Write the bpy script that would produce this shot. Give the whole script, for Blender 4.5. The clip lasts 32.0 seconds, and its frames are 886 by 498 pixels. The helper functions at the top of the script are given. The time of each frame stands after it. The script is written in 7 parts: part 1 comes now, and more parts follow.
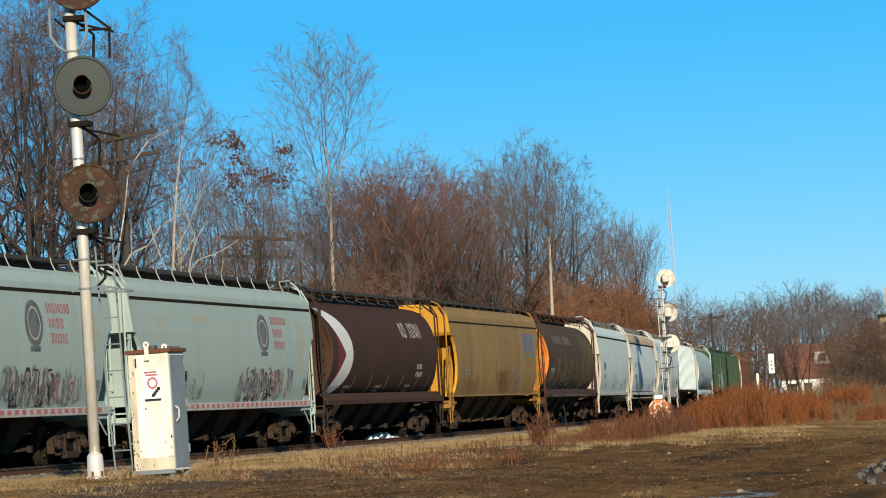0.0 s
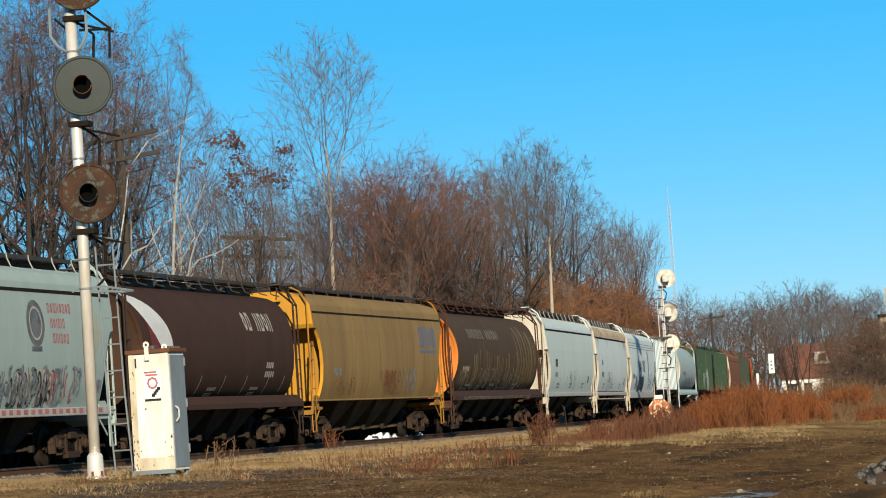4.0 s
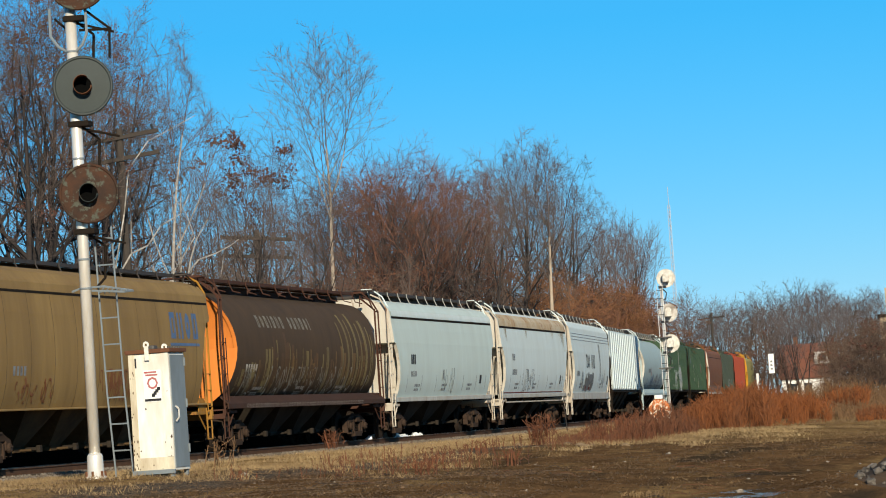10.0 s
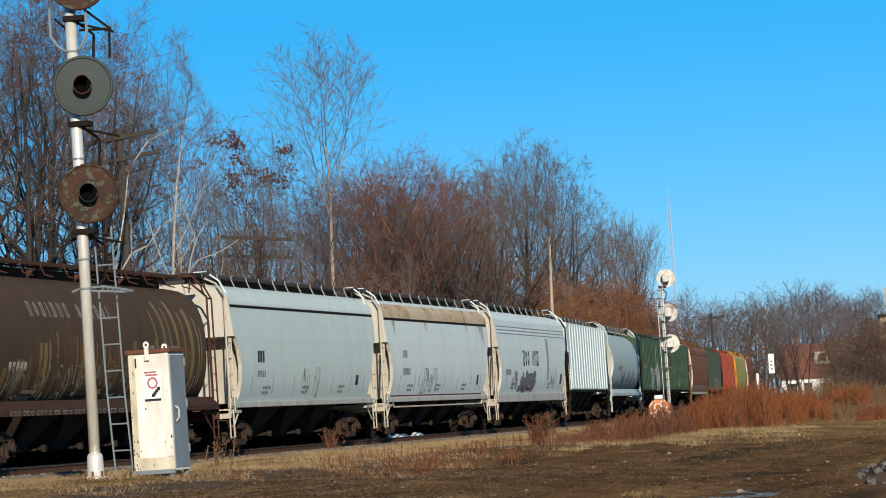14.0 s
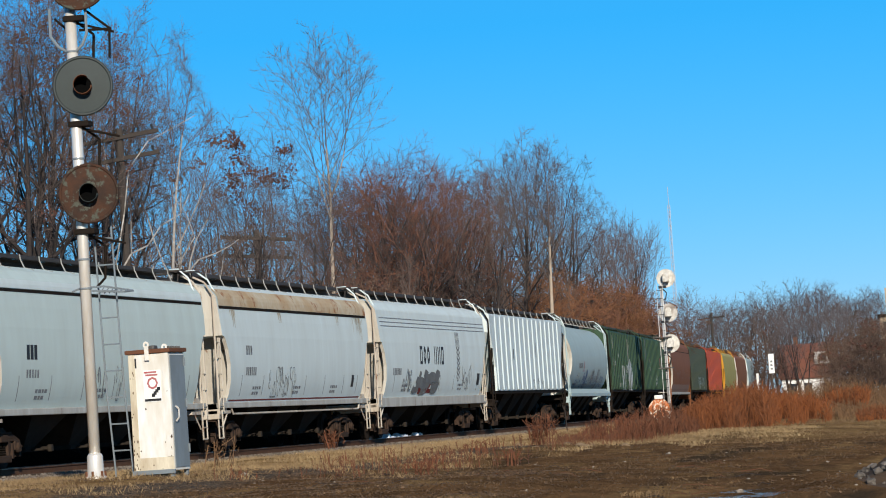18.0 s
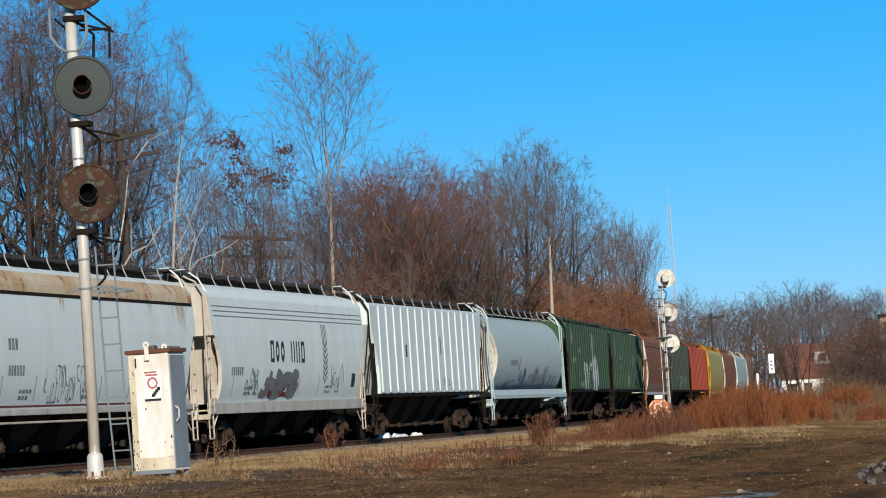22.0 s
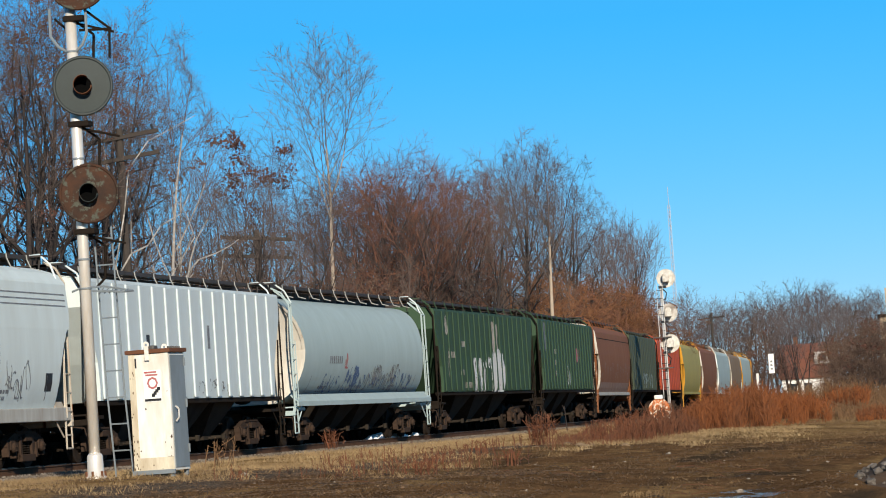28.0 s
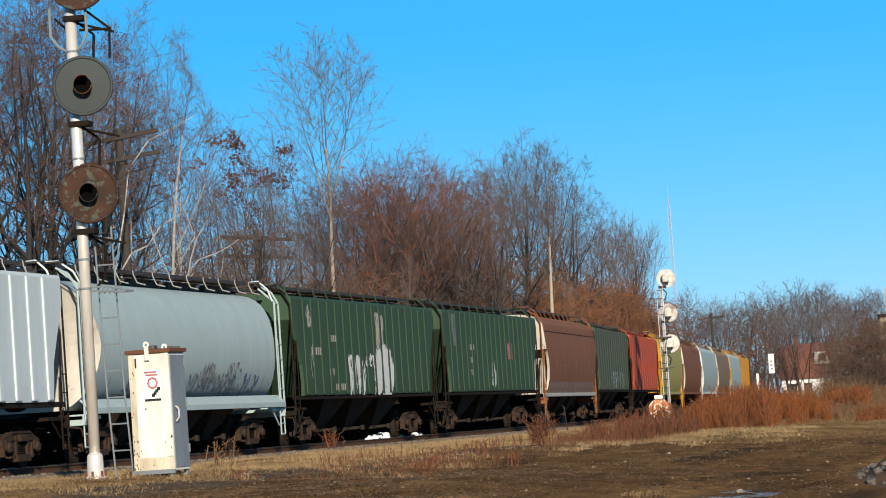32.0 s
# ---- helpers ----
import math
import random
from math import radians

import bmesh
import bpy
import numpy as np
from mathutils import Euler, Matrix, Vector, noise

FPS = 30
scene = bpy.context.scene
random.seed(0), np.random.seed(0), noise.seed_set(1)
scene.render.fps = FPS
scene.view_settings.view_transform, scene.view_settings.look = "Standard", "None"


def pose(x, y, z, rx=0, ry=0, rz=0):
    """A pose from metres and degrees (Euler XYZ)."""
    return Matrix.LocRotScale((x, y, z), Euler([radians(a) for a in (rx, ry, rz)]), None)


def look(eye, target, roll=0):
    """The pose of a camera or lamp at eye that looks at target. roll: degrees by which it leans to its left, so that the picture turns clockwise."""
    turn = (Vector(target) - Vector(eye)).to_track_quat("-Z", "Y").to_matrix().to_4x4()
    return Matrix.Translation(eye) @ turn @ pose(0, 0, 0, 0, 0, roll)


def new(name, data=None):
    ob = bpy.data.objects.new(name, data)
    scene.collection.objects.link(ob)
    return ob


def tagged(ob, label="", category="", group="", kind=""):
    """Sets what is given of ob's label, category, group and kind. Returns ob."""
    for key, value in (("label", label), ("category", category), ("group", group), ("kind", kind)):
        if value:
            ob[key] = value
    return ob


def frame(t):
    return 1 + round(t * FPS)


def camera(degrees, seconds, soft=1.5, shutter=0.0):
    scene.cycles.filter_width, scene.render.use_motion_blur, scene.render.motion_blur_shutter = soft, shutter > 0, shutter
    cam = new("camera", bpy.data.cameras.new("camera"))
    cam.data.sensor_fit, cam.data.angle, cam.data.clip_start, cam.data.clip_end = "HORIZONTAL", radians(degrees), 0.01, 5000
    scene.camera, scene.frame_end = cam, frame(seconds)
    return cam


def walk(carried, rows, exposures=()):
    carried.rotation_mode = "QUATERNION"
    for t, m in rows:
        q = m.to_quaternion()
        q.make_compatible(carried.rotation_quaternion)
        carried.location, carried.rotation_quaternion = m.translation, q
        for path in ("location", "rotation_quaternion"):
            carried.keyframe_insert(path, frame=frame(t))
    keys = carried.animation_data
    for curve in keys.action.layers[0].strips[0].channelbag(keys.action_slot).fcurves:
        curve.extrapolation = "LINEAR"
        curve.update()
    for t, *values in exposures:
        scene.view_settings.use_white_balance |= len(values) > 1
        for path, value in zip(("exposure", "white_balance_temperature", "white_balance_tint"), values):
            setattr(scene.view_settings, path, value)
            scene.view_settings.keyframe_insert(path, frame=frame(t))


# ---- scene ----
cam = camera(15.94, 32.0, soft=1.0)
EYE = (0.0, 0.0, 0.366)
AIM = (math.cos(0.2234), math.sin(0.2234), 0.366 + math.tan(0.0548))
STAND = look(EYE, AIM, -3.86)
walk(cam, [(0.0, STAND), (32.0, STAND)], exposures=[(0.0, 0.28, 6950, 6), (5.0, 0.32, 7050, 6), (9.0, 0.27, 6850, 6), (13.0, 0.17, 6450, 7), (18.0, 0.12, 6150, 10), (23.0, 0.12, 6300, 10), (28.0, 0.22, 6500, 10), (32.0, 0.28, 6550, 10)])

# ---------------------------------------------------------------- light
SUN_BEARING = radians(21.5)      # the way the light travels, from +x towards +y
SUN_HEIGHT = radians(21)
world = bpy.data.worlds.new("sky")
scene.world = world
world.use_nodes = True
wn = world.node_tree
sky = wn.nodes.new("ShaderNodeTexSky")
sky.sky_type = "NISHITA"
sky.sun_disc = False
sky.sun_elevation = SUN_HEIGHT
sky.sun_rotation = math.atan2(-math.cos(SUN_BEARING), -math.sin(SUN_BEARING))
sky.altitude = 900
sky.air_density = 1.0
sky.dust_density = 0.0
sky.ozone_density = 6.0
vivid = wn.nodes.new("ShaderNodeHueSaturation")
vivid.inputs["Saturation"].default_value = 1.6
soft_sky = wn.nodes.new("ShaderNodeGamma")
soft_sky.inputs["Gamma"].default_value = 0.8
wn.links.new(sky.outputs[0], soft_sky.inputs["Color"])
wn.links.new(soft_sky.outputs[0], vivid.inputs["Color"])
clear = wn.nodes.new("ShaderNodeMix")
clear.data_type = "RGBA"
clear.inputs[0].default_value = 0.5
# deeper blue towards the zenith
up = wn.nodes.new("ShaderNodeTexCoord")
split = wn.nodes.new("ShaderNodeSeparateXYZ")
wn.links.new(up.outputs["Generated"], split.inputs[0])
rise = wn.nodes.new("ShaderNodeMapRange")
rise.interpolation_type = "SMOOTHSTEP"
rise.inputs["From Min"].default_value, rise.inputs["From Max"].default_value = 0.09, 0.5
wn.links.new(split.outputs["Z"], rise.inputs["Value"])
zenith = wn.nodes.new("ShaderNodeMix")
zenith.data_type = "RGBA"
zenith.inputs[6].default_value = (0.62, 2.95, 5.9, 1)
zenith.inputs[7].default_value = (0.14, 0.27, 0.5, 1)
wn.links.new(rise.outputs[0], zenith.inputs[0])
wn.links.new(zenith.outputs[2], clear.inputs[7])
wn.links.new(vivid.outputs[0], clear.inputs[6])
wn.links.new(clear.outputs[2], wn.nodes["Background"].inputs[0])
wn.nodes["Background"].inputs[1].default_value = 0.15
sun = new("sun", bpy.data.lights.new("sun", "SUN"))
sun.data.energy = 5.0
sun.data.angle = radians(0.55)
sun.data.color = (1.0, 0.90, 0.74)
away = Vector((math.cos(SUN_BEARING) * math.cos(SUN_HEIGHT), math.sin(SUN_BEARING) * math.cos(SUN_HEIGHT), -math.sin(SUN_HEIGHT)))
sun.matrix_world = look((0, 0, 60), tuple(Vector((0, 0, 60)) + away))

rng = np.random.default_rng(5)


# ---------------------------------------------------------------- materials
def material(name, base, rough=0.6, metal=0.0, dark=None, scale=4.0, stretch=(1, 1, 1), amount=0.5, fine=40.0, bump=0.0,
             rust=None, rust_at=0.62, vary=0.0, spec=0.4, contrast=0.16):
    """Painted, woody or earthy surface: base colour broken by stains at one scale and grain at another."""
    m = bpy.data.materials.new(name)
    m.use_nodes = True
    n, l = m.node_tree.nodes, m.node_tree.links
    b = n["Principled BSDF"]
    b.inputs["Roughness"].default_value = rough
    b.inputs["Metallic"].default_value = metal
    b.inputs["Specular IOR Level"].default_value = spec
    tc = n.new("ShaderNodeTexCoord")
    mp = n.new("ShaderNodeMapping")
    mp.inputs["Scale"].default_value = stretch
    l.new(tc.outputs["Object"], mp.inputs[0])
    if vary:
        oi = n.new("ShaderNodeObjectInfo")
        sh = n.new("ShaderNodeVectorMath")
        sh.operation = "ADD"
        sc = n.new("ShaderNodeVectorMath")
        sc.operation = "SCALE"
        cx = n.new("ShaderNodeCombineXYZ")
        for i in range(3):
            l.new(oi.outputs["Random"], cx.inputs[i])
        l.new(cx.outputs[0], sc.inputs[0])
        sc.inputs["Scale"].default_value = 37.0
        l.new(mp.outputs[0], sh.inputs[0])
        l.new(sc.outputs[0], sh.inputs[1])
        vec = sh.outputs[0]
    else:
        vec = mp.outputs[0]

    def noise_tex(s, d, rgh=0.6):
        t = n.new("ShaderNodeTexNoise")
        t.inputs["Scale"].default_value = s
        t.inputs["Detail"].default_value = d
        t.inputs["Roughness"].default_value = rgh
        l.new(vec, t.inputs["Vector"])
        return t.outputs["Fac"]

    def ramp(fac, lo, hi):
        r = n.new("ShaderNodeMapRange")
        r.inputs["From Min"].default_value, r.inputs["From Max"].default_value = lo, hi
        l.new(fac, r.inputs["Value"])
        return r.outputs[0]

    def mix(fac, a, c):
        x = n.new("ShaderNodeMix")
        x.data_type = "RGBA"
        if isinstance(fac, float):
            x.inputs[0].default_value = fac
        else:
            l.new(fac, x.inputs[0])
        for sock, v in ((x.inputs[6], a), (x.inputs[7], c)):
            if isinstance(v, tuple):
                sock.default_value = (*v, 1)
            else:
                l.new(v, sock)
        return x.outputs[2]

    dark = dark or tuple(c * 0.55 for c in base)
    big = ramp(noise_tex(scale, 4), 0.5 - contrast, 0.5 + contrast)
    mul = n.new("ShaderNodeMath")
    mul.operation = "MULTIPLY"
    l.new(big, mul.inputs[0])
    mul.inputs[1].default_value = amount
    col = mix(mul.outputs[0], base, dark)
    small = ramp(noise_tex(fine, 3), 0.3, 0.7)
    mul2 = n.new("ShaderNodeMath")
    mul2.operation = "MULTIPLY"
    l.new(small, mul2.inputs[0])
    mul2.inputs[1].default_value = amount * 0.45
    col = mix(mul2.outputs[0], col, dark)
    if rust:
        col = mix(ramp(noise_tex(scale * 1.7, 6, 0.7), rust_at, rust_at + 0.06), col, rust)
    if vary:
        hsv = n.new("ShaderNodeHueSaturation")
        mr = n.new("ShaderNodeMapRange")
        mr.inputs["To Min"].default_value, mr.inputs["To Max"].default_value = 1 - vary, 1 + vary
        l.new(oi.outputs["Random"], mr.inputs["Value"])
        l.new(mr.outputs[0], hsv.inputs["Value"])
        l.new(col, hsv.inputs["Color"])
        col = hsv.outputs[0]
    l.new(col, b.inputs["Base Color"])
    if bump:
        bp = n.new("ShaderNodeBump")
        bp.inputs["Strength"].default_value = bump
        bp.inputs["Distance"].default_value = 0.02
        l.new(noise_tex(fine * 0.7, 4), bp.inputs["Height"])
        l.new(bp.outputs[0], b.inputs["Normal"])
    return m


STREAK = (1.3, 1.3, 0.25)
RUST = (0.16, 0.06, 0.025)


def paint(name, base, dark=None, amount=0.4, rust=None, rust_at=0.66, rough=0.7, scale=1.1):
    return material(name, base, rough, 0.0, dark, scale, STREAK, amount, 3.2, 0.03, rust, rust_at, 0.0, 0.18, 0.24)


M_GREY = paint("pale_grey_paint", (0.57, 0.665, 0.635), (0.43, 0.47, 0.435), 0.4)
M_WHITE = paint("dirty_white_paint", (0.66, 0.74, 0.735), (0.47, 0.50, 0.47), 0.4)
M_SLATE = paint("dull_blue_grey_paint", (0.355, 0.445, 0.42), (0.27, 0.32, 0.3), 0.45)
M_SILLDIRTY = paint("grimy_white_sill", (0.52, 0.53, 0.50), (0.26, 0.21, 0.16), 0.7, RUST, 0.62, scale=1.8)
M_POST = paint("grimy_post_paint", (0.36, 0.37, 0.35), (0.2, 0.18, 0.15), 0.5)
M_ENDWORN = paint("rust_stained_end_paint", (0.60, 0.56, 0.48), (0.3, 0.22, 0.15), 0.7, RUST, 0.58)
M_WHITE_RUSTY = material("rust_run_eave_paint", (0.56, 0.49, 0.36), 0.8, 0, (0.42, 0.26, 0.12), 1.3, (0.7, 1, .5), 0.8, 9, rust=(0.3, 0.125, 0.045), rust_at=0.57)
M_OCHRETINT = paint("faint_ochre_stain", (0.385, 0.42, 0.355), (0.34, 0.335, 0.24), 0.6, scale=2.5)
M_RUNS = paint("thin_rust_run", (0.46, 0.42, 0.33), (0.3, 0.2, 0.1), 0.8, scale=2.5)
M_RIBWHITE = paint("cool_white_paint", (0.58, 0.66, 0.68), (0.42, 0.45, 0.44), 0.35, (0.3, 0.2, 0.13), 0.74)
M_TAUPE = paint("dull_tan_brown_paint", (0.26, 0.18, 0.11), (0.16, 0.11, 0.075), 0.5)
M_WORN = paint("scuffed_pale_brown_paint", (0.3, 0.22, 0.18), (0.17, 0.08, 0.055), 0.8, scale=2.0)
M_LITTER = material("fallen_tan_leaves", (0.21, 0.135, 0.075), 0.9, 0, (0.1, 0.055, 0.033), 1.2, amount=0.9, fine=8)
M_CREAM = paint("cream_end_paint", (0.64, 0.61, 0.54), (0.3, 0.25, 0.19), 0.75, RUST, 0.62)
M_BROWN = paint("oxide_brown_paint", (0.068, 0.032, 0.02), (0.032, 0.018, 0.012), 0.6, rough=0.8)
M_SOOT = paint("sooty_black_brown_paint", (0.03, 0.02, 0.016), (0.05, 0.03, 0.02), 0.6, rough=0.85)
M_OXIDE = paint("dull_oxide_red_paint", (0.08, 0.034, 0.022), (0.045, 0.023, 0.016), 0.6, rough=0.85)
M_GRIMYELLOW = paint("grimy_yellow_paint", (0.46, 0.22, 0.025), (0.13, 0.07, 0.03), 0.8, RUST, 0.6)
M_MAROON = paint("dark_red_paint", (0.19, 0.035, 0.03), (0.08, 0.02, 0.02), 0.4)
M_TAN = paint("mustard_tan_paint", (0.355, 0.225, 0.08), (0.19, 0.115, 0.045), 0.8, (0.13, 0.07, 0.03), .7, scale=.6)
M_STREAK = paint("rain_worn_brown_paint", (0.22, 0.125, 0.042), (0.075, 0.044, 0.022), 0.9, scale=2.2)
M_UMBER = paint("dull_umber_streak", (0.12, 0.062, 0.024), (0.06, 0.034, 0.018), 0.8, scale=2.2)
M_OCHRE = paint("worn_ochre_paint", (0.27, 0.20, 0.075), (0.08, 0.055, 0.03), 0.8, scale=2.2)
M_SEAM = paint("sooty_tan_seam", (0.17, 0.11, 0.05), (0.1, 0.07, 0.04), 0.5)
M_YELLOW = paint("yellow_end_paint", (0.66, 0.31, 0.02), (0.22, 0.12, 0.04), 0.6, RUST, 0.66)
M_ORANGE = paint("orange_end_paint", (0.64, 0.2, 0.035), (0.33, 0.1, 0.035), 0.4)
M_DARK = paint("sooty_brown_paint", (0.052, 0.034, 0.022), (0.105, 0.064, 0.033), 0.6, rough=0.8)
M_BLUE = paint("pale_blue_grey_paint", (0.40, 0.49, 0.49), (0.27, 0.33, 0.32), 0.4)
M_GREEN = paint("dark_green_paint", (0.042, 0.083, 0.045), (0.03, 0.05, 0.033), 0.5, (0.12, 0.08, 0.06), 0.72)
M_GREEN2 = paint("drab_green_paint", (0.062, 0.085, 0.05), (0.085, 0.08, 0.055), 0.5)
M_RUSTY = paint("rusty_brown_paint", (0.185, 0.06, 0.021), (0.27, 0.13, 0.065), 0.5)
M_RED = paint("orange_red_paint", (0.5, 0.085, 0.035), (0.28, 0.06, 0.03), 0.4)
M_OLIVE = paint("olive_yellow_paint", (0.40, 0.35, 0.11), (0.25, 0.21, 0.09), 0.4)
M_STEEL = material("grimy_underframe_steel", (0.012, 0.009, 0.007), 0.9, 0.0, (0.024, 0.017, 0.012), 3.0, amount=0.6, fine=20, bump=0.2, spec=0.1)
M_CHUTE = material("sooty_chute_steel", (0.042, 0.034, 0.026), 0.9, 0.0, (0.02, 0.015, 0.011), 1.5, amount=0.7, fine=12, spec=0.1)
M_TANCHUTE = material("grimy_tan_chute", (0.10, 0.062, 0.03), 0.9, 0.0, (0.04, 0.025, 0.014), 1.5, amount=0.7, fine=12, spec=0.1)
M_TRUCK = material("brown_dusty_cast_steel", (0.058, 0.036, 0.025), 0.95, 0.0, (0.024, 0.017, 0.013), 4.0, amount=0.6, fine=22, bump=0.3, spec=0.1)
M_WHEEL = material("worn_wheel_steel", (0.034, 0.024, 0.018), 0.85, 0.0, (0.018, 0.013, 0.01), 5.0, amount=0.5, fine=30, spec=0.1)
M_GALV = material("weathered_walkway_steel", (0.13, 0.12, 0.11), 0.6, 0.4, (0.05, 0.045, 0.04), 5.0, amount=0.6, fine=25)
M_WALK = material("sooty_walkway_grating", (0.035, 0.03, 0.028), 0.7, 0.2, (0.07, 0.055, 0.045), 4.0, amount=0.5, fine=25)
M_RAIL = material("rusty_rail_steel", (0.12, 0.062, 0.036), 0.8, 0.0, (0.06, 0.035, 0.025), 6.0, amount=0.6, fine=30, spec=0.05)
M_RAILTOP = material("polished_rail_head", (0.45, 0.43, 0.40), 0.3, 0.9, (0.25, 0.2, 0.17), 6.0, amount=0.3)
M_TIE = material("creosoted_tie_wood", (0.07, 0.05, 0.036), 0.9, 0, (0.12, 0.09, 0.07), 5.0, (0.4, 3, 3), 0.6, 30, 0.3, vary=0.3, spec=0.05)
M_BLACK = material("black_lettering", (0.02, 0.02, 0.022), 0.6, amount=0.2)
M_VOID = material("lamp_hole_shade", (0.004, 0.004, 0.004), 1.0, amount=0.2, spec=0.0)
M_INK = material("faded_spray_paint", (0.09, 0.09, 0.10), 0.7, 0, (0.3, 0.32, 0.33), 5.0, amount=0.8, fine=30)
M_DAUB = material("grey_spray_daub", (0.17, 0.18, 0.18), 0.7, 0, (0.1, 0.1, 0.1), 2.0, amount=0.6, fine=15)
M_EMBLEM = material("dark_emblem_paint", (0.06, 0.065, 0.07), 0.6, 0, (0.2, 0.21, 0.2), 4.0, amount=0.6, fine=20)
M_REDINK = material("red_lettering", (0.38, 0.06, 0.06), 0.6, 0, (0.45, 0.3, 0.3), 5.0, amount=0.4)
M_BLUEINK = material("blue_lettering", (0.06, 0.12, 0.25), 0.6, 0, (0.15, 0.2, 0.28), 5.0, amount=0.4)
M_PALEINK = material("pale_lettering", (0.55, 0.5, 0.42), 0.6, 0, (0.25, 0.2, 0.15), 6.0, amount=0.7)
M_OUTLINE = material("pale_spray_outline", (0.26, 0.235, 0.18), 0.7, 0, (0.12, 0.10, 0.075), 3.0, amount=0.8, fine=20)
M_WHITEINK = material("chalky_white_paint", (0.72, 0.71, 0.69), 0.6, 0, (0.5, 0.48, 0.46), 3.0, amount=0.4)
M_ALU = material("aluminium_painted_pipe", (0.84, 0.82, 0.77), 0.36, 0.4, (0.58, 0.48, 0.36), 6.0, (1, 1, 0.25), 0.5, 30, rust=(0.3, 0.2, 0.12), rust_at=0.74)
M_SILVER = material("chalky_silver_paint", (0.72, 0.71, 0.69), 0.55, 0, (0.35, 0.33, 0.3), 3.0, (1, 1, .6), 0.6, 12)
M_GRIMEWHITE = material("sooty_white_enamel", (0.6, 0.57, 0.52), 0.6, 0, (0.16, 0.12, 0.09), 2.2, amount=0.9, fine=8)
M_DINGY = material("dingy_white_enamel", (0.74, 0.72, 0.66), 0.6, 0, (0.22, 0.17, 0.12), 2.8, amount=0.65, fine=9)
M_DISC = material("sooty_grey_disc_paint", (0.028, 0.038, 0.036), 0.65, 0, (0.018, 0.024, 0.023), 4.0, amount=0.4, fine=30)
M_RIM = material("grey_rim_paint", (0.03, 0.038, 0.037), 0.6, 0, amount=0.3)
M_DISCRUST = material("rust_eaten_disc", (0.065, 0.024, 0.009), 0.85, 0, (0.02, 0.011, 0.007), 3.5, amount=0.95, fine=12, bump=0.3, rust=(0.07, 0.073, 0.055), rust_at=0.535)
M_DISCORANGE = material("flaking_orange_disc", (0.55, 0.16, 0.035), 0.7, 0, (0.4, 0.1, 0.03), 4.0, amount=0.6, fine=20, rust=(0.72, 0.66, 0.55), rust_at=0.51)
M_CASE = material("flaking_white_case_paint", (0.79, 0.79, 0.77), 0.5, 0, (0.56, 0.49, 0.37), 2.2, (1.2, 1.2, 0.5), 0.6, 9, 0.04, (0.2, 0.11, 0.05), 0.70)
M_CASEDIRT = material("soiled_beige_case_paint", (0.70, 0.64, 0.50), 0.6, 0, (0.34, 0.25, 0.15), 3.0, (1.5, 1.5, 0.4), 0.7, 14, 0.05, (0.16, 0.09, 0.045), 0.66)
M_CASEGREY = material("grey_case_paint", (0.20, 0.235, 0.26), 0.5, 0, (0.13, 0.14, 0.14), 3.0, (1, 1, 0.4), 0.5, 15)
M_RUST = material("rusted_sheet", RUST, 0.85, 0, (0.08, 0.035, 0.02), 6.0, amount=0.7, fine=30, bump=0.3)
M_RUSTCHIP = material("bare_rusted_chip", (0.13, 0.075, 0.04), 0.85, 0, (0.05, 0.03, 0.02), 9.0, amount=0.8, fine=30)
M_LOOSE = material("loose_white_wrapping", (0.8, 0.8, 0.8), 0.6, amount=0.2)
M_BARK = material("grey_brown_bark", (0.042, 0.032, 0.029), 0.95, 0, (0.02, 0.016, 0.015), 3.0, (1, 1, 0.3), 0.6, 12, vary=0.25)
M_TWIG = material("brown_twigs", (0.115, 0.083, 0.072), 0.95, 0, (0.065, 0.045, 0.04), 0.6, amount=0.6, vary=0.3)
M_DIMTWIG = material("dull_brown_twigs", (0.13, 0.084, 0.06), 0.95, 0, (0.07, 0.045, 0.034), 0.6, amount=0.7, vary=0.3)
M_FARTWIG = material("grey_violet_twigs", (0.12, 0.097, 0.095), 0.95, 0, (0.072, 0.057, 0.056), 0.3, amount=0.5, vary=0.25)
M_VINE = material("orange_brown_tangle", (0.25, 0.105, 0.038), 0.95, 0, (0.09, 0.046, 0.026), 0.5, amount=0.8, vary=0.35)
M_PALETWIG = material("pale_grey_twigs", (0.135, 0.105, 0.09), 0.95, 0, (0.08, 0.058, 0.05), 0.6, amount=0.6, vary=0.2)
M_ASHTWIG = material("ash_grey_twigs", (0.2, 0.158, 0.13), 0.95, 0, (0.12, 0.09, 0.075), 0.6, amount=0.6, vary=0.2)
M_REDTWIG = material("russet_twigs", (0.19, 0.08, 0.046), 0.95, 0, (0.075, 0.038, 0.029), 0.6, amount=0.7, vary=0.3)
M_PALEBARK = material("pale_tan_bark", (0.42, 0.34, 0.26), 0.95, 0, (0.26, 0.2, 0.15), 3.0, (1, 1, 0.3), 0.6, 12)
M_PALETOWER = material("pale_tower_paint", (0.5, 0.5, 0.52), 0.6, 0, amount=0.2)
M_TANWALL = material("tan_brick_wall", (0.42, 0.33, 0.22), 0.9, 0, (0.3, 0.22, 0.15), 1.0, amount=0.5)
M_BIRCH = material("white_birch_bark", (0.5, 0.46, 0.41), 0.85, 0, (0.15, 0.12, 0.1), 3.0, (1, 1, 2), 0.7, 14)
M_LEAF = material("withered_brown_leaves", (0.15, 0.058, 0.036), 0.9, 0, (0.05, 0.027, 0.022), 1.5, amount=0.7, vary=0.2)
M_DUFFLEAF = material("rotting_leaf_duff", (0.115, 0.07, 0.04), 0.9, 0, (0.055, 0.036, 0.022), 1.2, amount=0.8, fine=8)
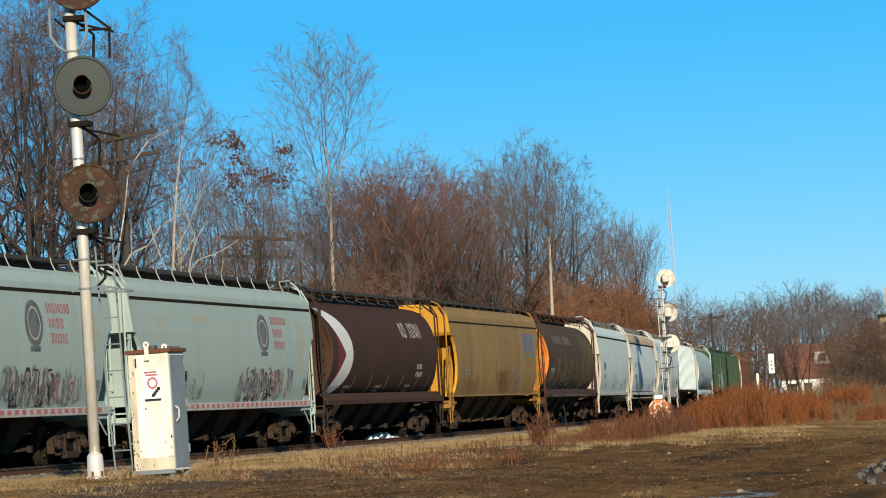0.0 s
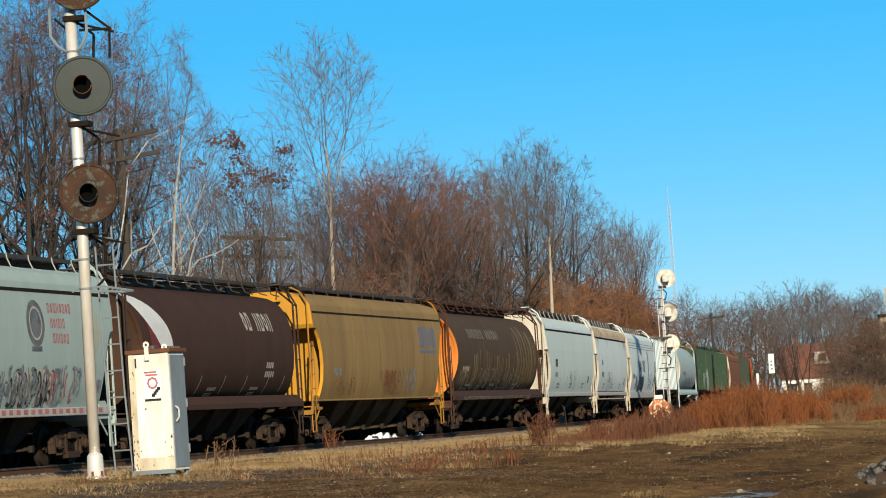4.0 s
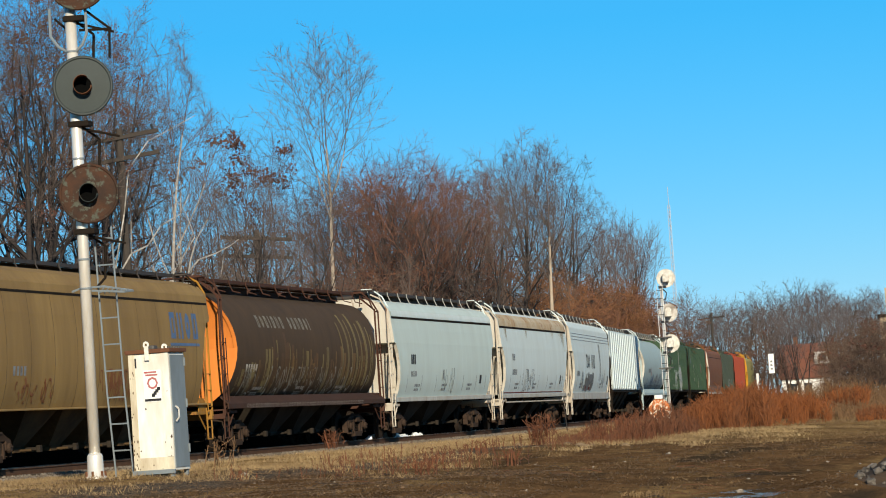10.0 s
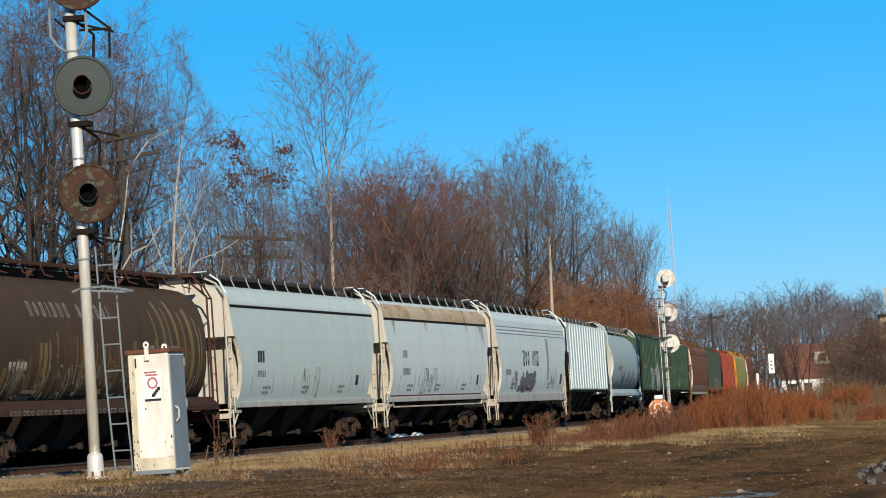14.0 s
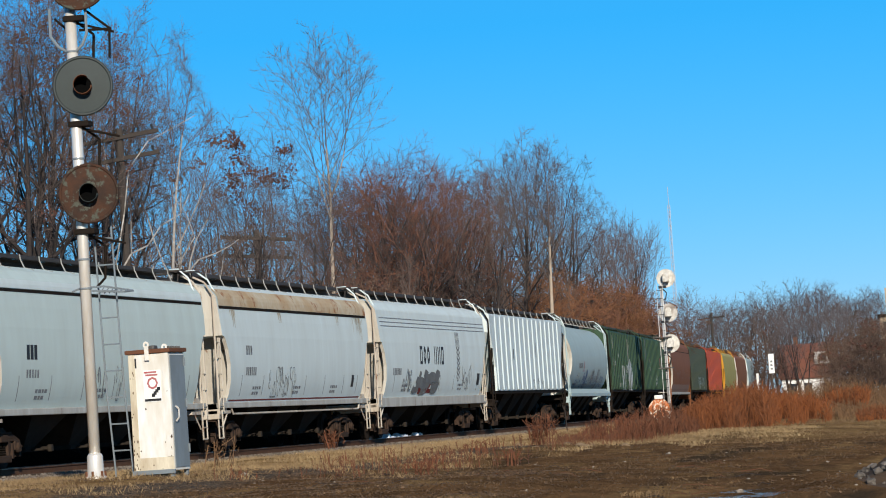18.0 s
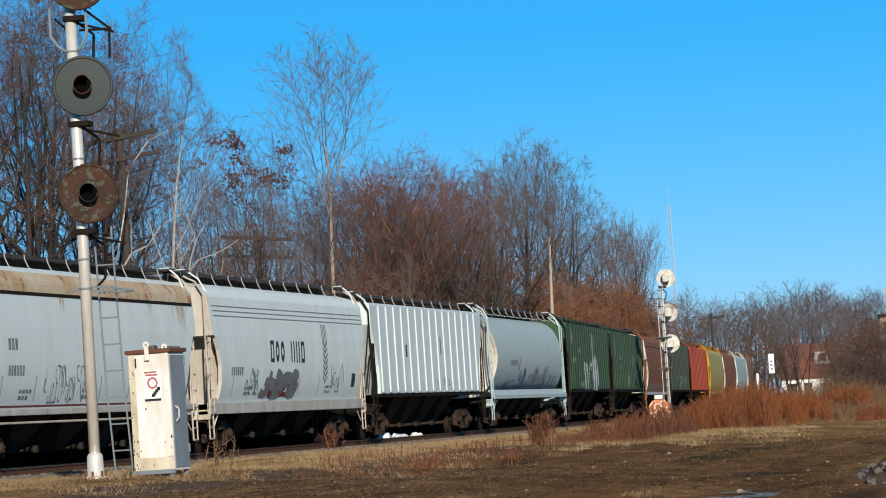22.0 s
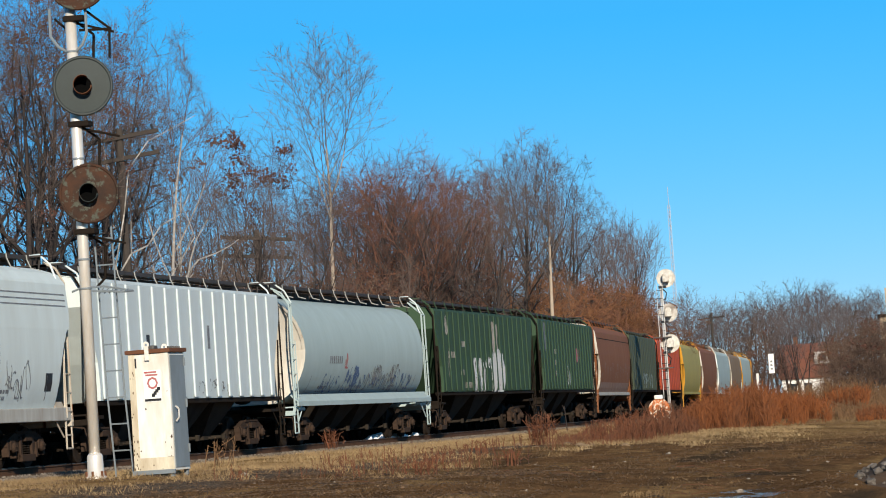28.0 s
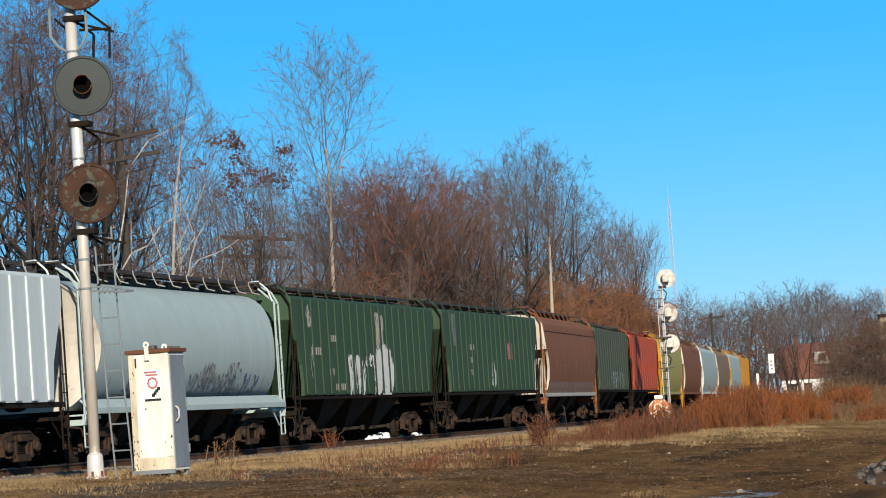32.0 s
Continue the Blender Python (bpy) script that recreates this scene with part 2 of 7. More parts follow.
M_STRAW = material("dry_straw_grass", (0.42, 0.295, 0.145), 0.9, 0, (0.19, 0.12, 0.058), 0.7, amount=0.95, fine=5, contrast=0.12)
M_DULLSTRAW = material("dull_field_straw", (0.25, 0.16, 0.075), 0.9, 0, (0.12, 0.072, 0.036), 0.5, amount=0.9, fine=4)
M_GRAVEL = material("greyish_crushed_stone", (0.215, 0.18, 0.145), 0.9, 0, (0.08, 0.06, 0.045), 3.0, amount=0.8, fine=20)
M_WEED = material("russet_dry_weeds", (0.255, 0.072, 0.014), 0.9, 0, (0.095, 0.038, 0.016), 0.35, amount=0.9, fine=3)
M_WEED2 = material("brown_weed_stalks", (0.165, 0.052, 0.02), 0.9, 0, (0.07, 0.038, 0.023), 0.8, amount=0.7, fine=6)
M_DULLWEED = material("dull_brown_weeds", (0.19, 0.10, 0.045), 0.9, 0, (0.10, 0.06, 0.032), 0.4, amount=0.9, fine=3)
M_LUMP = material("dry_earth_lump", (0.27, 0.19, 0.115), 0.95, 0, (0.12, 0.075, 0.04), 3.0, amount=0.8, fine=20, bump=0.4)
M_CLOD = material("brown_earth_clod", (0.10, 0.058, 0.028), 0.95, 0, (0.05, 0.031, 0.017), 0.7, amount=0.8, fine=9)
M_WOOD = material("dark_weathered_pole_wood", (0.04, 0.032, 0.027), 0.95, 0, (0.06, 0.048, 0.04), 4.0, (2, 2, 0.4), 0.6, 20, 0.2)
M_RUBBLE = material("dark_broken_rubble", (0.17, 0.145, 0.12), 0.9, 0, (0.05, 0.042, 0.036), 5.0, amount=0.8, fine=25, bump=0.4, vary=0.4)
M_STONE = material("pale_ballast_stone", (0.34, 0.29, 0.23), 0.9, 0, (0.17, 0.13, 0.1), 4.0, amount=0.7, fine=25, bump=0.3)
M_ROOF = material("brown_roof_shingles", (0.16, 0.058, 0.034), 0.9, 0, (0.09, 0.036, 0.025), 0.8, amount=0.6, fine=6)
M_WALL = material("white_house_siding", (0.74, 0.72, 0.68), 0.7, 0, (0.6, 0.56, 0.5), 0.5, amount=0.3)
M_GLASS = material("dark_window_glass", (0.03, 0.035, 0.04), 0.1, 0, amount=0.1, spec=0.6)
M_SIGN = material("white_sign_enamel", (0.82, 0.81, 0.78), 0.5, 0, amount=0.15)


def water_material():
    m = bpy.data.materials.new("puddle_water")
    m.use_nodes = True
    b = m.node_tree.nodes["Principled BSDF"]
    b.inputs["Base Color"].default_value = (0.03, 0.024, 0.018, 1)
    b.inputs["Roughness"].default_value = 0.06
    n = m.node_tree.nodes.new("ShaderNodeTexNoise")
    n.inputs["Scale"].default_value = 9
    bp = m.node_tree.nodes.new("ShaderNodeBump")
    bp.inputs["Strength"].default_value = 0.02
    m.node_tree.links.new(n.outputs["Fac"], bp.inputs["Height"])
    m.node_tree.links.new(bp.outputs[0], b.inputs["Normal"])
    return m


M_WATER = water_material()


# ---------------------------------------------------------------- mesh helpers
def mesh_of(name, verts, faces, mat, smooth=False):
    me = bpy.data.meshes.new(name)
    me.from_pydata([tuple(v) for v in verts], [], faces)
    me.materials.append(mat)
    if smooth:
        me.polygons.foreach_set("use_smooth", [True] * len(me.polygons))
    me.update()
    return me


def part(name, bm, mat, parent=None, label="", smooth=False):
    """Links a bmesh (or a finished mesh) as one object under a thing or part."""
    if isinstance(bm, bpy.types.Mesh):
        me = bm
    else:
        me = bpy.data.meshes.new(name)
        bmesh.ops.recalc_face_normals(bm, faces=bm.faces)
        if smooth:
            for f in bm.faces:
                f.smooth = True
        bm.to_mesh(me)
        bm.free()
        me.materials.append(mat)
    ob = new(name, me)
    if parent is not None:
        ob.parent = parent
    if label:
        ob["label"] = label
    return ob


def box(bm, x0, x1, y0, y1, z0, z1, bevel=0.0):
    r = bmesh.ops.create_cube(bm, size=1.0, matrix=Matrix.LocRotScale(((x0 + x1) / 2, (y0 + y1) / 2, (z0 + z1) / 2), None, (x1 - x0, y1 - y0, z1 - z0)))
    if bevel:
        es = list({e for v in r["verts"] for e in v.link_edges})
        bmesh.ops.bevel(bm, geom=es, offset=bevel, segments=2, affect="EDGES", profile=0.6)


def rod(bm, a, b, r, sides=6, r2=None):
    a, b = Vector(a), Vector(b)
    d = b - a
    m = Matrix.Translation((a + b) / 2) @ d.to_track_quat("Z", "Y").to_matrix().to_4x4()
    bmesh.ops.create_cone(bm, cap_ends=True, segments=sides, radius1=r, radius2=r if r2 is None else r2, depth=d.length, matrix=m)


def pipe(bm, points, r, sides=6):
    for a, b in zip(points, points[1:]):
        rod(bm, a, b, r, sides)


def lathe(bm, profile, seg=24, m=Matrix(), caps=True):
    """Turns (radius, height) pairs round z."""
    rings = []
    for r, h in profile:
        rings.append([bm.verts.new(m @ Vector((r * math.cos(2 * math.pi * i / seg), r * math.sin(2 * math.pi * i / seg), h))) for i in range(seg)])
    for a, b in zip(rings, rings[1:]):
        for i in range(seg):
            bm.faces.new((a[i], a[(i + 1) % seg], b[(i + 1) % seg], b[i]))
    for ring in (rings[0], rings[-1]) if caps else ():
        bm.faces.new(ring)


def thing(name, m, label, category, group=""):
    e = new(name)
    e.empty_display_size = 0.3
    e.matrix_basis = m
    return tagged(e, label, category, group)


# ---------------------------------------------------------------- the line of the track
STEP = 1.0
_s = np.arange(-40.0, 520.0, STEP)
_k = 0.01167 * np.clip((_s - 103.49) / 30, 0, 1) - 0.01165 * np.clip((_s - 105.27) / 40, 0, 1) + 0.004 * np.clip((_s - 280) / 10, 0, 1)
_th = np.concatenate([[0], np.cumsum((_k[1:] + _k[:-1]) / 2 * STEP)])
_x = _s[0] + np.concatenate([[0], np.cumsum((np.cos(_th[1:]) + np.cos(_th[:-1])) / 2 * STEP)])
_y = 25.83 + np.concatenate([[0], np.cumsum((np.sin(_th[1:]) + np.sin(_th[:-1])) / 2 * STEP)])


def track(s):
    """Place and heading of the track's centre at s metres along it."""
    return float(np.interp(s, _s, _x)), float(np.interp(s, _s, _y)), float(np.interp(s, _s, _th))


def track_y(x):
    return np.interp(x, _x, _y)


def beside(s, d, z=0.0):
    """A point d metres to the near side of the track's centre."""
    x, y, h = track(s)
    return Vector((x + d * math.sin(h), y - d * math.cos(h), z))


PROFILE_D = [-60, -8.0, -5.6, -4.7, -3.2, -2.0, 2.0, 3.2, 9.3, 18.0, 26.0, 60.0]
PROFILE_Z = [-0.3, -0.3, 0.75, 0.95, -0.3, -0.16, -0.16, -0.25, -0.22, -0.60, -1.0, -1.0]


def wave(x, y):
    return (0.05 * np.sin(x * 0.31 + 1.3 * np.sin(y * 0.23)) + 0.04 * np.sin(y * 0.9 + x * 0.13) + 0.02 * np.sin(x * 1.7 + y * 2.3)
            + 0.012 * np.sin(x * 4.1 - y * 3.3) + 0.01 * np.sin(x * 6.7 + y * 7.9))


def ground_z(x, y):
    d = track_y(x) - y
    z = np.interp(d, PROFILE_D, PROFILE_Z)
    rough = np.clip((d - 3.0) / 3.0, 0, 1) * np.clip((60 - d) / 20, 0, 1)
    z = z + wave(x, y) * rough * np.clip((200 - x) / 80, 0.2, 1)
    rr = np.hypot((x - PUDDLE[0]) / PUDDLE[2], (y - PUDDLE[1]) / PUDDLE[3])
    hollow = np.exp(-rr ** 4 * 1.1)
    floor = PUDDLE_Z - .014 + 0.02 * np.sin(x * 2.1 + y * 1.3) + 0.014 * np.sin(x * 4.3 - y * 5.1) + 0.008 * np.sin(x * 9.1 + y * 11.3) + 0.006 * np.sin(x * 17 - y * 14)
    return z + hollow * (floor - z) * 0.97 + .06 * np.exp(-((rr - 1.15) / .28) ** 2) * np.clip((PUDDLE[1] - .3 - y) / .5, 0, 1)


PUDDLE = (37.6, 5.5, 5.0, 1.15)
PUDDLE_Z = -0.76


def gz(x, y):
    return float(ground_z(np.float64(x), np.float64(y)))


# ---------------------------------------------------------------- ground and track
def ground_material():
    m = bpy.data.materials.new("earth_gravel_and_straw")
    m.use_nodes = True
    n, l = m.node_tree.nodes, m.node_tree.links
    b = n["Principled BSDF"]
    b.inputs["Roughness"].default_value = 0.95
    b.inputs["Specular IOR Level"].default_value = 0.0
    geo = n.new("ShaderNodeNewGeometry")
    at = n.new("ShaderNodeAttribute")
    at.attribute_name = "off"

    def tex(s, d=5, stretch=None):
        t = n.new("ShaderNodeTexNoise")
        t.inputs["Scale"].default_value = s
        t.inputs["Detail"].default_value = d
        t.inputs["Roughness"].default_value = 0.65
        src = geo.outputs["Position"]
        if stretch:
            mp = n.new("ShaderNodeMapping")
            mp.inputs["Scale"].default_value = stretch
            l.new(src, mp.inputs[0])
            src = mp.outputs[0]
        l.new(src, t.inputs["Vector"])
        return t.outputs["Fac"]

    def math_node(op, a, c):
        x = n.new("ShaderNodeMath")
        x.operation = op
        for sock, v in ((x.inputs[0], a), (x.inputs[1], c)):
            if isinstance(v, (int, float)):
                sock.default_value = v
            else:
                l.new(v, sock)
        return x.outputs[0]

    def ramp(f, lo, hi):
        r = n.new("ShaderNodeMapRange")
        r.inputs["From Min"].default_value, r.inputs["From Max"].default_value = lo, hi
        l.new(f, r.inputs["Value"])
        return r.outputs[0]

    def mix(f, a, c):
        x = n.new("ShaderNodeMix")
        x.data_type = "RGBA"
        l.new(f, x.inputs[0])
        for sock, v in ((x.inputs[6], a), (x.inputs[7], c)):
            if isinstance(v, tuple):
                sock.default_value = (*v, 1)
            else:
                l.new(v, sock)
        return x.outputs[2]

    off = math_node("ADD", at.outputs["Fac"], math_node("MULTIPLY", math_node("SUBTRACT", tex(0.5), 0.5), 3.0))
    gravel = mix(ramp(tex(14, 3), 0.35, 0.65), (0.26, 0.205, 0.155), (0.10, 0.07, 0.05))
    straw = mix(ramp(tex(3.0, 6, (1, 0.4, 1)), 0.35, 0.65), (0.34, 0.215, 0.095), (0.16, 0.095, 0.042))
    mud = mix(ramp(tex(1.1, 6), 0.4, 0.65), (0.165, 0.092, 0.043), (0.088, 0.05, 0.025))
    mud = mix(ramp(tex(9, 4), 0.6, 0.8), mud, (0.125, 0.078, 0.042))
    mud = mix(ramp(tex(0.8, 8, (0.35, 1.3, 1)), 0.52, 0.7), mud, straw)
    mud = mix(ramp(tex(0.5, 6, (0.25, 1.6, 1)), 0.53, 0.66), mud, (0.062, 0.043, 0.027))
    # near-black ballast between the rails: shade under the cars put into its colour
    under_train_shade = mix(ramp(tex(9, 3), 0.35, 0.65), (0.013, 0.0095, 0.007), (0.006, 0.0045, 0.0035))
    gravel = mix(ramp(at.outputs["Fac"], 1.3, 1.9), under_train_shade, gravel)
    sep = n.new("ShaderNodeSeparateXYZ")
    l.new(geo.outputs["Position"], sep.inputs[0])
    duff = mix(ramp(tex(0.5, 8), 0.38, 0.62), (0.31, 0.195, 0.085), (0.15, 0.09, 0.042))
    mud = mix(ramp(math_node("ADD", sep.outputs[0], math_node("MULTIPLY", tex(0.25, 6), 34.0)), 88, 104), mud, duff)
    col = mix(ramp(math_node("ADD", at.outputs["Fac"], math_node("MULTIPLY", tex(1.5), 1.5)), 3.6, 4.4), gravel, straw)
    grit = mix(ramp(tex(7, 5), 0.35, 0.65), (0.15, 0.118, 0.09), (0.065, 0.05, 0.038))
    col = mix(ramp(off, 10.5, 11.1), col, grit)
    col = mix(ramp(off, 11.9, 12.6), col, mud)
    # ground past the track is coloured near-black to hold the train's shade
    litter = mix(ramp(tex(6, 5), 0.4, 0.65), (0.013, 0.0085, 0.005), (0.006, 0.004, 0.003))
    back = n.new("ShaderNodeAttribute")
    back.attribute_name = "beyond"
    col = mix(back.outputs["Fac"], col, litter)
    l.new(col, b.inputs["Base Color"])
    bp = n.new("ShaderNodeBump")
    bp.inputs["Strength"].default_value = 0.7
    bp.inputs["Distance"].default_value = 0.15
    l.new(tex(4, 10), bp.inputs["Height"])
    l.new(bp.outputs[0], b.inputs["Normal"])
    return m


def build_ground():
    xs = np.concatenate([[-3000, -600, -100, -20, 0, 10, 18], np.arange(24, 35, 0.4), np.arange(35, 45, 0.13), np.arange(45, 90, 0.4), np.arange(90, 180, 1.0), np.arange(180, 460, 5.0), [480, 600, 900, 1500, 4000]])
    ys = np.concatenate([[-3000, -600, -150, -50, -20], np.arange(-8, 2.8, 0.4), np.arange(2.8, 7.6, 0.13), np.arange(7.6, 24, 0.4), np.arange(24, 60, 0.7), [65, 80, 110, 200, 600, 3000]])
    X, Y = np.meshgrid(xs, ys, indexing="ij")
    Z = ground_z(X, Y)
    far = (np.abs(Y) > 140) | (X < -60) | (X > 470)
    Z = np.where(far, -1.0, Z)
    nx, ny = X.shape
    idx = np.arange(nx * ny).reshape(nx, ny)
    faces = np.stack([idx[:-1, :-1], idx[1:, :-1], idx[1:, 1:], idx[:-1, 1:]], -1).reshape(-1, 4)
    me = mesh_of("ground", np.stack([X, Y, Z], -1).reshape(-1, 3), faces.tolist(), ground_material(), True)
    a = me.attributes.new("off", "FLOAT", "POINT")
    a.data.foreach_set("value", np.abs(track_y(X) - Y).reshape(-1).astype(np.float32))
    # mask of the ground whose colour carries the shade behind the train
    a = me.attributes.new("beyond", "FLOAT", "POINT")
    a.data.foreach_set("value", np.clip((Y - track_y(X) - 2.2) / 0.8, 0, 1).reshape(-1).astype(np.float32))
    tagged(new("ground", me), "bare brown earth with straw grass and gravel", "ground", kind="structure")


def sweep(name, section, s0, s1, step, mat, parent=None, smooth=False):
    """Carries a closed (d, z) section along the track."""
    ss = np.arange(s0, s1 + 0.01, step)
    verts, faces, k = [], [], len(section)
    for s in ss:
        verts += [beside(s, d, z) for d, z in section]
    for i in range(len(ss) - 1):
        for j in range(k):
            a, b = i * k + j, i * k + (j + 1) % k
            faces.append((a, b, b + k, a + k))
    return part(name, mesh_of(name, verts, faces, mat, smooth), mat, parent)


def build_track():
    t = tagged(new("railroad_track"), "single railroad track of rusty rails on gravel ballast", "railroad track", kind="structure")
    for c in (0.7525, -0.7525):
        sec = [(c + d, z) for d, z in ((-.07, -.175), (.07, -.175), (.07, -.16), (.012, -.14), (.012, -.04), (.036, -.03), (.036, -.004), (-.036, -.004), (-.036, -.03), (-.012, -.04), (-.012, -.14), (-.07, -.16))]
        sweep("rail", sec, 10, 460, 4, M_RAIL, t)
        sweep("rail_head", [(c - .03, -.006), (c + .03, -.006), (c + .03, 0), (c - .03, 0)], 10, 460, 4, M_RAILTOP, t)
    return t


# ---------------------------------------------------------------- the train
V = 4.459
CAR = 18.0


def ring_loft(levels):
    """levels: (z, half width, half length of the side sheets, half length of the end sheets) from bottom to top; a closed shell
    whose end sheets stand back between the side sheets."""
    bm = bmesh.new()
    rings = []
    for z, w, xe, xi in levels:
        wi = w - min(.1, w * .2)
        if abs(xe - xi) < 1e-6:
            xi = xe - .004
        half = ((xe, -w), (xe, -wi), (xi, -wi), (xi, wi), (xe, wi), (xe, w))
        pts = half + tuple((-x, -y) for x, y in half)
        rings.append([bm.verts.new((x, y, z)) for x, y in pts])
    for a, b in zip(rings, rings[1:]):
        for i in range(12):
            bm.faces.new((a[i], a[(i + 1) % 12], b[(i + 1) % 12], b[i]))
    bm.faces.new(rings[0])
    bm.faces.new(rings[-1])
    return bm


def split_ends(bm):
    """Faces that look along the car become the second material."""
    bmesh.ops.recalc_face_normals(bm, faces=bm.faces)
    for f in bm.faces:
        if abs(f.normal.x) > 0.35:
            f.material_index = 1
    for e in bm.edges:
        e.smooth = len({f.material_index for f in e.link_faces}) < 2 and e.calc_face_angle(0) < .6


def body_levels(kind, shallow=False):
    if kind == "cyl":
        out = []
        for i in range(19):
            a = math.pi * (i / 18) - math.pi / 2
            w = 1.61 * max(0.12, math.cos(a)) ** 0.68
            xe = 7.35 + .62 * abs(math.sin(a)) ** 1.6
            out.append((2.74 + 1.60 * math.sin(a), w, xe, xe - .06))
        return out[2:]
    if kind == "rib":
        return [(1.42, 1.50, 7.5, 5.9), (1.75, 1.52, 7.52, 6.3), (2.3, 1.52, 7.6, 6.95), (2.95, 1.52, 7.95, 7.6), (3.45, 1.52, 8.25, 8.15), (3.6, 1.52, 8.33, 8.31), (4.2, 1.52, 8.35, 8.33), (4.27, 1.49, 8.35, 8.33), (4.36, 1.0, 8.35, 8.33), (4.40, 0.5, 8.35, 8.33)]
    if shallow:
        return [(1.28, 1.40, 7.47, 6.9), (1.5, 1.49, 7.43, 6.92), (1.85, 1.58, 7.42, 6.96), (2.3, 1.63, 7.46, 7.02), (2.7, 1.645, 7.56, 7.1), (3.05, 1.64, 7.72, 7.2), (3.36, 1.62, 7.98, 7.32),
                (3.39, 1.62, 8.2, 8.18), (3.5, 1.61, 8.28, 8.26), (4.06, 1.55, 8.3, 8.28), (4.12, 1.52, 8.3, 8.28), (4.32, 1.36, 8.3, 8.28), (4.47, 0.92, 8.3, 8.28), (4.52, 0.5, 8.3, 8.28)]
    # teardrop section under a roof shoulder; the end sheets step back below the upper end panel
    return [(1.28, 1.40, 7.47, 7.0), (1.5, 1.49, 7.43, 7.02), (1.85, 1.58, 7.45, 7.08), (2.3, 1.63, 7.55, 7.2), (2.7, 1.645, 7.74, 7.34), (2.96, 1.64, 7.95, 7.43), (3.02, 1.64, 8.02, 7.45),
            (3.05, 1.64, 8.2, 8.18), (3.5, 1.61, 8.28, 8.26), (4.06, 1.55, 8.3, 8.28), (4.12, 1.52, 8.3, 8.28), (4.32, 1.36, 8.3, 8.28), (4.47, 0.92, 8.3, 8.28), (4.52, 0.5, 8.3, 8.28)]


def shape_side(kind, z):
    lv = body_levels(kind)
    zs = [a[0] for a in lv]
    return float(np.interp(z, zs, [a[1] for a in lv])), float(np.interp(z, zs, [a[2] for a in lv]))


def truck_mesh():
    bm = bmesh.new()
    # cast side frame: top chord, sloping tension member and pedestals
    y0, y1 = -0.07, 0.07
    for pts in ([(-1.15, .62), (-.6, .80), (.6, .80), (1.15, .62), (1.15, .48), (.62, .60), (-.62, .60), (-1.15, .48)],
                [(-.62, .60), (-.34, .60), (-.28, .30), (.28, .30), (.34, .60), (.62, .60), (.42, .16), (-.42, .16)]):
        vs = [[bm.verts.new((x, y, z)) for x, z in pts] for y in (y0, y1)]
        bm.faces.new(vs[0])
        bm.faces.new(vs[1][::-1])
        for i in range(len(pts)):
            j = (i + 1) % len(pts)
            bm.faces.new((vs[0][i], vs[0][j], vs[1][j], vs[1][i]))
    for sx in (-1, 1):
        box(bm, sx * 0.87 - 0.15, sx * 0.87 + 0.15, -0.12, 0.1, 0.40, 0.62, 0.03)
        box(bm, sx * 0.66 - 0.05, sx * 0.66 + 0.05, -0.09, 0.08, 0.22, 0.56, 0.015)
        box(bm, sx * 1.08 - 0.05, sx * 1.08 + 0.05, -0.09, 0.08, 0.26, 0.58, 0.015)
        box(bm, sx * 0.36 - 0.06, sx * 0.36 + 0.06, -0.11, 0.08, 0.22, 0.70, 0.02)
    # cast ribs round the chords, spring seat and bolster end
    box(bm, -1.05, 1.05, -0.10, -0.065, 0.60, 0.645, 0.01)
    box(bm, -.60, .60, -0.10, -0.065, 0.76, 0.81, 0.01)
    box(bm, -.42, .42, -0.14, 0.08, 0.14, 0.30, 0.02)
    box(bm, -.22, .22, -0.16, 0.08, 0.58, 0.74, 0.03)
    bmesh.ops.recalc_face_normals(bm, faces=bm.faces)
    me = bpy.data.meshes.new("side_frame")
    bm.to_mesh(me)
    bm.free()
    me.materials.append(M_TRUCK)
    return me


def spring_mesh():
    bm = bmesh.new()
    for x in (-0.2, 0.0, 0.2):
        for k in range(5):
            lathe(bm, [(0.075, 0), (0.09, 0.015), (0.075, 0.03)], 8, Matrix.Translation((x, 0, 0.32 + k * 0.05)))
    me = bpy.data.meshes.new("spring")
    bm.to_mesh(me)
    bm.free()
    me.materials.append(M_STEEL)
    return me


def wheelset_mesh():
    bm = bmesh.new()
    rod(bm, (0, -1.05, 0), (0, 1.05, 0), 0.075, 8)
    for sy in (-1, 1):
        m = Matrix.Translation((0, sy * 0.78, 0)) @ pose(0, 0, 0, 90 * sy, 0, 0)
        lathe(bm, [(0.12, 0.02), (0.36, -0.02), (0.455, 0.0), (0.457, 0.09), (0.49, 0.10), (0.49, 0.13), (0.40, 0.13), (0.36, 0.06), (0.12, 0.1)], 28, m)
        for k in range(3):
            a = k * 2.094
            box(bm, 0.24 * math.cos(a) - 0.035, 0.24 * math.cos(a) + 0.035, sy * 0.80 - 0.06, sy * 0.80 + 0.06, 0.24 * math.sin(a) - 0.035, 0.24 * math.sin(a) + 0.035)
    bmesh.ops.recalc_face_normals(bm, faces=bm.faces)
    me = bpy.data.meshes.new("wheelset")
    bm.to_mesh(me)
    bm.free()
    me.materials.append(M_WHEEL)
    return me


SIDE_FRAME, SPRING, WHEELSET = truck_mesh(), spring_mesh(), wheelset_mesh()
WHEELSETS = []


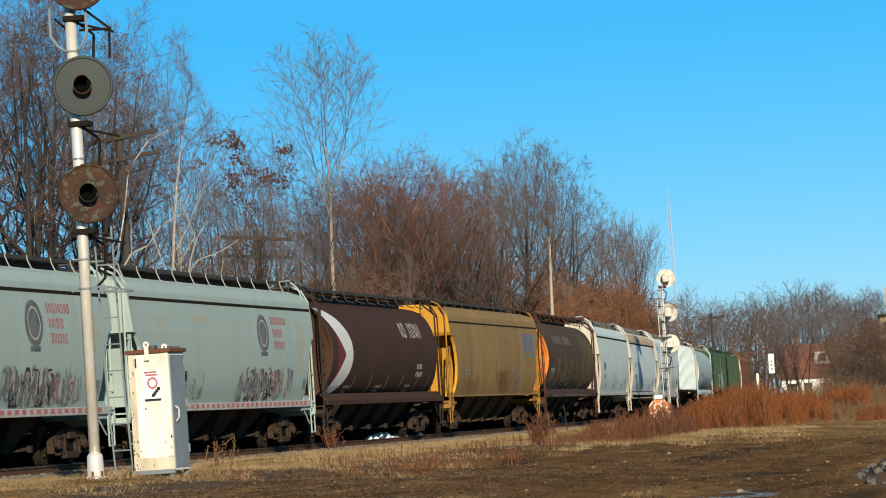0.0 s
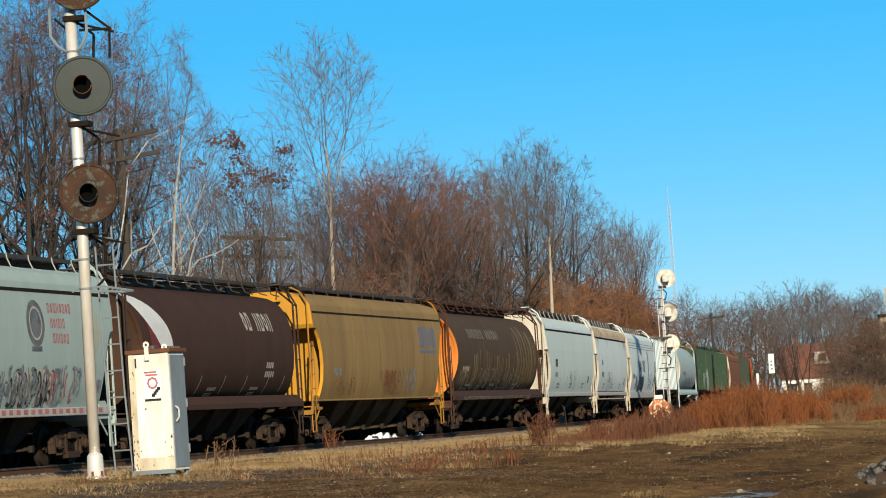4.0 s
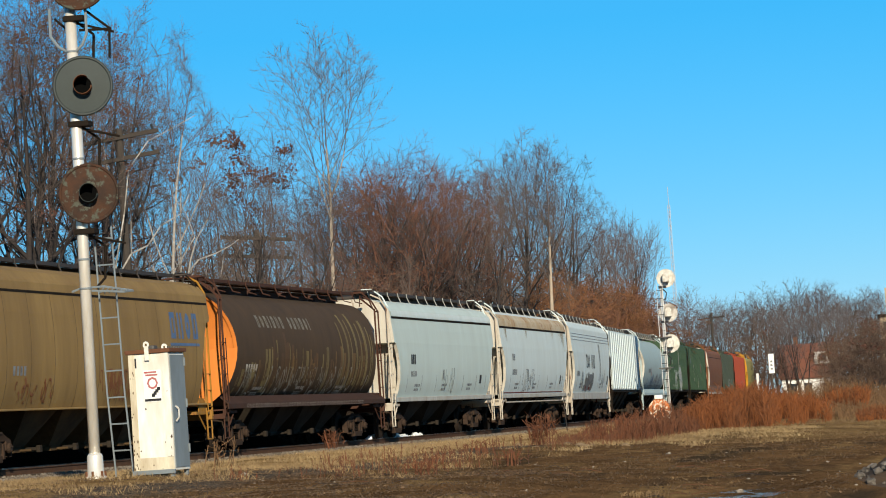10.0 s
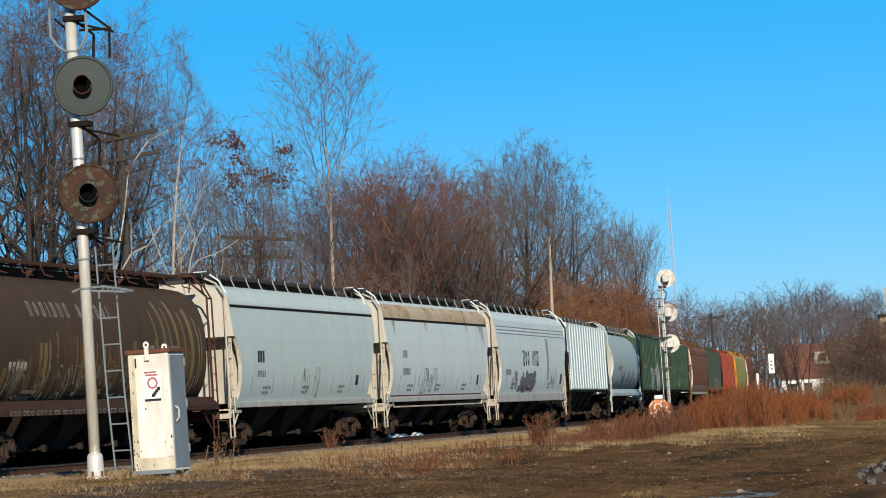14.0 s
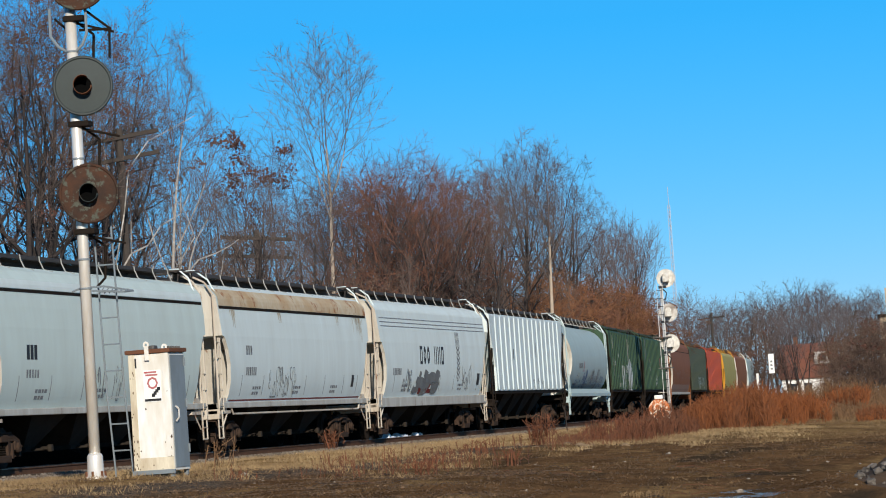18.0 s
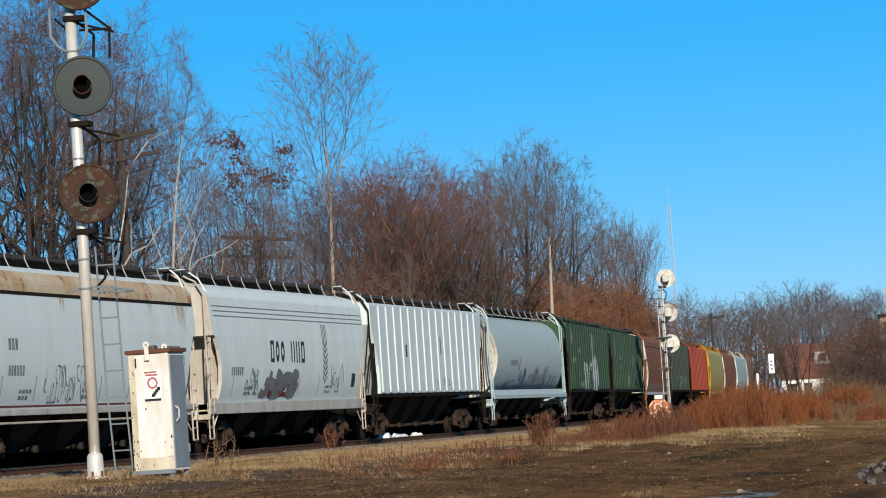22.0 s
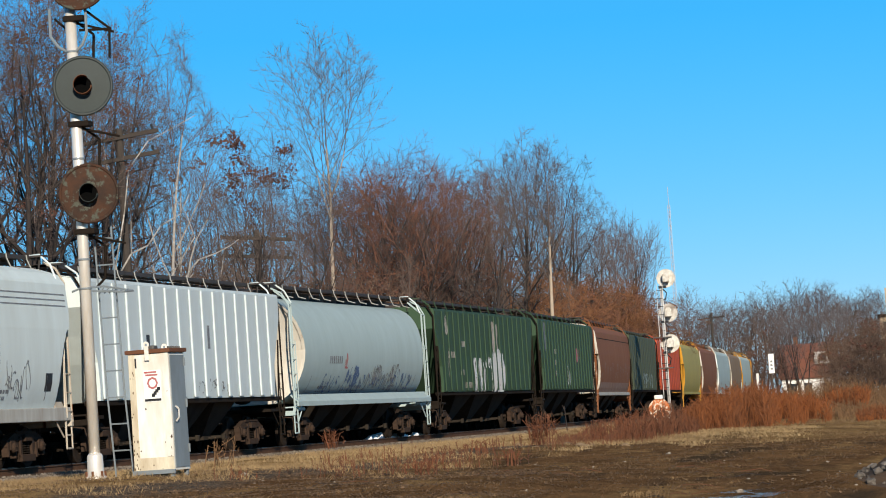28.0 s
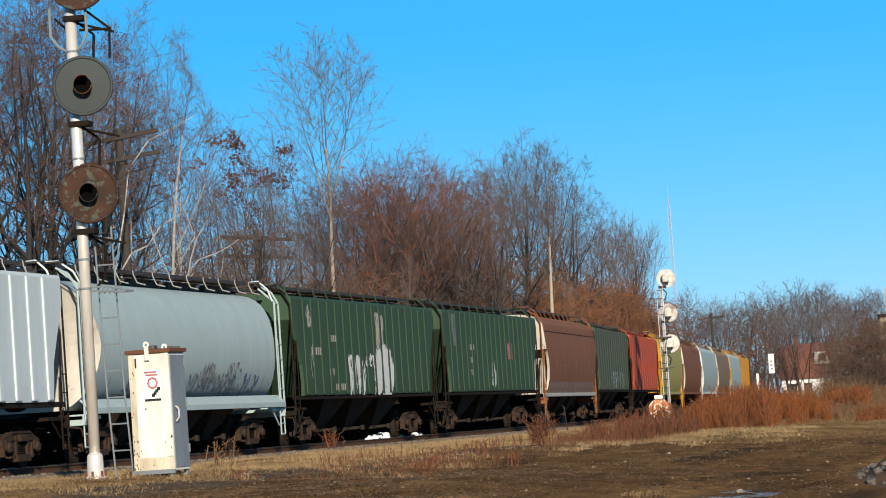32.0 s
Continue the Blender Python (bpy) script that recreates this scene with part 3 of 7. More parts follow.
def bearing_mesh():
    bm = bmesh.new()
    lathe(bm, [(.02, -.02), (.115, -.02), (.12, .02), (.10, .06), (.05, .075), (.02, .075)], 12, pose(0, 0, 0, 90, 0, 0))
    for i in range(3):
        a = i * 2.094 + .5
        box(bm, .06 * math.cos(a) - .016, .06 * math.cos(a) + .016, -.09, -.05, .06 * math.sin(a) - .016, .06 * math.sin(a) + .016)
    me = bpy.data.meshes.new("bearing_cap")
    bm.to_mesh(me)
    bm.free()
    me.materials.append(M_TRUCK)
    return me


BEARING = bearing_mesh()


def add_truck(car, x):
    bm = bmesh.new()
    box(bm, -0.2, 0.2, -1.0, 1.0, 0.42, 0.72, 0.03)
    box(bm, -0.95, -0.75, -0.85, 0.85, 0.30, 0.42)
    box(bm, 0.75, 0.95, -0.85, 0.85, 0.30, 0.42)
    tr = part("truck", bm, M_STEEL, car, "brown cast-steel two-axle truck")
    tr.location.x = x
    for sy in (-1, 1):
        f = part("side_frame", SIDE_FRAME, M_TRUCK, tr)
        f.location.y = sy * 1.02
        if sy > 0:
            f.rotation_euler.z = math.pi
        for jx in (-.87, .87):
            cap = part("bearing_cap", BEARING, M_TRUCK, tr)
            cap.location = (jx, sy * 1.13, 0.457)
            if sy > 0:
                cap.rotation_euler.z = math.pi
        sp = tagged(part("spring", SPRING, M_STEEL, tr), kind="stuff")
        sp.location.y = sy * 1.02
    for sx in (-1, 1):
        w = part("wheelset", WHEELSET, M_WHEEL, tr)
        w.location = (sx * 0.87, 0, 0.457)
        WHEELSETS.append((w, sx * 0.87))


def ladder(bm, x, y, z0, z1, w, step=0.38, r=0.016, along="x"):
    d = Vector((w / 2, 0, 0)) if along == "x" else Vector((0, w / 2, 0))
    c = Vector((x, y, 0))
    for sgn in (-1, 1):
        rod(bm, c + d * sgn + Vector((0, 0, z0)), c + d * sgn + Vector((0, 0, z1)), r, 5)
    z = z0 + step * 0.5
    while z < z1:
        rod(bm, c - d + Vector((0, 0, z)), c + d + Vector((0, 0, z)), r * 0.8, 5)
        z += step


def add_running_gear(car, mat_end, mat_frame, kind, chutes, sill=None, chute_mat=None, sill_h=.15):
    """Sills, hopper chutes, end platforms, couplers, trucks, ladders and corner posts of one car."""
    bot = body_levels(kind)[0][0]
    if mat_end is M_WHITE:
        mat_end = M_ENDWORN
    for sy in (-1, 1):
        bm = bmesh.new()
        if kind == "rib":
            box(bm, -8.35, 8.35, *sorted((sy * 1.38, sy * 1.47)), 1.3, 1.418, 0.02)
        elif kind == "cyl":
            # flared skirt below the barrel
            sec = ((1.36, 1.46), (1.57, 1.25), (1.57, 1.12), (1.53, 1.12), (1.53, 1.24), (1.33, 1.43))
            rows = [[bm.verts.new((x, sy * y, z)) for y, z in sec] for x in (-8.3, 8.3)]
            for q in range(6):
                bm.faces.new((rows[0][q], rows[0][(q + 1) % 6], rows[1][(q + 1) % 6], rows[1][q]))
            for row in rows:
                bm.faces.new(row)
        else:
            box(bm, -8.35, 8.35, *sorted((sy * 1.40, sy * 1.50)), 1.29 - sill_h, 1.29, 0.02)
        part("side_sill", bm, sill or (mat_frame if kind != "rib" else M_STEEL), car)
    n = chutes
    span = 9.6 / n
    for i in range(n):
        xc = -4.8 + span * (i + 0.5)
        bm = bmesh.new()
        h = span / 2 - 0.08
        tops = [bm.verts.new(p) for p in ((xc - h, -1.35, bot + 0.1), (xc + h, -1.35, bot + 0.1), (xc + h, 1.35, bot + 0.1), (xc - h, 1.35, bot + 0.1))]
        lows = [bm.verts.new(p) for p in ((xc - .35, -.6, .42), (xc + .35, -.6, .42), (xc + .35, .6, .42), (xc - .35, .6, .42))]
        for a in range(4):
            bm.faces.new((tops[a], tops[(a + 1) % 4], lows[(a + 1) % 4], lows[a]))
        bm.faces.new(tops)
        bm.faces.new(lows)
        box(bm, xc - .42, xc + .42, -.68, .68, .34, .44)
        rod(bm, (xc, -.95, .38), (xc, .95, .38), .03)
        for ry in (-.45, .45):
            box(bm, xc - h * .8, xc + h * .8, ry - .02, ry + .02, bot - .12, bot - .06)
        part("hopper_chute", bm, chute_mat or M_CHUTE, car, "grimy sloping discharge chute")
        bm = bmesh.new()
        rod(bm, (xc + .3, -1.0, .40), (xc + .3, 1.0, .40), .045, 6)
        box(bm, xc + .22, xc + .38, -1.08, -.98, .32, .48, .02)
        part("gate_shaft", bm, M_CHUTE, car)
    bm = bmesh.new()
    box(bm, -8.5, 8.5, -.25, .25, .78, 1.05)
    part("centre_sill", bm, M_STEEL, car)
    for sx in (-1, 1):
        bm = bmesh.new()
        box(bm, *sorted((sx * 7.2, sx * 8.5)), -1.45, 1.45, 1.0, 1.08)
        box(bm, *sorted((sx * 8.36, sx * 8.5)), -1.5, 1.5, .86, 1.12, 0.02)
        for sy in (-1, 1):
            pipe(bm, [(sx * 8.44, sy * 1.46, .95), (sx * 8.44, sy * 1.46, .36), (sx * 8.06, sy * 1.46, .36), (sx * 8.06, sy * 1.46, 1.1)], .022, 5)
            rod(bm, (sx * 8.44, sy * 1.46, .66), (sx * 8.06, sy * 1.46, .66), .018, 5)
            rod(bm, (sx * 8.0, sy * 1.42, .62), (sx * 7.45, sy * 1.42, 1.02), .024, 4)
        part("end_platform", bm, mat_end, car)
        bm = bmesh.new()
        box(bm, *sorted((sx * 8.4, sx * 8.78)), -.12, .12, .74, .98, 0.03)
        box(bm, *sorted((sx * 8.74, sx * 9.0)), -.17, .17, .70, 1.0, 0.04)
        pipe(bm, [(sx * 8.6, -.35, .9), (sx * 8.75, -.38, .5), (sx * 8.95, -.2, .42)], .03, 5)
        part("coupler", bm, M_TRUCK, car)
        add_truck(car, sx * 6.35)
        # corner posts, end ladders and grab irons
        top = 4.02 if kind != "side" else 4.12
        for sy in (-1, 1):
            bm = bmesh.new()
            pipe(bm, [(sx * 8.44, sy * 1.49, .95), (sx * 8.42, sy * 1.49, top), (sx * 8.44, sy * 1.30, top + .34), (sx * 8.46, sy * 1.0, top + .5)], .027, 5)
            if kind == "cyl":
                pipe(bm, [(sx * 8.12, sy * 1.46, 1.1), (sx * 8.12, sy * 1.46, top + .05), (sx * 8.2, sy * 1.0, top + .45)], .03, 5)
                rod(bm, (sx * 8.12, sy * 1.46, top), (sx * 8.42, sy * 1.49, top), .024, 4)
            else:
                rod(bm, (sx * 8.2, sy * 1.40, 1.05), (sx * 8.16, sy * 1.50, 3.0), .03, 4)
            part("corner_post", bm, mat_end, car)
            bm = bmesh.new()
            hi = 3.0 if sy * sx > 0 or kind == "cyl" else 2.4
            rod(bm, (sx * 8.05, sy * 1.51, 1.05), (sx * 8.05, sy * 1.51, hi), .016, 5)
            for q in range(int((hi - 1.15) / .42) + 1):
                rod(bm, (sx * 8.05, sy * 1.51, 1.2 + q * .42), (sx * 8.43, sy * 1.51, 1.2 + q * .42), .013, 5)
            part("side_ladder", bm, mat_end, car)
            if kind != "rib":
                bm = bmesh.new()
                v = [[bm.verts.new((sx * x, sy * y, z)) for x, z in ((7.5, 1.0), (8.1, 1.0), (8.1, 1.3), (7.95, 1.42), (7.5, 1.42))] for y in (1.40, 1.43)]
                bm.faces.new(v[0])
                bm.faces.new(v[1])
                for q in range(5):
                    bm.faces.new((v[0][q], v[0][(q + 1) % 5], v[1][(q + 1) % 5], v[1][q]))
                part("corner_gusset", bm, mat_end, car)
        bm = bmesh.new()
        ladder(bm, sx * 8.38, 0.9, 1.1, 4.2, .42, along="y")
        part("end_ladder", bm, mat_end, car)
        # hoses and cut lever below the end sill
        bm = bmesh.new()
        pipe(bm, [(sx * 8.5, -.3, .92), (sx * 8.56, -1.0, .86), (sx * 8.54, -1.42, .80), (sx * 8.54, -1.46, .62)], .016, 5)
        part("cut_lever", bm, M_TRUCK, car)
    if mat_end:
        bm = bmesh.new()
        lathe(bm, [(.05, 0), (.30, .01), (.30, .05), (.05, .06)], 14, Matrix.Translation((-8.3, .3, 2.4)) @ pose(0, 0, 0, 0, -90, 0))
        box(bm, -8.3, -8.1, .15, .45, 2.1, 2.6)
        part("brake_wheel", bm, mat_end, car)
        bm = bmesh.new()
        rod(bm, (7.4, -.5, 1.45), (8.0, -.5, 1.45), .2, 10)
        part("brake_cylinder", bm, M_STEEL, car)
        bm = bmesh.new()
        box(bm, 7.4, 7.9, .1, .6, 1.08, 1.5, .05)
        part("brake_valve", bm, M_STEEL, car)


def add_roof(car, mat_roof, kind, posts=11, walk_mat=None, lift=0.0):
    """Running boards on brackets, hatches and end grab rails; lift: how far the boards stand above the lowest kind."""
    z = 4.60 + lift
    low = z - .17 if kind == "side" else z - .06
    dark = walk_mat or M_WALK
    for y in (-.56, .56):
        bm = bmesh.new()
        box(bm, -8.6, 8.6, y - .19, y + .19, z, z + .03)
        box(bm, -8.6, 8.6, y * 1.38 - .012, y * 1.38 + .012, z - .05, z + .04)
        if y > 0:
            box(bm, -8.4, 8.4, .30, .33, low, z)
            for i in range(posts + 1):
                x = -8.2 + 16.4 * i / posts
                rod(bm, (x, .95, z - .38), (x, .78, z + .04), .018, 4)
        part("roof_walk", bm, dark, car, "dark open-grid roof walkway")
    for sx in (-1, 1):
        bm = bmesh.new()
        box(bm, *sorted((sx * 8.2, sx * 8.6)), -1.1, 1.1, z, z + .04)
        for y in (-.95, .95):
            rod(bm, (sx * 8.25, y, z - .42), (sx * 8.4, y, z + .02), .02, 4)
        part("end_walk", bm, dark, car)
    # bent brackets from the roof up to the board
    bm = bmesh.new()
    pipe(bm, [(0, -1.12, z - .34), (0, -.90, z - .27), (0, -.81, z - .06), (0, -.80, z + .05)], .016, 4)
    first = part("stanchion", bm, M_POST if mat_roof in (M_WHITE, M_SLATE) else M_WALK if mat_roof is M_STEEL else mat_roof, car)
    first.location.x = -8.0
    for i in range(1, posts + 1):
        o = part("stanchion", first.data, mat_roof, car)
        o.location.x = -8.0 + 16.0 * i / posts + .06 * math.sin(i * 2.7)
    for i in range(5):
        x = -6.4 + 3.2 * i
        bm = bmesh.new()
        box(bm, x - 1.25, x + 1.25, -.36, .36, z - .3, z - .08, .05)
        hatch = part("roof_hatch", bm, dark, car)
        bm = bmesh.new()
        rod(bm, (x - 1.1, -.42, z - .10), (x + 1.1, -.42, z - .10), .02, 5)
        part("latch_bar", bm, M_WALK, hatch)
    bm = bmesh.new()
    box(bm, -8.2, 8.2, -.40, -.37, low, z - .01)
    part("hatch_rail", bm, dark, car)
    for sx in (-1, 1):
        bm = bmesh.new()
        pipe(bm, [(sx * 8.0, -1.45, z - .55), (sx * 8.1, -1.30, z - .2), (sx * 8.25, -1.0, z + .05), (sx * 8.45, -.7, z + .05)], .024, 6)
        part("roof_grab_rail", bm, mat_roof, car)


def panel_on_side(car, kind, name, mat, x0, x1, z0, z1, label="", lift=0.006, slant=0.0):
    """A thin painted mark that follows the near side of the body."""
    bm = bmesh.new()
    nz = max(1, int(math.ceil((z1 - z0) / 0.11)))
    rows = []
    for i in range(nz + 1):
        z = z0 + (z1 - z0) * i / nz
        w, _ = shape_side(kind, z)
        rows.append([bm.verts.new((x + slant * (z - z0), -w - lift, z)) for x in (x0, x1)])
    for a, b in zip(rows, rows[1:]):
        bm.faces.new((a[0], a[1], b[1], b[0]))
    return part(name, bm, mat, car, label)


def stain(car, x, w, z0, z1, mat=None):
    """Thin rust runs of uneven length side by side."""
    r = np.random.default_rng(int(abs(x) * 100))
    bm = bmesh.new()
    for q in range(int(5 + w * 10)):
        xx, half = x + r.normal(0, w * .3), r.uniform(.008, .03)
        low = z1 + (z0 - z1) * r.uniform(.2, 1)
        rows = []
        for i in range(4):
            z = z1 + (low - z1) * i / 3
            rows.append([bm.verts.new((xx + half * (1 - i / 4) * sgn, -shape_side("side", z)[0] - .004 - .0004 * q, z)) for sgn in (-1, 1)])
        for a, b in zip(rows, rows[1:]):
            bm.faces.new((a[0], a[1], b[1], b[0]))
    tagged(part("rust_run" if mat is None else "stain", bm, mat or M_RUNS, car, "rust runs below the eave" if mat is None else "worn pale streaks"), kind="stuff")


def eave_lip(car, mat, z0=3.90, z1=4.10, label=""):
    """The roof sheet's edge, folded down a little proud of the side."""
    panel_on_side(car, "side", "eave_band", mat, -8.2, 8.2, z0, z1, label, lift=.018)


def marks_on_side(car, kind, name, mat, x0, z0, h, widths, gap, label="", lift=0.006, slant=0.0):
    """A word shown as plain upright bars, one part a bar."""
    x = x0
    for w_ in widths:
        if w_ > 0:
            panel_on_side(car, kind, name, mat, x, x + w_, z0, z0 + h, label, lift, slant)
        x += abs(w_) + gap


def oval_on_side(car, kind, name, mat, x, z, rx, rz, label="", lift=.006, inner=0.0):
    """A filled or ring-shaped oval painted on the near side."""
    bm = bmesh.new()
    rings = []
    for q in ((inner, 1.0) if inner else (.02, .5, 1.0)):
        ring = []
        for i in range(24):
            a = i * math.pi / 12
            zz = z + rz * q * math.sin(a)
            ring.append(bm.verts.new((x + rx * q * math.cos(a), -shape_side(kind, zz)[0] - lift, zz)))
        rings.append(ring)
    for a, b in zip(rings, rings[1:]):
        for i in range(24):
            bm.faces.new((a[i], a[(i + 1) % 24], b[(i + 1) % 24], b[i]))
    return part(name, bm, mat, car, label)


def word_on_side(car, kind, name, mat, x0, z0, h, shapes, gap, stroke, label="", lift=.006, slant=0.0):
    """A trade name shown as a row of plain shapes: b a bar, o a ring, f a hollow block, h a pair of bars, a space a gap."""
    x = x0
    wide = h * .62
    for c in shapes:
        if c == "o":
            oval_on_side(car, kind, name, mat, x + wide / 2 + slant * h / 2, z0 + h / 2, wide / 2, h / 2, label, lift, 1 - 2 * stroke / wide)
        elif c != " ":
            bm = bmesh.new()
            w = stroke if c == "b" else wide
            pieces = [(0, stroke, 0, h)]
            if c in "fh":
                pieces.append((w - stroke, w, 0, h))
            if c == "f":
                pieces += [(stroke, w - stroke, 0, stroke), (stroke, w - stroke, h - stroke, h)]
            for a, b, c0, c1 in pieces:
                rows = []
                n = 4 if c1 - c0 > .2 else 1
                for i in range(n + 1):
                    z = z0 + c0 + (c1 - c0) * i / n
                    y = -shape_side(kind, z)[0] - lift
                    rows.append([bm.verts.new((x + q + slant * (z - z0), y, z)) for q in (a, b)])
                for u, v in zip(rows, rows[1:]):
                    bm.faces.new((u[0], u[1], v[1], v[0]))
            part(name, bm, mat, car, label)
        x += (stroke if c == "b" else wide) + gap


def graffiti(car, kind, mat, x0, x1, z0, z1, seed, label="spray-painted scrawl", n=14, thick=0.05, broad=1.0):
    """Looping spray strokes on the near side."""
    r = np.random.default_rng(seed)
    bm = bmesh.new()
    for k in range(n):
        pad = min(.1, .3 * (z1 - z0))
        cx, cz = r.uniform(x0, x1), r.uniform(z0 + pad, z1 - pad)
        rx, rz = r.uniform(.05, .16) * broad, r.uniform(.15, .5) * (z1 - z0) / math.sqrt(broad)
        a0, a1, sl = r.uniform(0, 6), r.uniform(2, 5.5), r.uniform(-.3, .3)
        th = thick * r.uniform(.5, 1.3)
        prev = None
        for i in range(9):
            a = a0 + a1 * i / 8
            x, z = cx + rx * math.cos(a) + sl * rz * math.sin(a), min(max(cz + rz * math.sin(a), z0), z1)
            w, _ = shape_side(kind, z)
            w2, _ = shape_side(kind, z + th)
            proud = .006 + .0004 * k + .00004 * i + seed % 7 * .0021
            cur = [bm.verts.new((x - th / 2, -w - proud, z)), bm.verts.new((x + th / 2, -w2 - proud, z + th))]
            if prev:
                bm.faces.new((prev[0], cur[0], cur[1], prev[1]))
            prev = cur
    return tagged(part("graffiti", bm, mat, car, label), kind="stuff")


CARS = []


def hopper_car(k, kind, side, end, label, frame_mat=None, chutes=3, roof=None, posts=11, ribs=0, sill=None, rib_w=.07, walk_mat=None, chute_mat=None, sill_h=.15, lift=None):
    car = thing("hopper_car", Matrix(), label, "hopper car", "hopper cars of the train")
    bm = ring_loft(body_levels(kind, side is M_TAN))
    split_ends(bm)
    body = part("body", bm, side, car, smooth=False)
    body.data.materials.append(end)
    if kind != "rib":
        for p in body.data.polygons:
            p.use_smooth = p.material_index == 0 and (kind == "cyl" or p.center.z < 3.6)
    add_running_gear(car, end if frame_mat is None else frame_mat, frame_mat or side, kind, chutes, sill, chute_mat, sill_h)
    add_roof(car, roof or side, kind, posts, walk_mat, lift if lift is not None else {"side": .14, "cyl": .03, "rib": .0}[kind])
    if ribs:
        bm = bmesh.new()
        box(bm, -rib_w, rib_w, -1.525 - rib_w * .3, -1.515, 1.44, 4.2, rib_w * .25)
        me = bpy.data.meshes.new("side_rib")
        bm.to_mesh(me)
        bm.free()
        me.materials.append(side)
        for i in range(ribs):
            x = -7.2 + 14.4 * i / (ribs - 1)
            for rot in (0, math.pi):
                r = part("side_rib", me, side, car)
                r.location.x = x
                r.rotation_euler.z = rot
    CARS.append((k, car))
    return car


def build_train():
    words = lambda n, w=.16: [w] * n
    for k in (0, 1):
        c = hopper_car(k, "side", M_SLATE, M_SLATE, "pale grey covered hopper car with a maroon checked sill stripe", M_SLATE, 4, M_SLATE, sill=M_SILLDIRTY, sill_h=.19)
        # flat dark strip paints the shade of the groove below the eave
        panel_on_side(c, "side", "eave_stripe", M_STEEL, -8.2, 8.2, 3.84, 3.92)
        bm = bmesh.new()
        for i in range(34):
            x = -7.6 + i * .45
            box(bm, x, x + .24, -1.507, -1.502, 1.16, 1.26)
        tagged(part("sill_stripe", bm, M_REDINK, c, "maroon checked stripe along the sill"), kind="stuff")
        oval_on_side(c, "side", "emblem", M_EMBLEM, 3.0, 3.15, .56, .52, "dark grey oval emblem")
        oval_on_side(c, "side", "emblem_centre", M_PALEINK, 3.0, 3.15, .40, .38, "faded tan centre of the emblem", .009, .86)
        oval_on_side(c, "side", "emblem_figure", M_DAUB, 2.95, 3.05, .24, .22, "", .009)
        panel_on_side(c, "side", "emblem_foot", M_EMBLEM, 2.68, 3.32, 2.53, 2.64)
        for i, word in enumerate(("fofhofof", "hobfbf", "fhbfof")):
            word_on_side(c, "side", "lettering", M_REDINK, 3.85 + i * .1, 3.40 - i * .34, .22, word, .06, .045, "row of small maroon letters")
        marks_on_side(c, "side", "reporting_marks", M_INK, -5.2, 2.3, .25, words(3, .22), .08)
        marks_on_side(c, "side", "reporting_marks", M_BLACK, -5.4, 1.85, .26, words(6, .16), .08)
        for x, z, rx, rz in ((-2.6, 3.45, .6, .13), (6.9, 3.05, .35, .5), (6.7, 2.3, .25, .3), (-6.0, 3.3, .3, .2)):
            oval_on_side(c, "side", "stain", M_OCHRETINT, x, z, rx, rz, "faint ochre stain", .004)
        graffiti(c, "side", M_INK, .4, 6.0, 1.3, 2.15, 10 + k, n=46, thick=.07)
        graffiti(c, "side", M_PALEINK, 1.5, 4.2, 1.32, 2.05, 85 + k, n=26, thick=.1)
        graffiti(c, "side", M_DAUB, 1.2, 4.4, 1.32, 2.05, 88 + k, n=22, thick=.12)
        graffiti(c, "side", M_BLACK, 1.4, 4.3, 1.32, 2.1, 80 + k, n=26, thick=.06)
        graffiti(c, "side", M_REDINK, 3.2, 5.4, 1.4, 2.0, 60 + k, n=12, thick=.06)
        panel_on_side(c, "side", "data_panel", M_INK, 7.0, 7.35, 1.6, 1.9)
        graffiti(c, "side", M_INK, -6.5, -2.5, 1.4, 2.0, 20 + k, n=20)
    c = hopper_car(2, "cyl", M_BROWN, M_BROWN, "dark brown cylindrical hopper car with a white and red curved stripe", M_SOOT, 4, M_STEEL, sill=M_BROWN)
    for band, mt, lab in ((0, M_WHITEINK, "broad white curved stripe"), (1, M_MAROON, "dark red pointed panel")):
        bm = bmesh.new()
        prev = None
        for i in range(29):
            z = 1.42 + 2.62 * i / 28
            y = -shape_side("cyl", z)[0] - .008
            bow = max(0, 1 - ((z - 2.68) / 1.36) ** 2) ** .6
            point = -7.85 + 2.15 * max(0, 1 - abs(z - 2.62) / 1.45)
            x0, x1 = (point, max(-7.45 + 2.65 * bow, point + .3)) if band == 0 else (min(-7.9 + 1.25 * bow, point - .01), point)
            cur = [bm.verts.new((x0, y, z)), bm.verts.new((x1, y, z))]
            if prev:
                bm.faces.new((prev[0], prev[1], cur[1], cur[0]))
            prev = cur
        part("curved_stripe", bm, mt, c, lab)
    word_on_side(c, "cyl", "lettering", M_PALEINK, 2.4, 3.22, .5, "of hfobb", .13, .09, "faded pale lettering", slant=.15)
    marks_on_side(c, "cyl", "small_lettering", M_PALEINK, 4.4, 2.2, .16, words(4, .13), .07)
    marks_on_side(c, "cyl", "car_data", M_PALEINK, 4.4, 1.95, .16, words(5, .13), .07)
    c = hopper_car(3, "side", M_TAN, M_YELLOW, "mustard tan hopper car with bright yellow ends", M_GRIMYELLOW, 4, M_STEEL, sill=M_TAN, chute_mat=M_TANCHUTE, sill_h=.05, lift=.05)
    for i in range(10):
        panel_on_side(c, "side", "panel_seam", M_SEAM, -6.6 + i * 1.5, -6.57 + i * 1.5, 1.3, 3.8, "dark welded panel seam")
    # thin dark strip for the shaded groove under the roof edge
    panel_on_side(c, "side", "eave_stripe", M_STEEL, -8.2, 8.2, 3.82, 3.88)
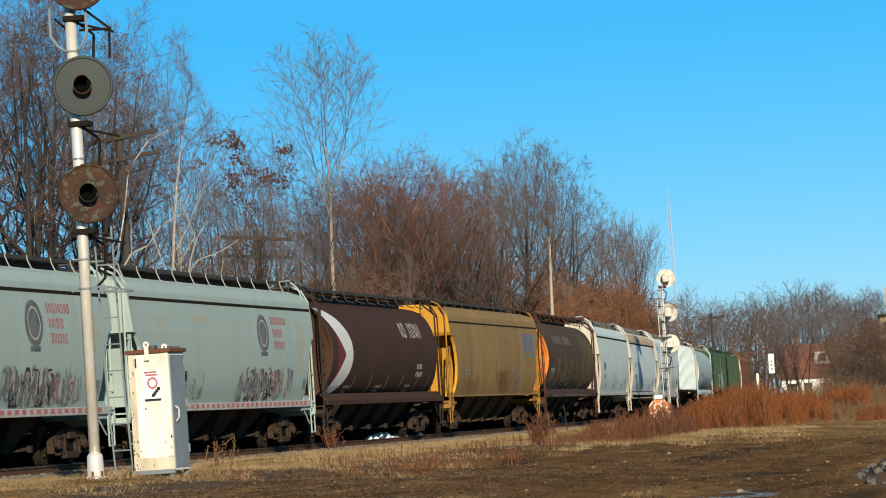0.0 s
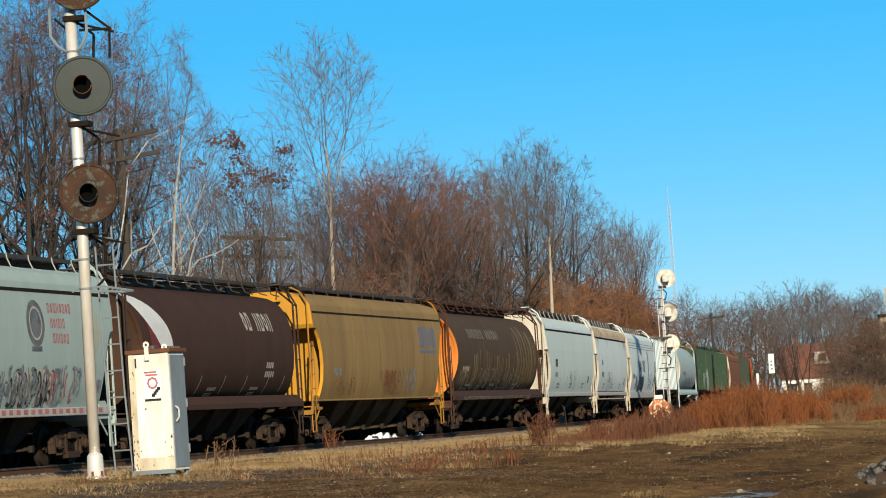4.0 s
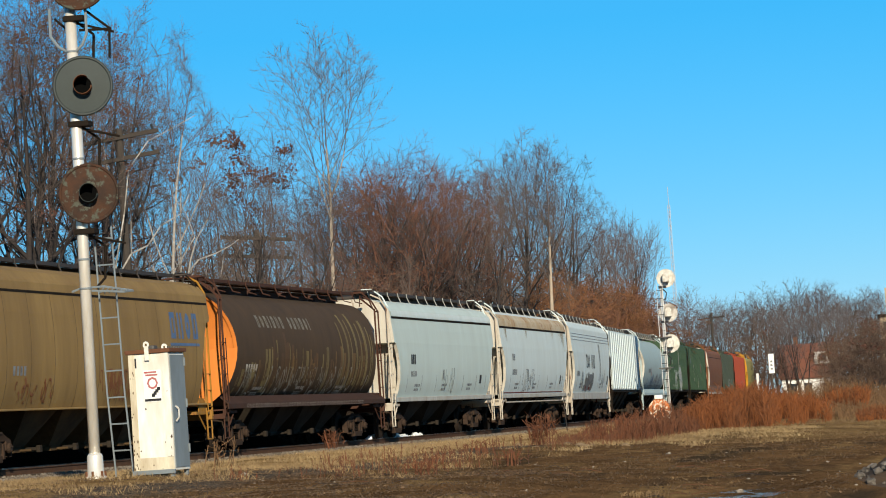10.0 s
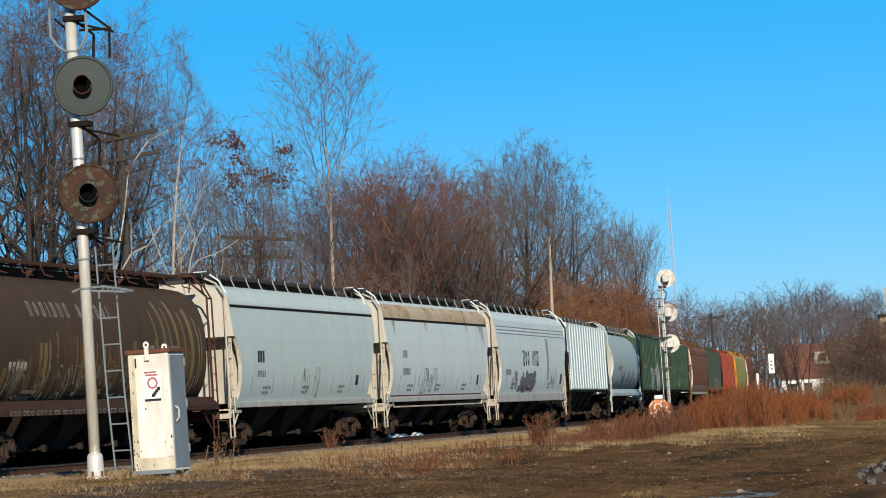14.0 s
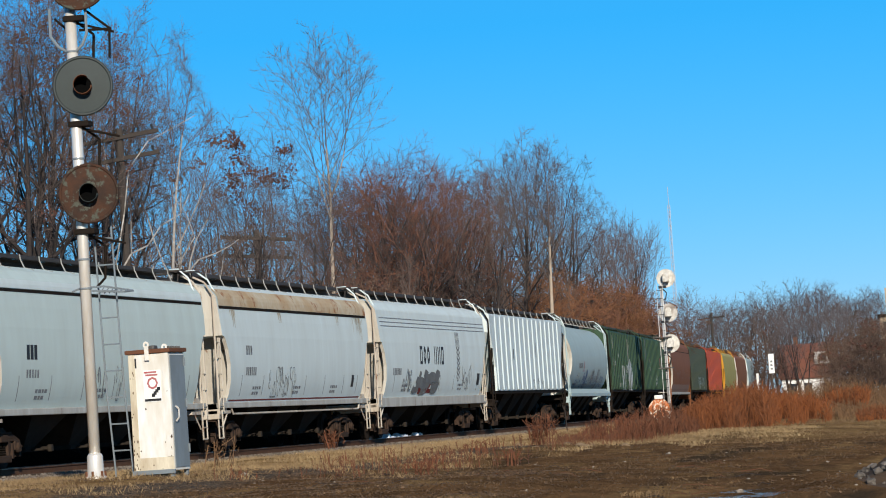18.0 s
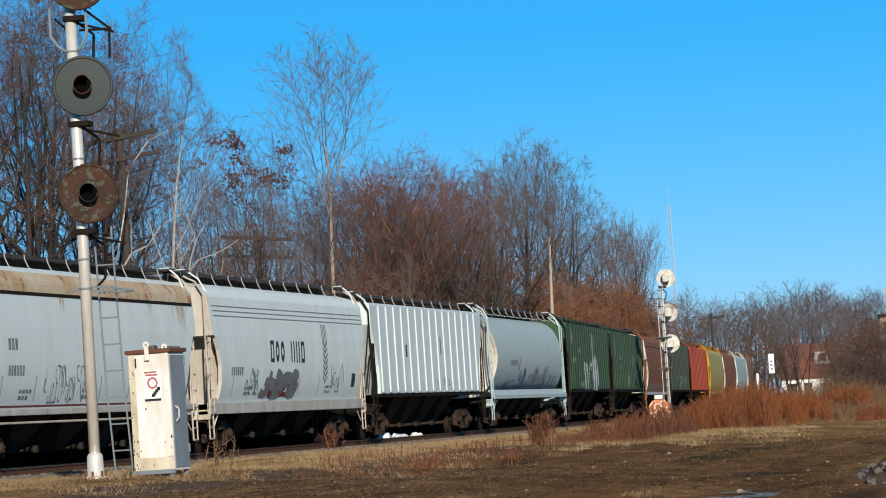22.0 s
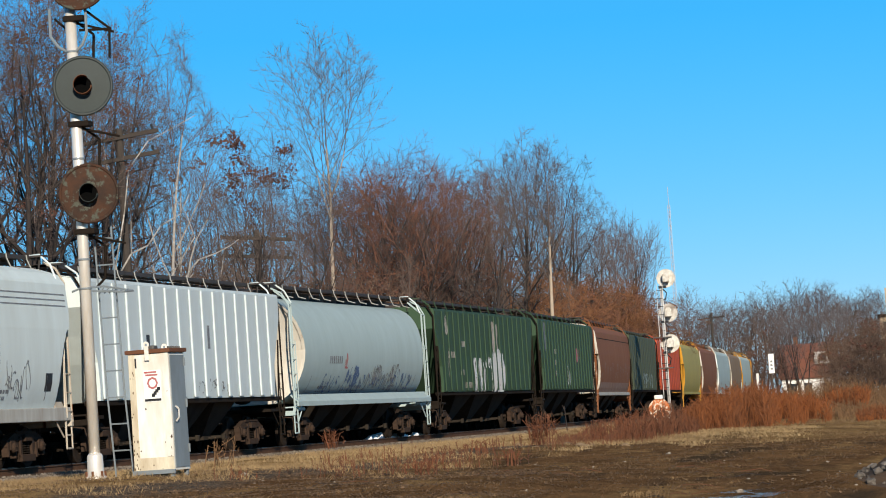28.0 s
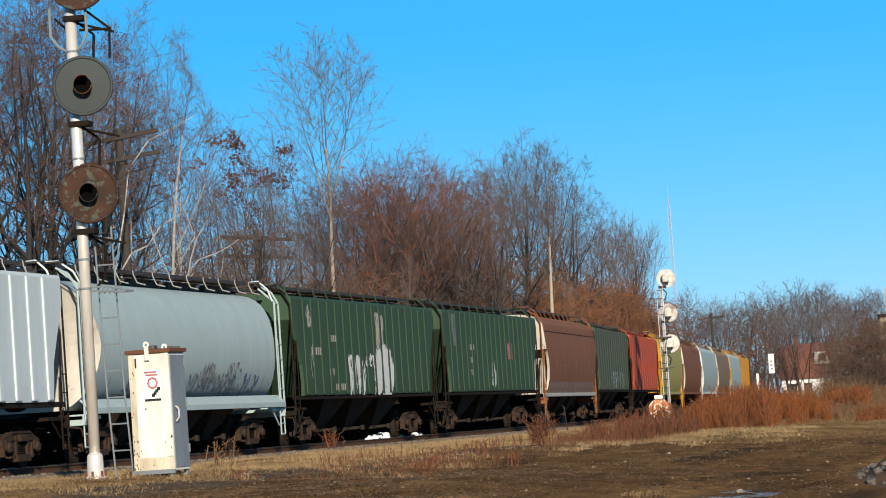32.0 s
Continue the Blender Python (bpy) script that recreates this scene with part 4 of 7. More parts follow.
    word_on_side(c, "side", "lettering", M_BLUEINK, 4.9, 2.92, .66, "fhof", .2, .14, "large blue lettering with an underline")
    panel_on_side(c, "side", "lettering_underline", M_BLUEINK, 4.8, 7.2, 2.74, 2.81)
    graffiti(c, "side", M_RUSTY, -.5, 2.2, 1.4, 2.1, 31, n=30)
    graffiti(c, "side", M_INK, 2.5, 4.2, 1.4, 2.2, 32, n=16)
    graffiti(c, "side", M_RUSTY, -6.0, -3.5, 1.4, 1.9, 33, n=12)
    marks_on_side(c, "side", "car_data", M_INK, -6.2, 2.0, .2, words(4, .14), .08)
    c = hopper_car(4, "cyl", M_DARK, M_ORANGE, "sooty dark brown cylindrical hopper car with an orange end", M_OXIDE, 4, M_OXIDE, walk_mat=M_OXIDE, sill=M_BROWN)
    word_on_side(c, "cyl", "lettering", M_OUTLINE, -5.0, 3.32, .34, "fofbfhf ofhfob", .2, .08, "faded pale lettering")
    for x, w_, z1 in ((3.5, .12, 3.6), (4.1, .2, 3.85), (4.6, .1, 3.7), (5.1, .22, 3.9), (5.7, .14, 3.6), (6.2, .28, 3.7), (6.8, .12, 3.5)):
        panel_on_side(c, "cyl", "faded_streak", M_OCHRE, x, x + w_, 1.7, z1, "worn ochre streak", slant=-.12)
    marks_on_side(c, "cyl", "car_data", M_PALEINK, -6.5, 2.1, .2, words(5, .15), .08)
    graffiti(c, "cyl", M_PALEINK, -6.0, 6.0, 1.35, 1.6, 35, n=26, thick=.04)
    c = hopper_car(5, "side", M_GREY, M_CREAM, "pale grey hopper car with cream ends and dark roofline", M_WHITE, 3, M_WHITE, sill=M_SILLDIRTY)
    # no recess here: the groove's shade is a near-black strip
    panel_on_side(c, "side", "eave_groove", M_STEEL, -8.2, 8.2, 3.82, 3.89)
    eave_lip(c, M_WHITE)
    marks_on_side(c, "side", "lettering", M_BLACK, -5.9, 2.35, .32, [.2, .2, .2], .05, "small black reporting letters")
    marks_on_side(c, "side", "car_data", M_INK, -5.9, 1.95, .18, words(5, .12), .06)
    graffiti(c, "side", M_INK, -1.0, 1.0, 1.4, 2.2, 41, n=9, thick=.04)
    panel_on_side(c, "side", "placard", M_BLACK, 5.5, 5.85, 1.7, 2.0)
    c = hopper_car(6, "side", M_WHITE, M_CREAM, "off-white hopper car with rust-streaked eaves", M_WHITE, 3, M_WHITE, sill=M_SILLDIRTY)
    # groove under the eave band, its shade painted as a dark strip
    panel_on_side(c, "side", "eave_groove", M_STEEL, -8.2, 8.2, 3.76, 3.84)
    eave_lip(c, M_WHITE_RUSTY, 3.84, 4.30, "rust-streaked tan eave band")
    for x, w_, z in ((-6.9, .5, 3.2), (-2.2, .3, 3.4), (4.6, .25, 3.4), (6.7, .9, 3.2), (7.3, .5, 2.9)):
        stain(c, x, w_, z, 3.755)
    panel_on_side(c, "side", "sill_stripe", M_MAROON, -7.3, 7.3, 1.32, 1.36, "thin maroon line above the sill")
    bm = bmesh.new()
    pipe(bm, [(-7.2, -1.46, 1.16), (-7.0, -1.46, .98), (7.0, -1.46, .98), (7.2, -1.46, 1.16)], .028, 6)
    part("lower_rail", bm, M_ENDWORN, c, "thin pale rail below the sill")
    marks_on_side(c, "side", "lettering", M_INK, -6.0, 2.55, .25, words(3, .16), .06)
    marks_on_side(c, "side", "car_data", M_INK, -6.0, 2.0, .22, words(6, .13), .05)
    graffiti(c, "side", M_INK, -3.6, -.8, 1.4, 2.2, 43, n=26, thick=.03)
    panel_on_side(c, "side", "placard", M_BLACK, 5.9, 6.2, 1.65, 2.0)
    c = hopper_car(7, "side", M_WHITE, M_CREAM, "white hopper car with bold black lettering and a sheaf emblem", M_WHITE, 3, M_WHITE, sill=M_SILLDIRTY, sill_h=.3)
    for z in (3.55, 3.68, 3.81):
        panel_on_side(c, "side", "belt_line", M_INK, -8.0, 8.1, z, z + .03)
    word_on_side(c, "side", "lettering", M_BLACK, -2.7, 2.36, .6, "foo bbhf", .17, .11, "bold black lettering")
    for i in range(7):
        z0 = 1.75 + i * .17
        bm = bmesh.new()
        for sx in (-1, 1):
            v = [bm.verts.new((3.3 + sx * a, -shape_side("side", z)[0] - .006, z)) for a, z in ((.0, z0), (.26, z0 + .15), (.26, z0 + .25), (.0, z0 + .11))]
            bm.faces.new(v)
        part("emblem_chevron", bm, M_INK, c, "grey chevron of the sheaf emblem")
    graffiti(c, "side", M_DAUB, -3.9, .0, 1.3, 1.95, 47, n=22, thick=.2, broad=3.5)
    graffiti(c, "side", M_MAROON, -3.4, -.4, 1.3, 1.6, 50, n=9, thick=.13, broad=3)
    graffiti(c, "side", M_INK, -5.2, -3.6, 1.5, 2.2, 48, n=12, thick=.04)
    graffiti(c, "side", M_INK, 4.0, 5.6, 1.5, 2.3, 49, n=12, thick=.035)
    for q in range(4):
        panel_on_side(c, "side", "emblem_stem", M_INK, 3.02 + q * .16, 3.10 + q * .16, 2.95, 3.48)
    marks_on_side(c, "side", "car_data", M_INK, -6.6, 2.0, .22, words(6, .14), .06)
    panel_on_side(c, "side", "placard", M_BLACK, 6.5, 6.95, 1.65, 2.05)
    c = hopper_car(8, "rib", M_RIBWHITE, M_WHITE, "white rib-sided hopper car with broad upright ribs", M_STEEL, 4, M_WHITE, ribs=15, rib_w=.16)
    panel_on_side(c, "rib", "placard", M_BLACK, -3.9, -3.6, 2.6, 3.0, lift=.012)
    panel_on_side(c, "rib", "placard", M_INK, 1.2, 1.5, 2.7, 3.3, lift=.012)
    graffiti(c, "rib", M_INK, 0.0, 3.0, 1.5, 1.9, 51, n=14, thick=.05)
    c = hopper_car(9, "cyl", M_BLUE, M_CREAM, "pale blue-grey cylindrical hopper car", M_BLUE, 4, M_WHITE)
    marks_on_side(c, "cyl", "lettering", M_INK, -4.6, 2.35, .22, words(7, .15), .07, "small faded reporting letters")
    graffiti(c, "cyl", M_BLUEINK, -5.0, 6.0, 1.5, 2.0, 53, n=40, thick=.05)
    graffiti(c, "cyl", M_INK, .2, 4.2, 1.55, 2.3, 54, n=30, thick=.06)
    graffiti(c, "cyl", M_BLUEINK, -2.4, -1.0, 1.5, 2.2, 55, n=14, thick=.08)
    graffiti(c, "cyl", M_REDINK, -2.9, -2.4, 2.2, 2.6, 56, n=7, thick=.06)
    c = hopper_car(10, "rib", M_GREEN, M_GREEN, "dark green rib-sided hopper car with white graffiti", M_STEEL, 3, M_GREEN, ribs=18, rib_w=.11)
    graffiti(c, "rib", M_WHITEINK, -2.5, -.8, 1.4, 2.5, 57, n=30, thick=.11)
    graffiti(c, "rib", M_WHITEINK, .5, 2.4, 1.38, 2.65, 157, n=60, thick=.26)
    graffiti(c, "rib", M_WHITEINK, -.7, .5, 2.2, 2.6, 159, n=10, thick=.1)
    graffiti(c, "rib", M_MAROON, .6, 2.3, 1.4, 2.2, 158, n=8, thick=.08)
    graffiti(c, "rib", M_PALEINK, .7, 1.7, 2.8, 3.9, 58, n=22, thick=.1)
    marks_on_side(c, "rib", "car_data", M_PALEINK, -6.6, 2.6, .22, words(5, .14), .07, lift=.012)
    for z, n in ((3.0, 4), (2.0, 3), (1.55, 6)):
        marks_on_side(c, "rib", "car_data", M_PALEINK, -5.4 + .2 * n, z, .2, words(n, .13), .06, lift=.012)
    graffiti(c, "rib", M_PALEINK, -7.0, -6.5, 3.4, 4.0, 161, n=7, thick=.07)
    graffiti(c, "rib", M_PALEINK, -6.6, -6.2, 1.9, 2.9, 162, n=4, thick=.05)
    c = hopper_car(11, "rib", M_GREEN, M_GREEN, "dark green rib-sided hopper car with a small red emblem", M_STEEL, 3, M_GREEN, ribs=18, rib_w=.11)
    panel_on_side(c, "rib", "emblem", M_REDINK, 2.4, 3.3, 2.6, 3.2, lift=.012)
    graffiti(c, "rib", M_WHITEINK, -.6, .2, 1.5, 2.4, 59, n=6, thick=.09)
    graffiti(c, "rib", M_DAUB, -7.2, -6.6, 3.0, 4.0, 163, n=12, thick=.16)
    for z, n in ((2.9, 4), (2.45, 3), (2.0, 3)):
        marks_on_side(c, "rib", "car_data", M_PALEINK, -4.2, z, .2, words(n, .13), .06, lift=.012)
    c = hopper_car(12, "side", M_RUSTY, M_CREAM, "rusty brown hopper car with worn lower side", M_RUSTY, 3, M_RUSTY, sill=M_SILLDIRTY)
    panel_on_side(c, "side", "worn_side_band", M_WORN, -7.2, 7.2, 1.3, 1.75, "worn pale band along the lower side")
    # narrow dark strip paints the eave groove's shade
    panel_on_side(c, "side", "eave_groove", M_STEEL, -8.2, 8.2, 3.76, 3.80)
    for i in range(11):
        stain(c, -6.6 + i * 1.3 + .3 * math.sin(i * 3.1), .7, 1.76, 2.2 + .5 * abs(math.sin(i * 1.9)), M_WORN)
    c = hopper_car(13, "rib", M_GREEN2, M_GREEN2, "drab green boxy hopper car", M_STEEL, 3, M_GREEN2, ribs=14, rib_w=.03)
    graffiti(c, "rib", M_BLUE, -2.0, 4.5, 1.5, 2.2, 61, n=18, thick=.09)
    c = hopper_car(14, "rib", M_RED, M_RED, "orange-red boxy hopper car", M_STEEL, 3, M_RED, ribs=12, rib_w=.03)
    c = hopper_car(15, "side", M_OLIVE, M_YELLOW, "olive yellow hopper car with yellow ends", M_YELLOW, 3, M_YELLOW, sill=M_OLIVE)
    c = hopper_car(16, "side", M_RUSTY, M_CREAM, "faded brown hopper car with whitish ends", M_RUSTY, 3, M_RUSTY)
    c = hopper_car(17, "side", M_BLUE, M_WHITE, "pale grey hopper car with white ends", M_WHITE, 3, M_WHITE)
    c = hopper_car(18, "side", M_TAUPE, M_CREAM, "dull tan-brown hopper car", M_TAUPE, 3, M_TAUPE)
    c = hopper_car(19, "side", M_BLUE, M_YELLOW, "blue-grey hopper car with yellow end", M_BLUE, 3, M_YELLOW)
    c = hopper_car(20, "rib", M_YELLOW, M_YELLOW, "bright yellow hopper car", M_STEEL, 3, M_YELLOW, ribs=12, rib_w=.04)
    for k, mt in ((2, M_PALEINK), (4, M_PALEINK), (5, M_INK), (6, M_INK), (7, M_INK), (9, M_INK)):
        kd = "cyl" if k in (2, 4, 9) else "side"
        ticks(CARS[k][1], kd, mt, (-6.4, -4.2, -1.9, .4, 2.6, 4.9, 6.6), 1.45)
        for x in (-5.2, -.9, 3.4):
            marks_on_side(CARS[k][1], kd, "stencil", mt, x, 1.62, .08, [.16, .2, .12, .18], .05)
            marks_on_side(CARS[k][1], kd, "stencil", mt, x, 1.48, .08, [.2, .14, .18], .05)
    r = np.random.default_rng(4)
    for i in range(130):
        x = r.uniform(-7.2, 7.0)
        w_ = r.uniform(.04, .3) * r.uniform(.4, 1.2)
        top = 2.35 + .55 * math.sin(x * .9 + 1) * math.sin(x * .37) + r.uniform(-.35, .45) + (.5 if x > 3 else 0)
        panel_on_side(CARS[4][1], "cyl", "faded_streak", (M_STREAK, M_UMBER, M_UMBER, M_OCHRE)[i % 4], x, x + w_, r.uniform(1.35, 1.9), top, "rain-worn tan streak", lift=.003 + .0004 * (i % 11), slant=r.uniform(-.06, .02))
    for q, seed in ((M_OUTLINE, 91), (M_OUTLINE, 92)):
        graffiti(CARS[4][1], "cyl", q, -6.6, 5.2, 1.42, 2.2, seed, n=34, thick=.045)
    graffiti(CARS[4][1], "cyl", M_OUTLINE, -6.0, 6.0, 1.3, 1.4, 93, n=10, thick=.03)
    # pale scrawl along the dark barrel's skirt
    bm = bmesh.new()
    for i in range(46):
        x = -6.6 + i * .27 + r.uniform(-.05, .05)
        for q in range(6):
            a0, a1 = q * .9, (q + 1) * .9
            k = r.uniform(.03, .05)
            pts = [(x + rr * 1.6 * math.cos(a), 1.185 + rr * math.sin(a)) for rr, a in ((k, a0), (k + .012, a0), (k + .012, a1), (k, a1))]
            bm.faces.new([bm.verts.new((xx, -1.5735, zz)) for xx, zz in pts])
    tagged(part("graffiti", bm, M_PALEINK, CARS[4][1], "row of pale loops sprayed on the skirt"), kind="stuff")
    fit_lengths()


# coupler to coupler along the track at the start, car by car
COUPLED = [53.6, 71.6, 89.5, 106.0, 124.0, 142.4, 159.2, 176.2, 193.5, 211.1, 229.0, 248.0, 266.8, 285.0, 303.1, 321.8, 340.0, 358.3, 376.0, 393.5, 410.5, 428.0]


def fit_lengths():
    """Gives each car its own length between couplers; trucks and shared pieces are only moved."""
    for k, car in CARS:
        f = (COUPLED[k + 1] - COUPLED[k]) / CAR
        for o in car.children:
            o.location.x *= f
            if o.data.users == 1 and not o.name.startswith("truck"):
                o.data.transform(Matrix.Diagonal((f, 1, 1, 1)))


def ticks(car, kind, mat, xs, z0=1.35, h=.55):
    for x in xs:
        panel_on_side(car, kind, "capacity_tick", mat, x, x + .045, z0, z0 + h)


def car_pose(k, t):
    s = (COUPLED[k] + COUPLED[k + 1]) / 2 - V * t
    a, b = track(s - 6.35), track(s + 6.35)
    return pose((a[0] + b[0]) / 2, (a[1] + b[1]) / 2, 0, 0, 0, math.degrees(math.atan2(b[1] - a[1], b[0] - a[0])))


def motions():
    for k, car in CARS:
        walk(car, [(i, car_pose(k, i)) for i in range(33)])
    turn = math.degrees(V / 0.457)
    for w, x in WHEELSETS:
        walk(w, [(i * 4 / FPS, pose(x, 0, 0.457, 0, -turn * i * 4 / FPS, 0)) for i in range(241)])


# ---------------------------------------------------------------- signals and relay case
def placed(bm, m):
    for v in bm.verts:
        v.co = m @ v.co
    return bm


def signal_head(sig, c, disc_mat, rim_mat, r, facing, label="", hood_mat=None, box_mat=None):
    """Round background disc with rolled rim, lamp opening, hood and housing. facing: the bearing that the disc looks to."""
    m = Matrix.Translation(c) @ pose(0, 0, 0, 0, 0, facing) @ pose(0, 0, 0, 0, 90, 0)
    seg = 44

    def turned(prof):
        bm = bmesh.new()
        rings = [[bm.verts.new(m @ Vector((rr * math.cos(2 * math.pi * i / seg), rr * math.sin(2 * math.pi * i / seg), h))) for i in range(seg)] for rr, h in prof]
        for a, b in zip(rings, rings[1:] + rings[:1]):
            for i in range(seg):
                bm.faces.new((a[i], a[(i + 1) % seg], b[(i + 1) % seg], b[i]))
        return bm

    head = part("signal_head", turned([(.14, .012), (r * .9, .0), (r * .9, -.015), (.14, -.01)]), disc_mat, sig, label)
    part("rim", turned([(r * .895, .004), (r * .93, .02), (r * .97, .02), (r, .0), (r, -.03), (r * .96, -.03), (r * .93, -.016), (r * .895, -.016)]), rim_mat, head)
    bm = bmesh.new()
    box(bm, -.2, .2, -.17, .17, -.48, -.018, .04)
    box(bm, -.26, -.2, -.1, .1, -.4, -.1, .02)
    part("housing", placed(bm, m), box_mat or M_STEEL, head)
    bm = bmesh.new()
    for k, (h, rr) in enumerate(((0.005, .15), (.10, .148), (.24, .145))):
        ring = [bm.verts.new(m @ Vector((rr * math.cos(a), rr * math.sin(a), h + (.06 * math.cos(a - 2.6) if k == 2 else 0)))) for a in [math.radians(150 + 290 * i / 20) for i in range(21)]]
        if k:
            for i in range(20):
                bm.faces.new((prev[i], prev[i + 1], ring[i + 1], ring[i]))
        prev = ring
    hood = part("hood", bm, hood_mat or disc_mat, head, smooth=True)
    s = hood.modifiers.new("thickness", "SOLIDIFY")
    s.thickness = .008
    # lightless black disc paints the dark inside of the open lamp hole
    bm = bmesh.new()
    lathe(bm, [(.13, -.02), (.13, -.008)], 20, m)
    part("lens", bm, M_VOID, head)
    return head


def build_near_signal():
    b = Vector((47.19, 16.53, gz(47.19, 16.53)))
    tilt = Matrix.Translation(b) @ pose(0, 0, 0, 0.32, 0, 0)
    sig = thing("signal_mast", tilt, "tall aluminium-painted signal mast with rusted round heads and ladder", "railway signal", "signals beside the track")
    bm = bmesh.new()
    rod(bm, (0, 0, 0), (0, 0, 8.3), .088, 18)
    part("pole", bm, M_ALU, sig, smooth=True)
    bm = bmesh.new()
    lathe(bm, [(.17, -.05), (.17, .03), (.135, .05), (.125, .36), (.10, .40)], 18)
    part("base_collar", bm, M_ALU, sig, smooth=True)
    for i in range(6):
        bm = bmesh.new()
        a = i * 1.047
        rod(bm, (.15 * math.cos(a), .15 * math.sin(a), .02), (.15 * math.cos(a), .15 * math.sin(a), .12), .02, 6)
        part("anchor_bolt", bm, M_RUST, sig)
    for z in (2.97, 3.43, 5.02, 6.72):
        bm = bmesh.new()
        lathe(bm, [(.088, 0), (.1, .006), (.1, .03), (.088, .036)], 16, Matrix.Translation((0, 0, z)))
        part("clamp_band", bm, M_CASEGREY, sig)
    for z, mt, rim, lab, hood in ((7.78, M_DISCRUST, M_DISCRUST, "rust-streaked round signal head", M_DISCRUST), (6.11, M_DISC, M_RIM, "dull grey-green round signal head with open lamp hole", M_RUST),
                                  (4.41, M_DISCRUST, M_DISCRUST, "rust-eaten round signal head with broken hood", M_DISC)):
        signal_head(sig, Vector((-.16, -.20, z + .06)), mt, rim, .475, 196, lab, hood)
        bm = bmesh.new()
        box(bm, -.12, .12, -.24, .1, z - .57, z - .48, .02)
        pipe(bm, [(.1, -.05, z - .55), (.35, -.25, z - .75), (.4, -.2, z - 1.25), (.25, -.1, z - 1.4)], .022, 6)
        pipe(bm, [(.0, -.1, z - .6), (.45, -.55, z - .72)], .02, 5)
        part("head_bracket", bm, M_STEEL, sig)
    for sy in (-1, 1):
        bm = bmesh.new()
        pipe(bm, [(-.02, sy * .05, 6.72), (-.02, sy * .2 + .02, 6.83), (-.02, sy * .30 + .04, 7.0), (-.02, sy * .30 + .04, 7.45)], .024, 6)
        part("yoke_arm", bm, M_CASEGREY, sig)
    bm = bmesh.new()
    pipe(bm, [(.1, -.1, 7.08), (.1, -.62, 7.06), (.1, -.2, 7.4)], .022, 5)
    pipe(bm, [(.1, -.6, 7.06), (.1, -.58, 6.6)], .02, 5)
    pipe(bm, [(.1, .1, 7.1), (.1, .3, 7.3)], .02, 5)
    part("upper_step", bm, M_STEEL, sig, "dark bent steel step bracket")
    # maintainer's ladder
    lad = new("ladder")
    bm = bmesh.new()
    for y in (-.14, -.43):
        pipe(bm, [(.35, y - .08, -.1), (.35, y, 1.3), (.35, y + .06, 3.45), (.35, y + .08, 4.2)], .016, 6)
    me = bpy.data.meshes.new("ladder")
    bm.to_mesh(me)
    bm.free()
    me.materials.append(M_CASEGREY)
    lad.data = None
    bpy.data.objects.remove(lad)
    lad = part("ladder", me, M_CASEGREY, sig, "narrow grey steel ladder")
    for i in range(9):
        bm = bmesh.new()
        z = .42 + i * .42
        y = np.interp(z, [-.1, 1.3, 3.45, 4.2], [-.08, 0, .06, .08])
        rod(bm, (.35, -.14 + y, z), (.35, -.43 + y, z), .013, 5)
        part("rung", bm, M_CASEGREY, lad)
    bm = bmesh.new()
    pipe(bm, [(-.02, .22, 2.95), (.05, .1, 3.0), (.3, -.2, 3.02), (.3, -.68, 2.92), (.05, -.62, 2.9), (0, -.1, 2.95)], .018, 5)
    for i in range(6):
        y = -.2 - i * .08
        rod(bm, (.3, y, 3.0 - i * .01), (.08, y, 2.9), .012, 4)
    part("step_platform", bm, M_CASEGREY, sig, "small serrated steel step")
    return sig


